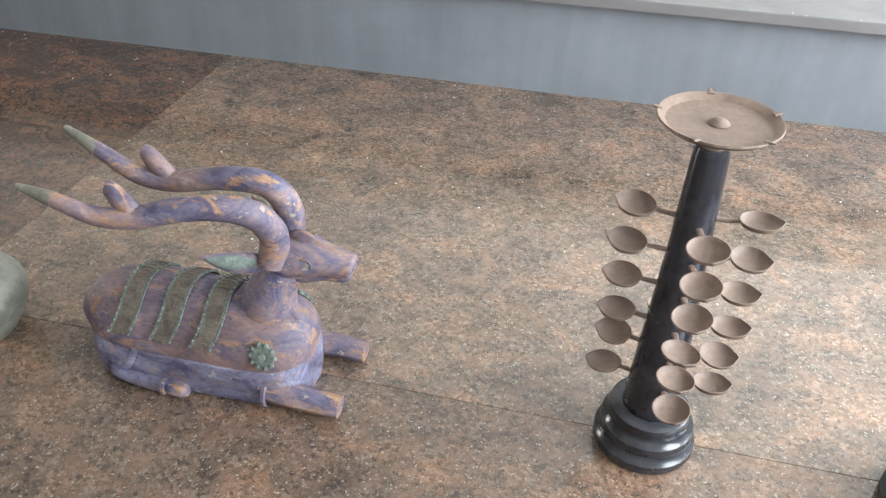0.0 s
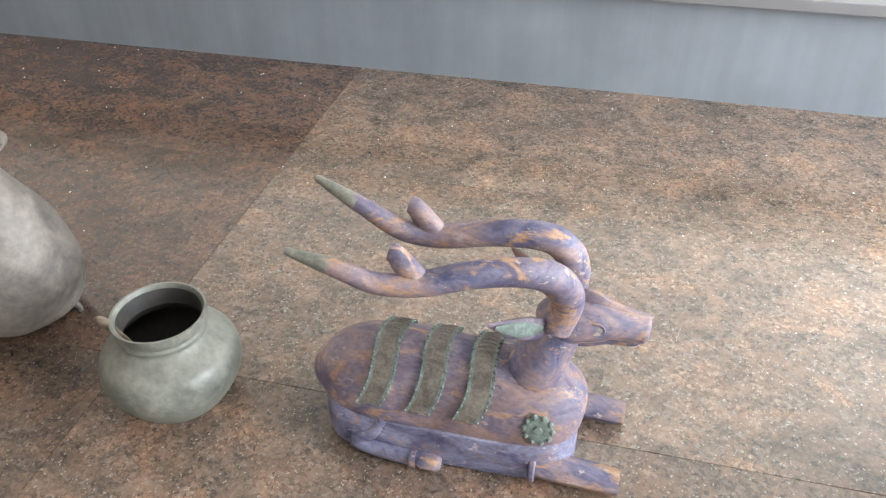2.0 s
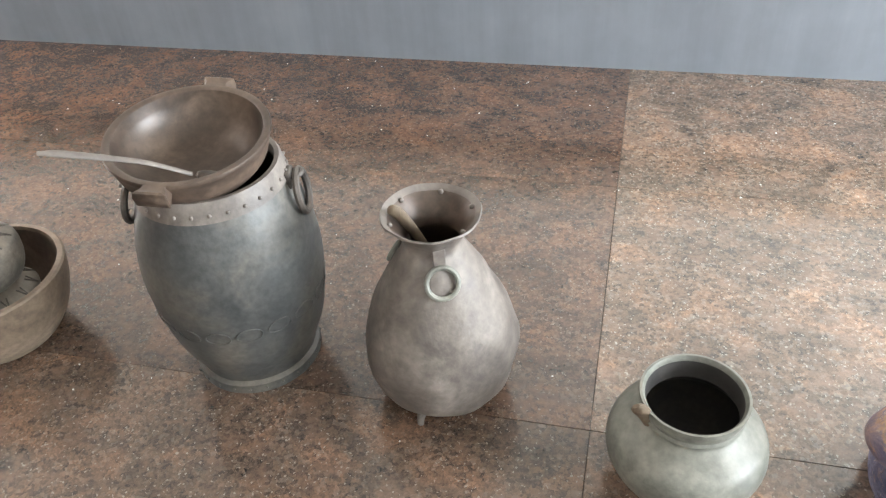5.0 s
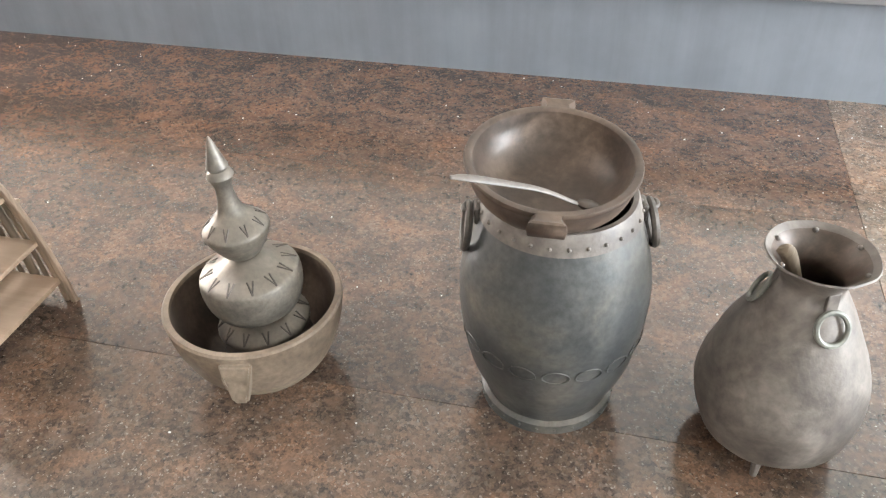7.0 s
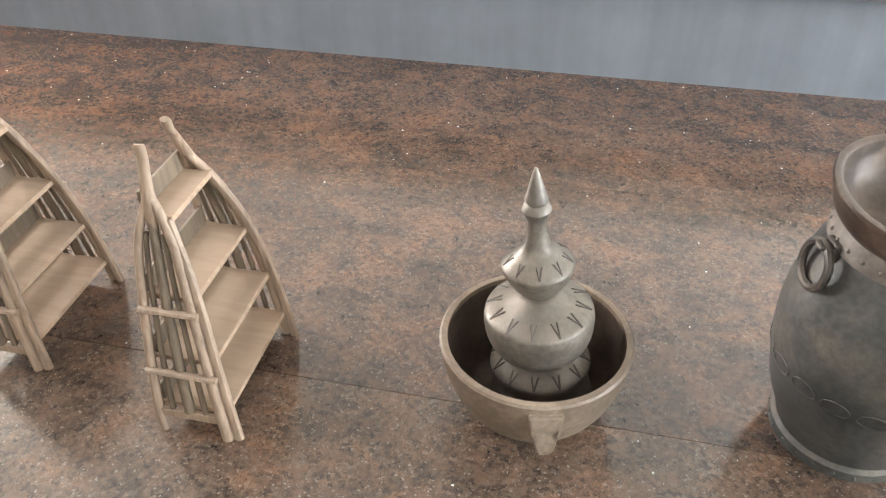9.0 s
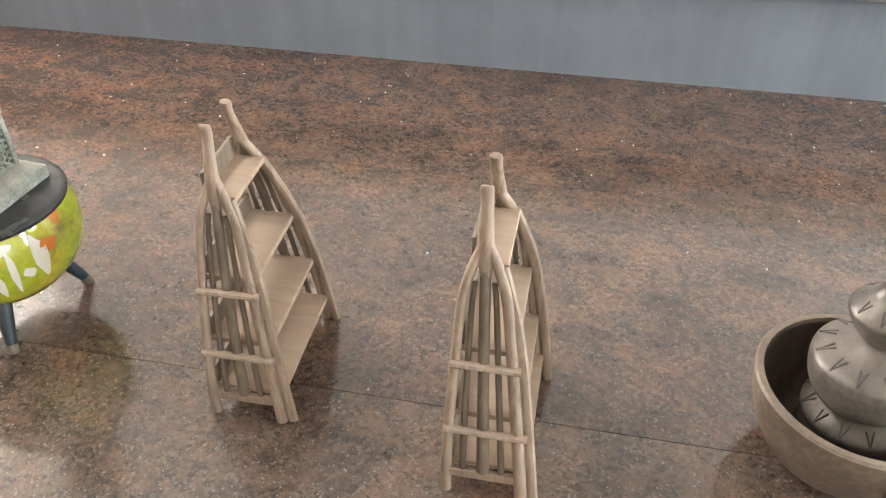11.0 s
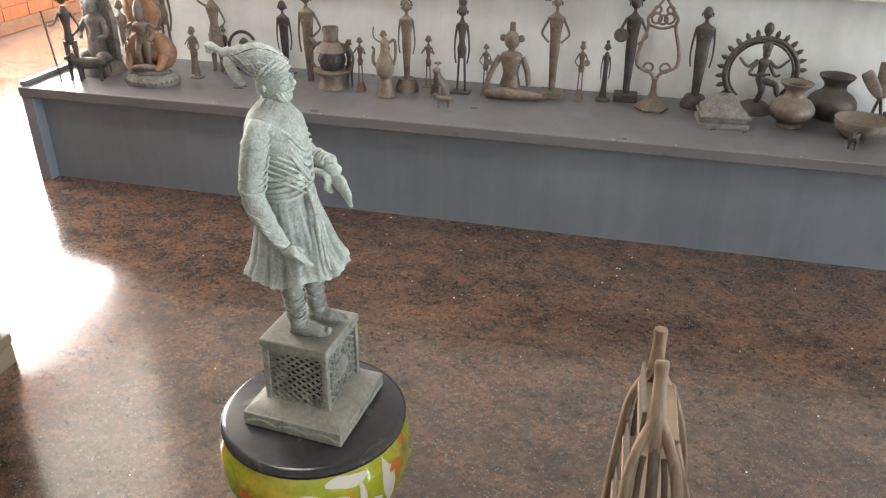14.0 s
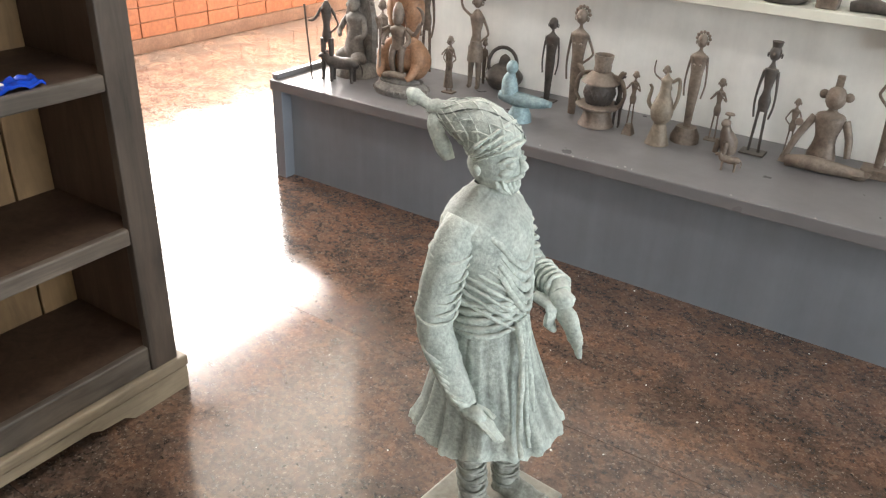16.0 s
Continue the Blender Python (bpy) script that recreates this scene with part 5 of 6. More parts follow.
def shelf_unit():
    t = thing("shelf_unit", "dark old wooden open shelf unit on a pale scalloped foot board", "shelf unit")
    X0, X1, Y0, Y1, H = -7.12, -6.72, 0.55, 1.863, 1.85
    for y in (Y0, Y1 - 0.085):
        bm = B()
        box(bm, X1 - 0.03, y, 0.1, X1, y + 0.085, H, 0.004)
        part("front_post", bm, OLD_WOOD, t)
    for y in (Y0 + 0.02, Y1 - 0.042):
        bm = B()
        box(bm, X0, y, 0.1, X1 - 0.03, y + 0.022, H, 0.002)
        part("side_panel", bm, INNER_WOOD, t, "red-brown side board")
    for z0, z1 in ((0.105, 0.18), (0.495, 0.54), (0.895, 0.935), (1.32, 1.36), (1.8, 1.85)):
        bm = B()
        box(bm, X1 - 0.028, Y0 + 0.085, z0, X1 - 0.004, Y1 - 0.085, z1, 0.005)
        part("front_rail", bm, OLD_WOOD_H, t)
        bm = B()
        box(bm, X0 + 0.02, Y0 + 0.042, z1 - 0.028, X1 - 0.028, Y1 - 0.042, z1 - 0.004)
        part("shelf", bm, INNER_WOOD, t)
    bm = B()
    box(bm, X0 - 0.011, Y0 + 0.02, 0.105, X0 - 0.001, Y1 - 0.02, H)
    part("back_panel", bm, INNER_WOOD, t)
    y = Y0 + 0.042
    rnd = random.Random(3)
    while y < Y1 - 0.06:
        w = min(rnd.uniform(0.11, 0.17), Y1 - 0.042 - y)
        bm = B()
        k = rnd.uniform(0, 0.006)
        box(bm, X0 + k, y + 0.002, 0.12, X0 + 0.016 + k, y + w - 0.003, H, 0.003)
        part("back_board", bm, BACK_WOOD, t, "light brown back board")
        y += w
    bm = B()
    box(bm, X0 - 0.012, Y0 - 0.02, 0.07, X1 + 0.015, Y1 + 0.024, 0.104, 0.006)
    part("base_board", bm, FOOT_WOOD, t)
    # scalloped foot board
    def foot(y, s):
        o = [(y + 0.016 * s, 0.0), (y + 0.016 * s, 0.07), (y - 0.55 * s, 0.07), (y - 0.55 * s, 0.04), (y - 0.3 * s, 0.038), (y - 0.27 * s, 0.024), (y - 0.2 * s, 0.02), (y - 0.17 * s, 0.0)]
        bm = B()
        extrude(bm, o, 0, 0.024)
        bmesh.ops.transform(bm, matrix=Matrix(((0, 1, 0, X1 - 0.01), (1, 0, 0, 0), (0, 0, 1, 0), (0, 0, 0, 1))), verts=bm.verts)
        part("foot", bm, FOOT_WOOD, t, "pale scalloped foot")
        bm = B()
        box(bm, X0, y - 0.03 if s > 0 else y, 0, X0 + 0.04, y if s > 0 else y + 0.03, 0.07)
        part("foot", bm, FOOT_WOOD, t)
    foot(Y1, 1)
    foot(Y0, -1)
    p = thing("clay_pot", "round orange-brown glazed clay pot on the wooden shelf", "pot", -6.84, 1.5, 0.931)
    bm = B()
    o = smoothline([(0.05, 0.0), (0.085, 0.03), (0.1, 0.075), (0.09, 0.12), (0.06, 0.15), (0.05, 0.16)], 5)
    lathe(bm, [(0, 0.0)] + [tuple(q) for q in o] + [(0.048, 0.16), (0.05, 0.14), (0, 0.05)], 36)
    part("body", bm, CLAY, p)
    bm = B()
    lathe(bm, [(0.05, 0.158), (0.064, 0.165), (0.07, 0.185), (0.062, 0.2), (0.05, 0.2), (0.048, 0.16)], 36)
    part("neck", bm, FIG_PALE, p, "pale straw-coloured neck")
    b = thing("plastic_wrapper", "crumpled blue and white plastic wrapper on the wooden shelf", "wrapper", -6.775, 1.55, 0.931)
    bm = B()
    bmesh.ops.create_grid(bm, x_segments=14, y_segments=22, size=0.5)
    for v in bm.verts:
        x, y = v.co.x * 0.06, v.co.y * 0.2
        v.co = (x, y, 0.014 + 0.016 * noise.noise((x * 60, y * 60, 0.3)))
    ext = bmesh.ops.extrude_face_region(bm, geom=bm.faces[:])
    for v in [g for g in ext["geom"] if isinstance(g, bmesh.types.BMVert)]:
        v.co.z = max(0.0005, v.co.z - 0.006)
    part("film", bm, GLASS_BLUE, b)
    bm = B()
    box(bm, 0.0, -0.03, 0.022, 0.028, 0.01, 0.026, 0.001)
    part("white_label", bm, CREAM, b, "white printed patch")


shelf_unit()

# ---- figures on the plinth ----
PZ = 0.46


def place(bm, name, material, x, y, label, category, rz=0, group="figures on the plinth", z=PZ):
    low = min(v.co.z for v in bm.verts)
    for v in bm.verts:
        v.co.z -= low
    ob = new(name, finish(bm, name, material, 50))
    ob.matrix_basis = pose(x, min(y, 3.75), z, 0, 0, rz)
    return tagged(ob, label, category, group)


def person(bm, h, base=0.0, legs="solid", arms=((-1, "hip"), (1, "hip")), slim=1.0, skirt=0.0, hat="", base_kind="block", wide=1.0, head=1.0, bend=0.0):
    """A standing cast figure, h high from the plinth to the crown, looking along -y."""
    b = base * h
    if base_kind == "block" and b:
        box(bm, -0.11 * h * wide, -0.09 * h, 0, 0.11 * h * wide, 0.09 * h, b, 0.004)
    elif base_kind == "cone" and b:
        lathe(bm, [(0, 0), (0.12 * h, 0), (0.11 * h, 0.01 * h), (0.06 * h, b), (0, b)], 4, m=pose(0, 0, 0, 0, 0, 45))
    elif base_kind == "disc" and b:
        lathe(bm, [(0, 0), (0.13 * h, 0), (0.13 * h, b * 0.4), (0.09 * h, b), (0, b)], 20)
    u = h - b
    hip, sh, neck = b + 0.44 * u, b + 0.76 * u, b + 0.82 * u
    r = 0.055 * u * slim
    if legs == "rod":
        for s in (-1, 1):
            tube(bm, [(s * 0.045 * u, 0, b, 0.012 * u), (s * 0.03 * u, 0, hip - 0.02 * u, 0.014 * u)], 7, 1, 2)
        tube(bm, [(0, 0, hip - 0.06 * u, r * 0.9), (0, 0, hip + 0.04 * u, r * 1.15), (0, 0, hip + 0.14 * u, r * 0.7), (0, 0, sh - 0.01 * u, r * 1.3), (0, 0, sh + 0.012 * u, r * 0.8), (0, 0, neck, r * 0.35), (0, 0, neck + 0.035 * u, r * 0.33)], 12, 0.6, 4)
    elif legs == "column":
        tube(bm, [(0, 0, b, r * 0.7), (0, 0, b + 0.2 * u, r * 0.85), (0, 0, hip, r * 1.12), (0, 0, hip + 0.12 * u, r * 1.15), (0, 0, sh - 0.06 * u, r * 1.5), (0, 0, sh - 0.012 * u, r * 1.62), (0, 0, sh + 0.012 * u, r * 1.1), (0, 0, neck - 0.012 * u, r * 0.38), (0, 0, neck + 0.035 * u, r * 0.33)], 16, 0.55, 4)
        for s in (-1, 1):
            ball(bm, s * r * 0.62, -r * 0.72, sh - 0.1 * u, r * 0.3, n=8)
    elif legs == "cone":
        tube(bm, [(0, 0, b, r * 1.5), (0, 0, b + 0.2 * u, r * 1.15), (0, 0, hip, r * 0.9), (0, 0, sh - 0.03 * u, r * 1.1), (0, 0, neck, r * 0.4)], 14, 0.85, 4)
    else:
        for s in (-1, 1):
            tube(bm, [(s * 0.05 * u, -0.03 * u, b + 0.012 * u, r * 0.35), (s * 0.05 * u, 0, b + 0.03 * u, r * 0.4), (s * 0.048 * u, 0, b + 0.2 * u, r * 0.5), (s * 0.04 * u, 0, hip, r * 0.75)], 10, 1, 3)
        tube(bm, [(0, 0, hip - 0.04 * u, r * 1.0), (0, 0, hip + 0.04 * u, r * 1.1), (0, 0, hip + 0.14 * u, r * 0.8), (0, 0, sh - 0.04 * u, r * 1.3), (0, 0, sh, r * 1.15), (0, 0, neck, r * 0.42)], 14, 0.7, 4)
    if skirt:
        lathe(bm, [(0, hip + 0.06 * u), (r * 0.95, hip + 0.06 * u), (r * 1.3, hip - 0.05 * u), (r * 1.45, hip - skirt * u), (r * 1.2, hip - skirt * u), (0, hip - skirt * u * 0.9)], 16)
    hz = neck + 0.085 * u
    ball(bm, 0, -0.005 * u, hz, 0.052 * u * head, 0.055 * u * head, 0.07 * u * head, n=12)
    tube(bm, [(0, -0.055 * u * head, hz + 0.01 * u, 0.008 * u), (0, -0.07 * u * head, hz - 0.01 * u, 0.011 * u)], 6, 1, 2)
    for s in (-1, 1):
        ring(bm, 0.018 * u, 0.006 * u, pose(s * 0.058 * u * head, 0, hz - 0.02 * u, 0, 90, 0), 10, 5)
    if hat == "bun":
        ball(bm, 0, 0, hz + 0.085 * u, 0.034 * u, n=10)
    elif hat == "crown":
        for k in range(7):
            a = math.pi * k / 6
            ball(bm, 0.065 * u * math.cos(a), 0.01 * u, hz + 0.02 * u + 0.065 * u * math.sin(a), 0.018 * u, n=8)
    elif hat == "flat":
        lathe(bm, [(0, hz + 0.05 * u), (0.04 * u, hz + 0.05 * u), (0.05 * u, hz + 0.1 * u), (0, hz + 0.1 * u)], 14)
    elif hat == "tall":
        lathe(bm, [(0.055 * u, hz + 0.03 * u), (0.035 * u, hz + 0.09 * u), (0.02 * u, hz + 0.16 * u), (0, hz + 0.165 * u)], 12)
    elif hat == "pot":
        lathe(bm, [(0, hz + 0.06 * u), (0.03 * u, hz + 0.07 * u), (0.06 * u, hz + 0.11 * u), (0.05 * u, hz + 0.15 * u), (0.03 * u, hz + 0.165 * u), (0.045 * u, hz + 0.185 * u), (0, hz + 0.18 * u)], 16)
    S = 1.45 * r if legs == "column" else 1.2 * r
    for s, kind in arms:
        q = 0.0135 * u
        p0 = (s * S, 0, sh - 0.015 * u, q * 1.15)
        if kind == "hip":
            tube(bm, [p0, (s * (S + 0.062 * u), 0.0, sh - 0.14 * u, q * 0.9), (s * (S + 0.065 * u), -0.01 * u, sh - 0.19 * u, q * 0.85), (s * S * 0.9, -0.03 * u, hip + 0.06 * u, q * 0.9)], 8, 1, 4)
        elif kind == "down":
            tube(bm, [p0, (s * (S + 0.022 * u), 0, sh - 0.18 * u, q * 0.85), (s * (S + 0.026 * u), 0, hip, q * 0.75), (s * (S + 0.008 * u), -0.01 * u, hip - 0.12 * u, q * 0.7)], 8, 1, 4)
        elif kind == "up":
            tube(bm, [p0, (s * (S + 0.1 * u), 0, sh + 0.05 * u, q), (s * (S + 0.13 * u), 0, sh + 0.14 * u, q * 0.9), (s * (S + 0.12 * u), 0, sh + 0.26 * u, q * 0.8)], 8, 1, 4)
        elif kind == "flute":
            tube(bm, [p0, (s * (S + 0.06 * u), -0.05 * u, sh - 0.12 * u, q), (s * S * 0.6, -0.1 * u, sh - 0.02 * u, q * 0.8), (s * S * 0.3, -0.11 * u, sh + 0.02 * u, q * 0.7)], 8, 1, 4)
        elif kind == "drum":
            tube(bm, [p0, (s * (S + 0.05 * u), -0.04 * u, sh - 0.13 * u, q), (s * S * 1.1, -0.1 * u, sh - 0.14 * u, q * 0.8)], 8, 1, 4)
            lathe(bm, [(0, -0.03 * u), (0.06 * u, -0.03 * u), (0.07 * u, 0), (0.06 * u, 0.03 * u), (0, 0.03 * u)], 16, m=pose(s * S * 1.6, -0.1 * u, sh - 0.16 * u, 70, 0, 0))
        elif kind == "staff":
            tube(bm, [p0, (s * (S + 0.06 * u), -0.04 * u, sh - 0.13 * u, q), (s * (S + 0.12 * u), -0.06 * u, sh - 0.14 * u, q * 0.8)], 8, 1, 4)
            tube(bm, [(s * (S + 0.1 * u), -0.06 * u, 0.0, 0.009 * u), (s * (S + 0.16 * u), -0.06 * u, sh + 0.02 * u, 0.011 * u)], 7, 1, 2)


def fig(x, y, h, material, label, category="figurine", rz=0, **kw):
    bm = B()
    person(bm, h, **kw)
    return place(bm, "figurine", material, x, y, label, category, rz)


D = (-1, "down"), (1, "down")
fig(-7.425, 3.34, 0.415, FIG_DARK, "dark bronze walking figure with a long staff", arms=((-1, "staff"), (1, "hip")), legs="solid", rz=20, hat="flat", slim=0.85)
fig(-7.32, 3.6, 0.335, FIG_BROWN, "narrow brown figure standing against the wall", legs="column", arms=D, slim=0.9)
fig(-7.18, 3.79, 0.5, FIG_BROWN, "tall brown figure on thin rod legs", legs="rod", arms=D, slim=0.75, hat="bun")
fig(-6.86, 3.66, 0.41, FIG_BROWN, "brown dancer with one arm raised and a short skirt", arms=((-1, "up"), (1, "hip")), skirt=0.15, hat="crown", slim=1.1)
fig(-6.865, 3.8, 0.2, FIG_BROWN, "small brown figure with a flat hat", legs="column", arms=D, hat="flat", slim=0.8)
fig(-6.52, 3.7, 0.36, FIG_DARK, "slim black figure with long hanging arms", legs="column", arms=D, slim=0.95, base=0.02)
fig(-6.365, 3.62, 0.43, FIG_BROWN, "brown woman figure with a raised bun", legs="column", arms=((-1, "down"), (1, "hip")), hat="crown", slim=0.95)
fig(-6.155, 3.58, 0.225, FIG_DARK, "small dark figure beside the woven urn", legs="solid", arms=((-1, "flute"), (1, "down")), slim=0.9)
fig(-6.085, 3.535, 0.25, FIG_BROWN, "small brown musician on a square base", legs="rod", arms=((-1, "flute"), (1, "flute")), base=0.16, base_kind="cone")
fig(-6.0, 3.62, 0.27, FIG_BROWN, "small brown trumpeter figure behind the tall jug", legs="rod", arms=((-1, "up"), (1, "flute")), base=0.08, base_kind="cone")
fig(-5.885, 3.6, 0.41, FIG_BROWN, "tall brown figure with a round foot and bowed arms", legs="column", arms=((-1, "down"), (1, "down")), base=0.14, base_kind="disc", hat="crown", slim=1.0)
fig(-5.805, 3.68, 0.245, FIG_BROWN, "thin brown flute player", legs="rod", arms=((-1, "flute"), (1, "flute")), base=0.02, slim=0.9)
fig(-5.64, 3.64, 0.405, FIG_DARK, "dark figure on long thin rod legs", legs="rod", arms=D, base=0.015, slim=0.85, hat="flat")
fig(-5.528, 3.635, 0.235, FIG_BROWN, "small brown drummer on a tapered base", legs="rod", arms=((-1, "hip"), (1, "drum")), base=0.15, base_kind="cone")
fig(-5.232, 3.68, 0.46, FIG_BROWN, "tall brown figure carrying a pot on its head", legs="column", arms=((-1, "hip"), (1, "hip")), base=0.07, slim=0.85, hat="pot", head=0.85)
fig(-5.108, 3.68, 0.255, FIG_BROWN, "small brown drummer with a round drum", legs="rod", arms=((-1, "hip"), (1, "drum")), base=0.16, base_kind="cone", hat="flat")
fig(-5.003, 3.69, 0.262, FIG_DARK, "small dark cone-skirted woman figure", legs="cone", arms=D, base=0.06, base_kind="disc", hat="bun", slim=0.8)
fig(-4.905, 3.72, 0.47, FIG_DARK, "tall dark figure with a crowned head", legs="column", arms=((-1, "drum"), (1, "hip")), base=0.07, slim=0.85, hat="crown")
fig(-4.61, 3.7, 0.44, FIG_DARK, "tall dark column figure with long arms", legs="column", arms=D, base=0.12, base_kind="disc", slim=1.15)
fig(-3.8, 3.66, 0.46, FIG_DARK, "tall dark figure with paddles beside it", legs="solid", arms=((-1, "hip"), (1, "down")), base=0.1, base_kind="block", hat="bun", skirt=0.06)
fig(-6.955, 3.6, 0.22, FIG_BROWN, "small kneeling brown figure with a companion", legs="cone", arms=((-1, "flute"), (1, "hip")), hat="bun", slim=1.3)
fig(-6.905, 3.53, 0.25, FIG_BROWN, "small upright brown figure", legs="rod", arms=((-1, "hip"), (1, "flute")), base=0.03, slim=0.95)


def quadruped(x, y, L, h, material, label, rz=0, horns=False, rider=False, category="animal figure"):
    bm = B()
    tube(bm, [(-L * 0.5, 0, h * 0.62, h * 0.14), (-L * 0.35, 0, h * 0.66, h * 0.24), (0, 0, h * 0.64, h * 0.25), (L * 0.3, 0, h * 0.68, h * 0.24), (L * 0.42, 0, h * 0.78, h * 0.17), (L * 0.52, 0, h * 0.9, h * 0.13), (L * 0.68, 0, h * 0.82, h * 0.07)], 12, 0.85, 4)
    for sx in (-0.32, 0.28):
        for sy in (-1, 1):
            tube(bm, [(L * sx, sy * h * 0.13, h * 0.6, h * 0.1), (L * sx, sy * h * 0.15, h * 0.3, h * 0.065), (L * sx, sy * h * 0.15, 0, h * 0.06)], 8, 1, 3)
    for sy in (-1, 1):
        if horns:
            tube(bm, [(L * 0.5, sy * h * 0.08, h * 0.98, h * 0.04), (L * 0.48, sy * h * 0.3, h * 1.15, h * 0.03), (L * 0.5, sy * h * 0.22, h * 1.35, h * 0.01)], 7, 1, 4)
        else:
            ball(bm, L * 0.47, sy * h * 0.12, h * 0.98, h * 0.05, n=8)
    tube(bm, [(-L * 0.52, 0, h * 0.7, h * 0.03), (-L * 0.6, 0, h * 0.5, h * 0.03), (-L * 0.6, 0, h * 0.25, h * 0.02)], 6, 1, 3)
    if rider:
        tube(bm, [(0, 0, h * 0.85, h * 0.17), (0, 0, h * 1.1, h * 0.12), (0, 0, h * 1.3, h * 0.16), (0, 0, h * 1.42, h * 0.06)], 10, 0.8, 3)
        ball(bm, 0, 0, h * 1.55, h * 0.11, h * 0.11, h * 0.14)
        for sy in (-1, 1):
            tube(bm, [(0, sy * h * 0.15, h * 1.3, h * 0.045), (h * 0.12, sy * h * 0.24, h * 1.1, h * 0.04), (h * 0.3, sy * h * 0.1, h * 1.02, h * 0.03)], 7, 1, 3)
            tube(bm, [(0, sy * h * 0.16, h * 0.85, h * 0.07), (h * 0.08, sy * h * 0.28, h * 0.6, h * 0.05)], 7, 1, 2)
    return place(bm, "animal_figure", material, x, y, label, category, rz)


quadruped(-7.36, 3.36, 0.155, 0.125, FIG_DARK, "small dark boar-like metal animal", rz=200)
quadruped(-5.666, 3.4, 0.07, 0.06, FIG_BROWN, "tiny thin-legged brown animal", rz=190)
quadruped(-4.03, 3.345, 0.12, 0.07, FIG_DARK, "small dark horned bull figure before a shallow bowl", rz=250, horns=True)
quadruped(-3.605, 3.58, 0.16, 0.15, FIG_BROWN, "brown horse figure with a rider", rz=245, rider=True)


def cat():
    bm = B()
    tube(bm, [(0.03, 0, 0.0, 0.03), (0.02, 0, 0.04, 0.034), (0, 0, 0.08, 0.022), (-0.004, 0, 0.105, 0.014)], 12, 0.9, 4)
    ball(bm, -0.01, 0, 0.115, 0.02, 0.015, 0.016)
    tube(bm, [(0, 0, 0.13, 0.004), (0, 0, 0.145, 0.004)], 6, 1, 1)
    lathe(bm, [(0, 0.143), (0.018, 0.145), (0.016, 0.15), (0, 0.15)], 14)
    tube(bm, [(-0.015, -0.02, 0.0, 0.01), (-0.01, -0.018, 0.05, 0.011)], 8, 1, 2)
    tube(bm, [(-0.015, 0.02, 0.0, 0.01), (-0.01, 0.018, 0.05, 0.011)], 8, 1, 2)
    place(bm, "animal_figure", FIG_BROWN, -5.725, 3.54, "small seated brown animal with a dish on its head", "animal figure", 60)


cat()


def arch_stone():
    bm = B()
    lathe(bm, [(0, 0), (0.11, 0), (0.1, 0.03), (0.085, 0.06), (0, 0.07)], 20)
    extrude(bm, [(-0.08, 0.0), (-0.085, 0.25), (-0.065, 0.33), (-0.03, 0.375), (0, 0.385), (0.03, 0.375), (0.065, 0.33), (0.085, 0.25), (0.08, 0.0)], 0.02, 0.05)
    for k in range(11):
        a = math.pi * k / 10
        ball(bm, 0.08 * math.cos(a), 0.03, 0.29 + 0.09 * math.sin(a), 0.011, n=8)
    tube(bm, [(0, 0, 0.04, 0.05), (0, -0.01, 0.12, 0.05), (0, 0, 0.2, 0.035), (0, 0, 0.25, 0.05), (0, 0, 0.28, 0.02)], 14, 0.8, 4)
    ball(bm, 0, -0.01, 0.31, 0.03, 0.03, 0.036)
    lathe(bm, [(0.03, 0.33), (0.018, 0.36), (0, 0.37)], 12)
    for s in (-1, 1):
        tube(bm, [(s * 0.05, 0, 0.25, 0.014), (s * 0.08, -0.02, 0.19, 0.013), (s * 0.05, -0.05, 0.17, 0.01)], 8, 1, 3)
        ball(bm, s * 0.05, -0.03, 0.08, 0.04, 0.035, 0.03)
    bm.normal_update()
    roughen(bm, 0.004, 40)
    place(bm, "stone_idol", FIG_GREY, -7.395, 3.5, "grey stone idol with an arched back slab", "idol", -8)


arch_stone()


def clay_figure():
    bm = B()
    for s in (-1, 1):
        tube(bm, [(s * 0.03, 0, 0, 0.022), (s * 0.035, 0, 0.12, 0.024), (s * 0.05, 0, 0.26, 0.045), (s * 0.04, 0, 0.32, 0.05)], 12, 1, 4)
    tube(bm, [(0, 0, 0.29, 0.075), (0, 0, 0.35, 0.085), (0, 0, 0.42, 0.06), (0, 0, 0.48, 0.07), (0, 0, 0.5, 0.03)], 16, 0.7, 4)
    ball(bm, 0, 0, 0.54, 0.04)
    place(bm, "clay_figure", FIG_ORANGE, -7.25, 3.68, "orange clay figure with thick legs", "figurine")


clay_figure()


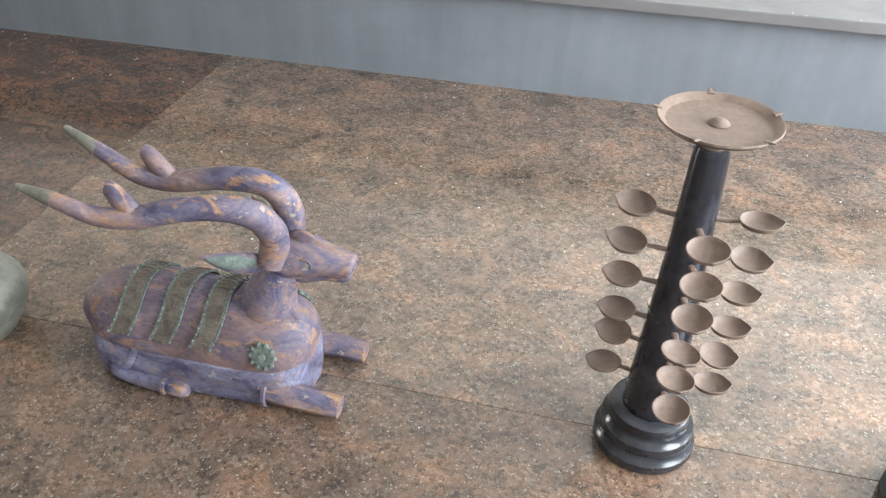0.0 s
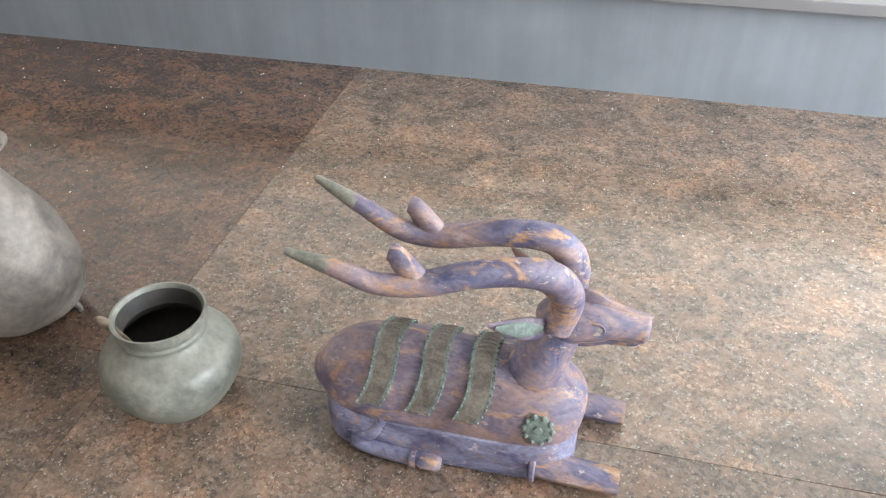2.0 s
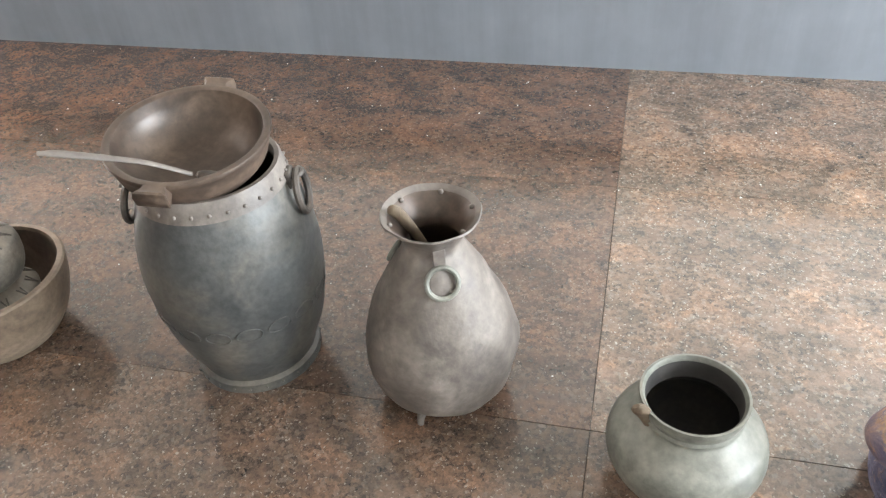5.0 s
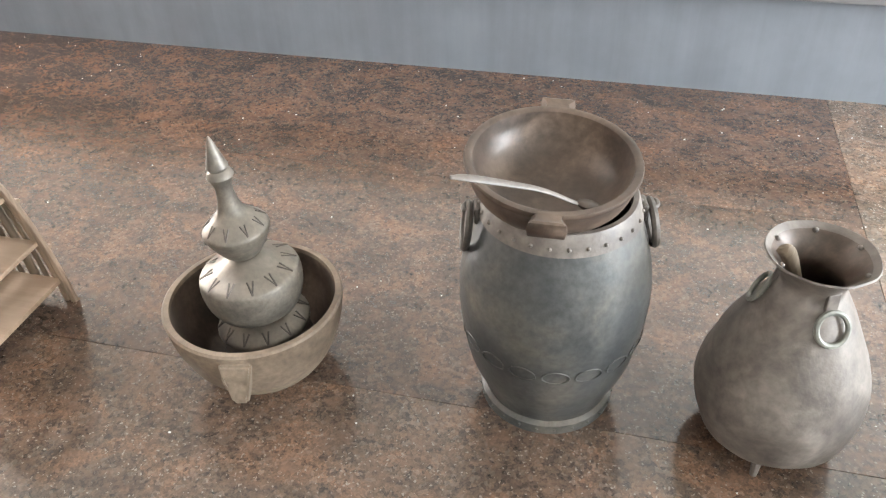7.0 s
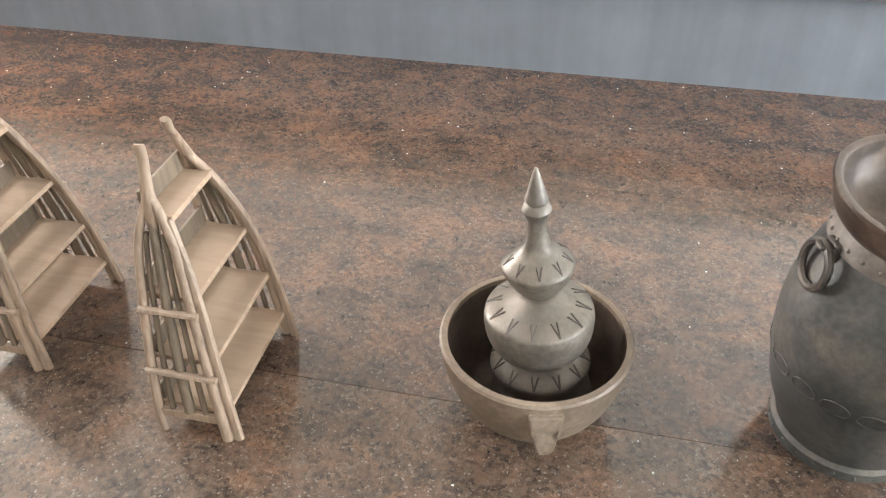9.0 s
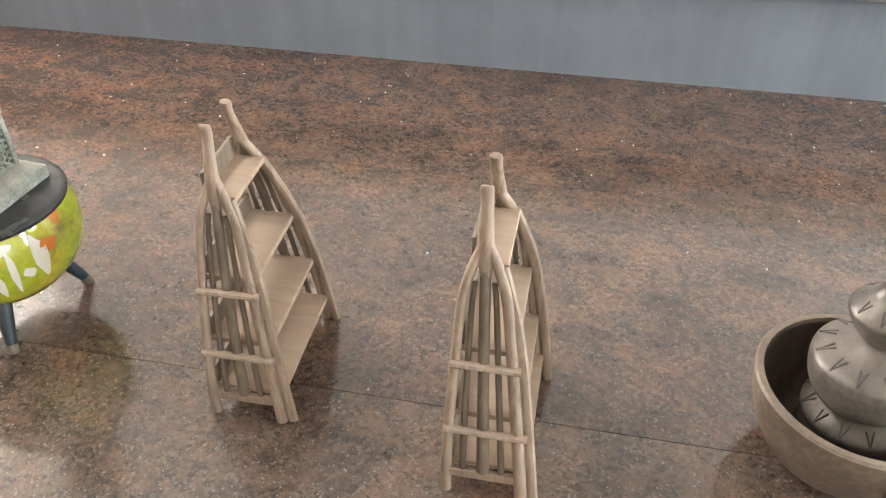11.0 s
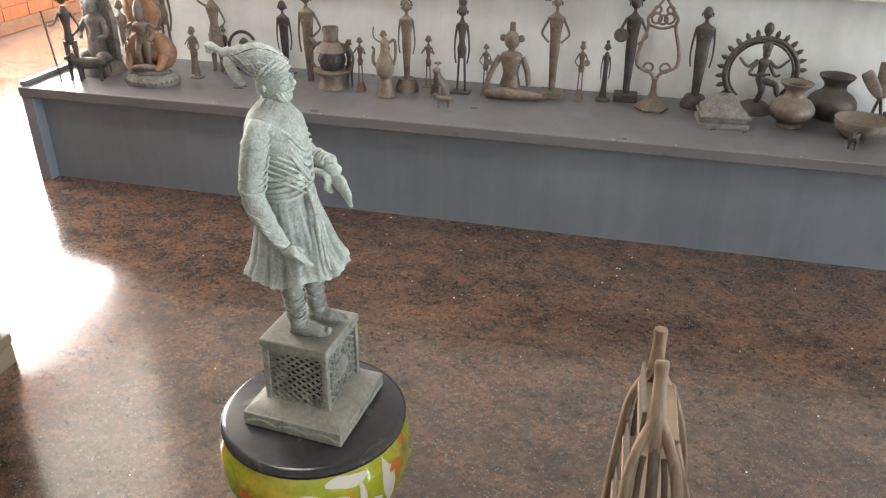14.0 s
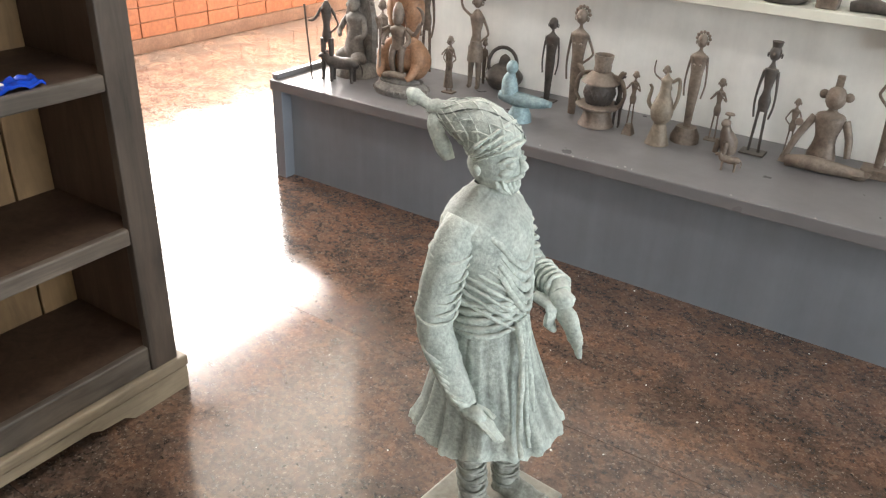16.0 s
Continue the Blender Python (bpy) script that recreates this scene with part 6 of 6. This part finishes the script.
def seated_idol():
    bm = B()
    lathe(bm, [(0, 0), (0.12, 0), (0.125, 0.012), (0.118, 0.03), (0.105, 0.04), (0.1, 0.05), (0, 0.052)], 36)
    for k in range(30):
        a = 2 * math.pi * k / 30
        ball(bm, 0.123 * math.cos(a), 0.123 * math.sin(a), 0.02, 0.008, n=6)
    tube(bm, [(-0.09, -0.01, 0.055, 0.012), (-0.06, -0.05, 0.062, 0.022), (0, -0.07, 0.06, 0.02), (0.06, -0.05, 0.062, 0.022), (0.09, -0.01, 0.058, 0.012)], 10, 0.8, 4)
    bmesh.ops.transform(bm, matrix=Matrix.Diagonal((1, 0.75, 1, 1)), verts=bm.verts)
    place(bm, "lotus_plinth", FIG_GREY, -7.065, 3.4, "oval grey-brown lotus plinth with a beaded rim", "plinth", 5)
    bm = B()
    for s in (-1, 1):
        tube(bm, [(s * 0.03, 0.03, 0.0, 0.03), (s * 0.07, 0.02, 0.03, 0.045), (s * 0.085, 0.015, 0.075, 0.05), (s * 0.06, 0.02, 0.125, 0.036), (s * 0.03, 0.025, 0.15, 0.02)], 14, 0.8, 4)
        tube(bm, [(s * 0.085, -0.02, 0.06, 0.022), (s * 0.075, -0.05, 0.02, 0.018), (s * 0.06, -0.065, 0.006, 0.012)], 10, 0.9, 4)
    tube(bm, [(-0.06, 0.03, 0.05, 0.045), (0, 0.025, 0.06, 0.055), (0.06, 0.03, 0.05, 0.045)], 14, 0.9, 4)
    orange = len(bm.faces)
    tube(bm, [(-0.07, -0.05, 0.004, 0.012), (-0.02, -0.06, 0.016, 0.018), (0.04, -0.055, 0.014, 0.016), (0.085, -0.045, 0.005, 0.008)], 10, 0.8, 4)
    for s in (-1, 1):
        tube(bm, [(s * 0.018, -0.035, 0.02, 0.012), (s * 0.022, -0.045, 0.08, 0.014), (s * 0.016, -0.03, 0.13, 0.02)], 10, 0.9, 4)
        tube(bm, [(s * 0.034, -0.03, 0.2, 0.011), (s * 0.06, -0.045, 0.165, 0.01), (s * 0.05, -0.07, 0.14, 0.008)], 8, 1, 4)
        tube(bm, [(s * 0.04, -0.03, 0.205, 0.01), (s * 0.08, -0.035, 0.19, 0.009), (s * 0.105, -0.035, 0.235, 0.007)], 8, 1, 4)
    tube(bm, [(0.1, -0.035, 0.22, 0.006), (0.118, -0.035, 0.25, 0.006), (0.112, -0.035, 0.285, 0.007), (0.09, -0.035, 0.3, 0.004)], 8, 1, 4)
    tube(bm, [(0, -0.03, 0.12, 0.03), (0, -0.032, 0.16, 0.026), (0, -0.03, 0.2, 0.037), (0, -0.028, 0.218, 0.014)], 14, 0.75, 4)
    ball(bm, 0, -0.034, 0.243, 0.023, 0.024, 0.028)
    lathe(bm, [(0.026, 0.255), (0.022, 0.28), (0.012, 0.305), (0, 0.312)], 14, 0, -0.03)
    tube(bm, [(-0.075, -0.055, 0.0, 0.005), (-0.075, -0.05, 0.2, 0.005), (-0.075, -0.05, 0.22, 0.011), (-0.075, -0.05, 0.24, 0.003)], 8, 1, 2)
    bm.faces.ensure_lookup_table()
    for k, f in enumerate(bm.faces):
        f.material_index = 0 if k < orange else 1
    place(bm, "seated_idol", [FIG_ORANGE, FIG_BROWN], -7.065, 3.4, "brown four-armed idol before a crouching orange beast", "idol", 5, z=PZ + 0.052)


seated_idol()


def vessel(x, y, prof, material, label, category="vessel", extra=None, rz=0, name="vessel"):
    bm = B()
    lathe(bm, [tuple(p) for p in smoothline(prof, 4)], 32)
    if extra:
        extra(bm)
    return place(bm, name, material, x, y, label, category, rz)


def urn():
    t = thing("urn", "brown bronze urn with a dark woven belly and looped handles", "urn", -6.228, 3.555, PZ, 0, "figures on the plinth")

    def turned(name, prof, material, label=""):
        bm = B()
        lathe(bm, [tuple(p) for p in smoothline(prof, 3)], 32)
        part(name, bm, material, t, label)
    turned("foot", [(0.0, 0.0), (0.066, 0.0), (0.066, 0.012), (0.056, 0.04), (0.05, 0.066), (0.0, 0.066)], FIG_BROWN)
    turned("lower_plate", [(0.0, 0.062), (0.06, 0.064), (0.086, 0.078), (0.084, 0.086), (0.05, 0.088), (0.0, 0.088)], FIG_BROWN)
    turned("belly", [(0.0, 0.086), (0.044, 0.088), (0.058, 0.115), (0.058, 0.145), (0.046, 0.17), (0.0, 0.172)], FIG_DARK, "dark openwork belly")
    turned("shoulder", [(0.0, 0.168), (0.068, 0.17), (0.07, 0.178), (0.05, 0.2), (0.03, 0.214), (0.0, 0.214)], FIG_BROWN)
    turned("neck", [(0.0, 0.21), (0.031, 0.212), (0.033, 0.24), (0.038, 0.272), (0.034, 0.274), (0.028, 0.25), (0.0, 0.235)], FIG_BROWN)
    for k in range(18):
        for s in (-1, 1):
            bm = B()
            ring_at = [(0.5 * math.pi / 9 * k + s * d, z, q) for d, z, q in ((0.0, 0.09, 0.047), (0.3, 0.13, 0.061), (0.6, 0.17, 0.047))]
            tube(bm, [(q * math.cos(2 * w), q * math.sin(2 * w), z, 0.0028) for w, z, q in ring_at], 5, 1, 3)
            part("strand", bm, FIG_DARK, t)
    for s in (-1, 1):
        bm = B()
        tube(bm, [(s * 0.04, 0, 0.205, 0.007), (s * 0.08, 0, 0.19, 0.009), (s * 0.1, 0, 0.15, 0.008), (s * 0.098, 0, 0.115, 0.007), (s * 0.078, 0, 0.084, 0.007)], 8, 1, 4)
        part("handle", bm, FIG_BROWN, t)
        bm = B()
        tube(bm, [(s * 0.07, -0.01, 0.19, 0.006), (s * 0.082, -0.012, 0.215, 0.009), (s * 0.1, -0.016, 0.226, 0.005)], 8, 1, 3)
        part("bird", bm, FIG_BROWN, t)


urn()


def jug_bits(bm):
    tube(bm, [(0.02, 0, 0.235, 0.006), (0.045, 0, 0.25, 0.007), (0.05, 0, 0.19, 0.007), (0.04, 0, 0.14, 0.006)], 8, 1, 4)
    tube(bm, [(-0.03, 0, 0.12, 0.008), (-0.055, 0, 0.15, 0.008), (-0.05, 0, 0.2, 0.006), (-0.06, 0, 0.215, 0.005)], 8, 1, 4)


vessel(-5.957, 3.5, [(0.0, 0.0), (0.042, 0.0), (0.04, 0.012), (0.026, 0.065), (0.022, 0.08), (0.036, 0.098), (0.041, 0.13), (0.032, 0.165), (0.022, 0.19), (0.019, 0.225), (0.021, 0.242), (0.01, 0.252), (0.0, 0.272)], FIG_PALE, "slender pale brass ewer with a curved handle", "jug", jug_bits, name="ewer")


def ringpot_bits(bm):
    ring(bm, 0.07, 0.008, pose(0, -0.02, 0.11, 80, 0, 0))


vessel(-6.76, 3.76, [(0.0, 0.0), (0.05, 0.0), (0.08, 0.035), (0.082, 0.06), (0.05, 0.095), (0.03, 0.105), (0.02, 0.135), (0.0, 0.15)], FIG_DARK, "dark lidded pot with a large ring handle", "pot", ringpot_bits, name="lidded_pot")
vessel(-4.238, 3.54, [(0.0, 0.0), (0.05, 0.0), (0.05, 0.018), (0.08, 0.045), (0.088, 0.075), (0.07, 0.105), (0.042, 0.125), (0.04, 0.15), (0.062, 0.175), (0.062, 0.182), (0.034, 0.17), (0.034, 0.13), (0.0, 0.1)], FIG_BROWN, "round brown bronze pot with a flared neck", "pot", name="small_pot")
vessel(-4.06, 3.69, [(0.0, 0.0), (0.05, 0.0), (0.09, 0.03), (0.1, 0.06), (0.085, 0.095), (0.05, 0.12), (0.045, 0.145), (0.068, 0.175), (0.068, 0.182), (0.038, 0.165), (0.036, 0.13), (0.0, 0.1)], FIG_DARK, "round dark bronze pot with a wide flared lip", "pot", name="small_pot")
vessel(-3.985, 3.46, [(0.0, 0.0), (0.05, 0.0), (0.095, 0.035), (0.105, 0.07), (0.1, 0.075), (0.07, 0.055), (0.0, 0.04)], FIG_BROWN, "shallow round brown bowl", "bowl", name="small_bowl")


def sitting():
    bm = B()
    tube(bm, [(0, 0, 0.0, 0.05), (0, 0, 0.05, 0.048), (0, 0, 0.11, 0.035), (0, 0, 0.185, 0.05), (0, 0, 0.205, 0.018), (0, 0, 0.225, 0.016)], 16, 0.75, 4)
    ball(bm, 0, -0.005, 0.253, 0.034, 0.034, 0.042)
    for s in (-1, 1):
        ball(bm, s * 0.04, 0, 0.26, 0.016)
    box(bm, -0.012, -0.01, 0.29, 0.012, 0.01, 0.33, 0.003)
    tube(bm, [(-0.05, 0, 0.18, 0.014), (-0.085, -0.02, 0.11, 0.013), (-0.11, -0.04, 0.03, 0.011)], 8, 1, 4)
    tube(bm, [(0.05, 0, 0.18, 0.014), (0.075, -0.01, 0.12, 0.013), (0.085, -0.02, 0.06, 0.011)], 8, 1, 4)
    tube(bm, [(-0.1, -0.05, 0.02, 0.02), (-0.03, -0.06, 0.03, 0.026), (0.06, -0.05, 0.025, 0.024), (0.15, -0.04, 0.02, 0.015)], 10, 1, 4)
    lathe(bm, [(0, 0), (0.03, 0), (0.045, 0.02), (0.03, 0.022), (0, 0.01)], 14, 0.13, -0.02)
    place(bm, "seated_figure", FIG_BROWN, -5.415, 3.64, "brown seated figure with crossed legs and a topknot", "figurine")


sitting()


def blue_boat():
    bm = B()
    lathe(bm, [(0, 0), (0.05, 0), (0.045, 0.03), (0.03, 0.06), (0, 0.06)], 16)
    tube(bm, [(-0.09, 0, 0.09, 0.025), (-0.03, 0, 0.085, 0.035), (0.06, 0, 0.085, 0.03), (0.13, 0, 0.09, 0.015)], 12, 0.8, 4)
    tube(bm, [(-0.05, 0, 0.1, 0.035), (-0.055, 0, 0.15, 0.03), (-0.05, 0, 0.185, 0.015)], 12, 0.9, 4)
    ball(bm, -0.045, -0.005, 0.205, 0.024, 0.022, 0.028)
    place(bm, "boat_figure", FIG_BLUE, -6.487, 3.4, "pale blue-green metal figure seated in a small boat", "figurine")


blue_boat()


def harp_stand():
    bm = B()
    lathe(bm, [(0, 0), (0.07, 0), (0.075, 0.01), (0.06, 0.025), (0.03, 0.045), (0.014, 0.075), (0.011, 0.12), (0.016, 0.135), (0, 0.14)], 6)
    for s in (-1, 1):
        tube(bm, [(0, 0, 0.13, 0.007), (s * 0.03, 0, 0.165, 0.007), (s * 0.065, 0, 0.175, 0.007), (s * 0.085, 0, 0.2, 0.008), (s * 0.08, 0, 0.26, 0.0075), (s * 0.055, 0, 0.35, 0.007), (s * 0.06, 0, 0.385, 0.007), (s * 0.03, 0, 0.43, 0.006), (0, 0, 0.47, 0.004)], 8, 0.8, 5)
        for z, q in ((0.18, 0.02), (0.385, 0.02), (0.42, 0.014)):
            ring(bm, q, 0.005, pose(s * (0.035 if z < 0.3 else 0.026), 0, z, 90, 0, 0), 16, 6)
    ring(bm, 0.018, 0.005, pose(0, 0, 0.38, 90, 0, 0), 16, 6)
    tube(bm, [(-0.06, 0, 0.36, 0.006), (0, 0, 0.345, 0.006), (0.06, 0, 0.36, 0.006)], 8, 1, 4)
    place(bm, "harp_stand", FIG_BROWN, -4.79, 3.62, "harp-shaped openwork brass stand on a domed foot", "stand", 6)


harp_stand()


def arch_dancer():
    bm = B()
    box(bm, -0.1, -0.075, 0, 0.1, 0.075, 0.022, 0.003)
    box(bm, -0.086, -0.062, 0.022, 0.086, 0.062, 0.04, 0.002)
    box(bm, -0.1, -0.075, 0.04, 0.1, 0.075, 0.052, 0.003)
    lathe(bm, [(0, 0.052), (0.125, 0.052), (0.12, 0.062), (0.09, 0.085), (0.07, 0.1), (0.058, 0.104), (0.056, 0.118), (0.04, 0.122), (0.02, 0.116), (0, 0.116)], 4, 0, 0, pose(0, 0, 0, 0, 0, 45) @ Matrix.Diagonal((0.98, 0.98, 1, 1)))
    place(bm, "stone_plinth", FIG_GREY, -4.505, 3.5, "pale grey stepped square stone plinth", "plinth", 4)
    bm = B()
    lathe(bm, [(0, 0), (0.07, 0), (0.065, 0.03), (0.04, 0.045), (0, 0.045)], 20)
    pts = [(0.145 * math.cos(a), 0, 0.17 + 0.145 * math.sin(a), 0.011) for a in np.linspace(-0.9, math.pi + 0.9, 40)]
    tube(bm, pts, 10, 1.2, 1)
    pts = [(0.128 * math.cos(a), 0, 0.17 + 0.128 * math.sin(a), 0.005) for a in np.linspace(-0.9, math.pi + 0.9, 40)]
    tube(bm, pts, 8, 1.2, 1)
    for a in np.linspace(-0.6, math.pi + 0.6, 19):
        tube(bm, [(0.155 * math.cos(a), 0, 0.17 + 0.155 * math.sin(a), 0.009), (0.17 * math.cos(a), 0, 0.17 + 0.17 * math.sin(a), 0.01), (0.184 * math.cos(a), 0, 0.17 + 0.184 * math.sin(a), 0.002)], 7, 1, 2)
    tube(bm, [(0, -0.01, 0.045, 0.012), (0.012, -0.02, 0.1, 0.014), (0, -0.01, 0.15, 0.02), (0, -0.01, 0.185, 0.016), (0.004, -0.01, 0.22, 0.024), (0.005, -0.01, 0.238, 0.008)], 10, 0.9, 4)
    tube(bm, [(0.01, -0.015, 0.14, 0.016), (0.06, -0.03, 0.13, 0.013), (0.075, -0.03, 0.09, 0.01), (0.1, -0.035, 0.07, 0.006)], 8, 1, 4)
    ball(bm, 0.006, -0.015, 0.256, 0.017, 0.017, 0.021)
    lathe(bm, [(0.018, 0.265), (0.022, 0.285), (0.01, 0.305), (0, 0.308)], 12, 0.006, -0.012)
    for s in (-1, 1):
        tube(bm, [(s * 0.022, -0.01, 0.225, 0.008), (s * 0.06, -0.02, 0.2, 0.007), (s * 0.1, -0.02, 0.235, 0.005)], 7, 1, 4)
        tube(bm, [(s * 0.022, -0.01, 0.22, 0.008), (s * 0.05, -0.03, 0.17, 0.007), (s * 0.02 + 0.05, -0.04, 0.175, 0.005)], 7, 1, 4)
    ball(bm, 0, 0, 0.352, 0.02, 0.016, 0.028)
    place(bm, "arch_dancer", FIG_DARK, -4.36, 3.7, "dark bronze dancer inside a flaming ring arch", "idol", 4)


arch_dancer()


def paddles():
    t = thing("paddle_fan", "three flat brown paddles fanned out on thin legs", "ornament", -3.9, 3.62, PZ, 0, "figures on the plinth")
    for a in (-36, 0, 36):
        bm = B()
        tube(bm, [(0, 0, 0.12, 0.008), (0, 0, 0.15, 0.02), (0, 0, 0.2, 0.025 if a else 0.03), (0, 0, 0.245 if a else 0.262, 0.022 if a else 0.032), (0, 0, 0.25 if a else 0.266, 0.008 if a else 0.028)], 12, 0.22, 3, (1, 0, 0))
        bmesh.ops.transform(bm, matrix=Matrix.Translation((0, 0.004 * a / 32, 0.12)) @ pose(0, 0, 0, 0, a, 0) @ Matrix.Translation((0, 0, -0.12)), verts=bm.verts)
        part("paddle", bm, FIG_BROWN, t)
    for s in (-1, 1):
        bm = B()
        tube(bm, [(s * 0.03, -0.01, 0, 0.006), (0, 0, 0.13, 0.007)], 7, 1, 2)
        part("leg", bm, FIG_DARK, t)


paddles()

# ---- on the wall shelf ----
vessel(-5.9, 3.83, [(0.0, 0.0), (0.07, 0.0), (0.085, 0.03), (0.07, 0.08), (0.03, 0.12), (0.0, 0.13)], FIG_DARK, "dark round metal pot on the wall shelf", "pot", name="shelf_pot").location = (-5.68, 3.755, 0.98)
bm = B()
box(bm, -0.035, -0.035, 0, 0.035, 0.035, 0.1, 0.006)
lathe(bm, [(0.02, 0.1), (0.025, 0.14), (0, 0.16)], 12)
place(bm, "wooden_block", FIG_BROWN, 0, 0, "brown wooden block figure on the wall shelf", "ornament").matrix_basis = pose(-5.53, 3.74, 0.98)
bm = B()
tube(bm, [(-0.06, 0, 0.02, 0.02), (0, 0, 0.03, 0.03), (0.07, 0, 0.02, 0.02)], 12, 0.8, 4)
ob = place(bm, "dark_ornament", FIG_DARK, 0, 0, "low dark metal ornament on the wall shelf", "ornament")
ob.matrix_basis = pose(-5.4, 3.74, 0.98)

# ---- floor slabs ----
SLABX, SLABY = 6.2, 1.015
bm = B()
box(bm, 0.0008, 0.0008, -0.03, SLABX - 0.0008, SLABY - 0.0008, 0.0, 0.0008)
slab_mesh = finish(bm, "tile", GRANITE, 30)
rnd = random.Random(11)
for i in range(-2, 2):
    for j in range(-5, 7):
        x, y = -1.8 + i * SLABX, 1.356 + j * SLABY
        if y > FAR or y + SLABY < SOUTH or x > EAST:
            continue
        ob = new("tile", slab_mesh)
        ob.location = (x, y, 0)
        ob.parent = floor
        s = rnd.uniform(0.86, 1.1)
        tone = (s, s * rnd.uniform(0.96, 1.02), s * rnd.uniform(0.93, 1.03))
        if i == -1 and j in (0, 1):
            tone = (0.56, 0.52, 0.5)
        elif j < 0:
            tone = (0.66, 0.65, 0.63) if i < 0 else (0.82, 0.82, 0.8)
        elif i == -2:
            tone = (0.86, 0.84, 0.83)
        elif i == 0 and j in (0, 1):
            tone = (0.93, 0.96, 0.94)
        ob.color = (*tone, 1)

# ---- terracotta cladding on the west wall ----
TW, TH = 0.3, 0.105
bm = B()
box(bm, 0, 0.004, 0.003, 0.016, TW - 0.004, TH - 0.004, 0.002)
for k in (1, 2):
    box(bm, 0.016, 0.006, TH * k / 3 - 0.0015, 0.0165, TW - 0.006, TH * k / 3 + 0.0015)
tile_mesh = finish(bm, "tile", TERRACOTTA, 30)
for i in range(16):
    for j in range(9):
        if -0.02 < 2.7 + (i + 1) * TW - 3.0 and 2.7 + i * TW < 6.92 and 0.1 + (j + 1) * TH > 0.62:
            continue
        ob = new("tile", tile_mesh)
        ob.location = (WEST, 2.7 + i * TW, 0.1 + j * TH)
        ob.parent = wall_west
rest_v, rest_f = [], []
for i in range(-19, 16):
    for j in range(30):
        y0, z0 = 2.7 + i * TW, 0.1 + j * TH
        if i >= 0 and j < 9:
            continue
        if y0 + TW > 2.98 and y0 < 6.92 and z0 + TH > 0.62 and z0 < 2.7 or z0 + TH > TOP:
            continue
        n = len(rest_v)
        for x in (WEST + 0.001, WEST + 0.016):
            rest_v += [(x, y0 + 0.004, z0 + 0.003), (x, y0 + TW - 0.004, z0 + 0.003), (x, y0 + TW - 0.004, z0 + TH - 0.004), (x, y0 + 0.004, z0 + TH - 0.004)]
        rest_f += [(n + 4, n + 5, n + 6, n + 7)] + [(n + a, n + b, n + b + 4, n + a + 4) for a, b in ((0, 1), (1, 2), (2, 3), (3, 0))]
me = bpy.data.meshes.new("cladding")
me.from_pydata(rest_v, [], rest_f)
me.materials.append(TERRACOTTA)
ob = tagged(new("cladding", me), "orange terracotta tiles", kind="stuff")
ob.parent = wall_west

# ---- flakes of dry paint and grit ----
rnd = random.Random(21)
fv, ff = [], []
for k in range(260):
    if k < 60:
        x, y, z = rnd.uniform(-7.4, 1.5), rnd.uniform(3.172, 3.2), 0.4602
    else:
        x, y, z = rnd.uniform(-6.5, 1.2), min(3.2, rnd.triangular(0.9, 3.3, 3.2)), 0.0002
    r, h = rnd.uniform(0.0015, 0.004), rnd.uniform(0.001, 0.0025)
    n, w = len(fv), rnd.uniform(0, 6.28)
    ring_pts = [(x + r * rnd.uniform(0.6, 1.2) * math.cos(w + q * 1.257), y + r * rnd.uniform(0.6, 1.2) * math.sin(w + q * 1.257)) for q in range(5)]
    fv += [(a, b, z) for a, b in ring_pts] + [(a, b, z + h) for a, b in ring_pts]
    ff += [tuple(range(n + 5, n + 10))] + [(n + q, n + (q + 1) % 5, n + 5 + (q + 1) % 5, n + 5 + q) for q in range(5)]
me = bpy.data.meshes.new("grit")
me.from_pydata(fv, [], ff)
me.materials.append(weathered("pale_grit", (0.4, 0.38, 0.34), (0.6, 0.58, 0.54), (0.75, 0.73, 0.68), (0.7, 0.9)))
tagged(new("grit", me), "pale grit and paint flakes on the floor", "grit", kind="stuff")
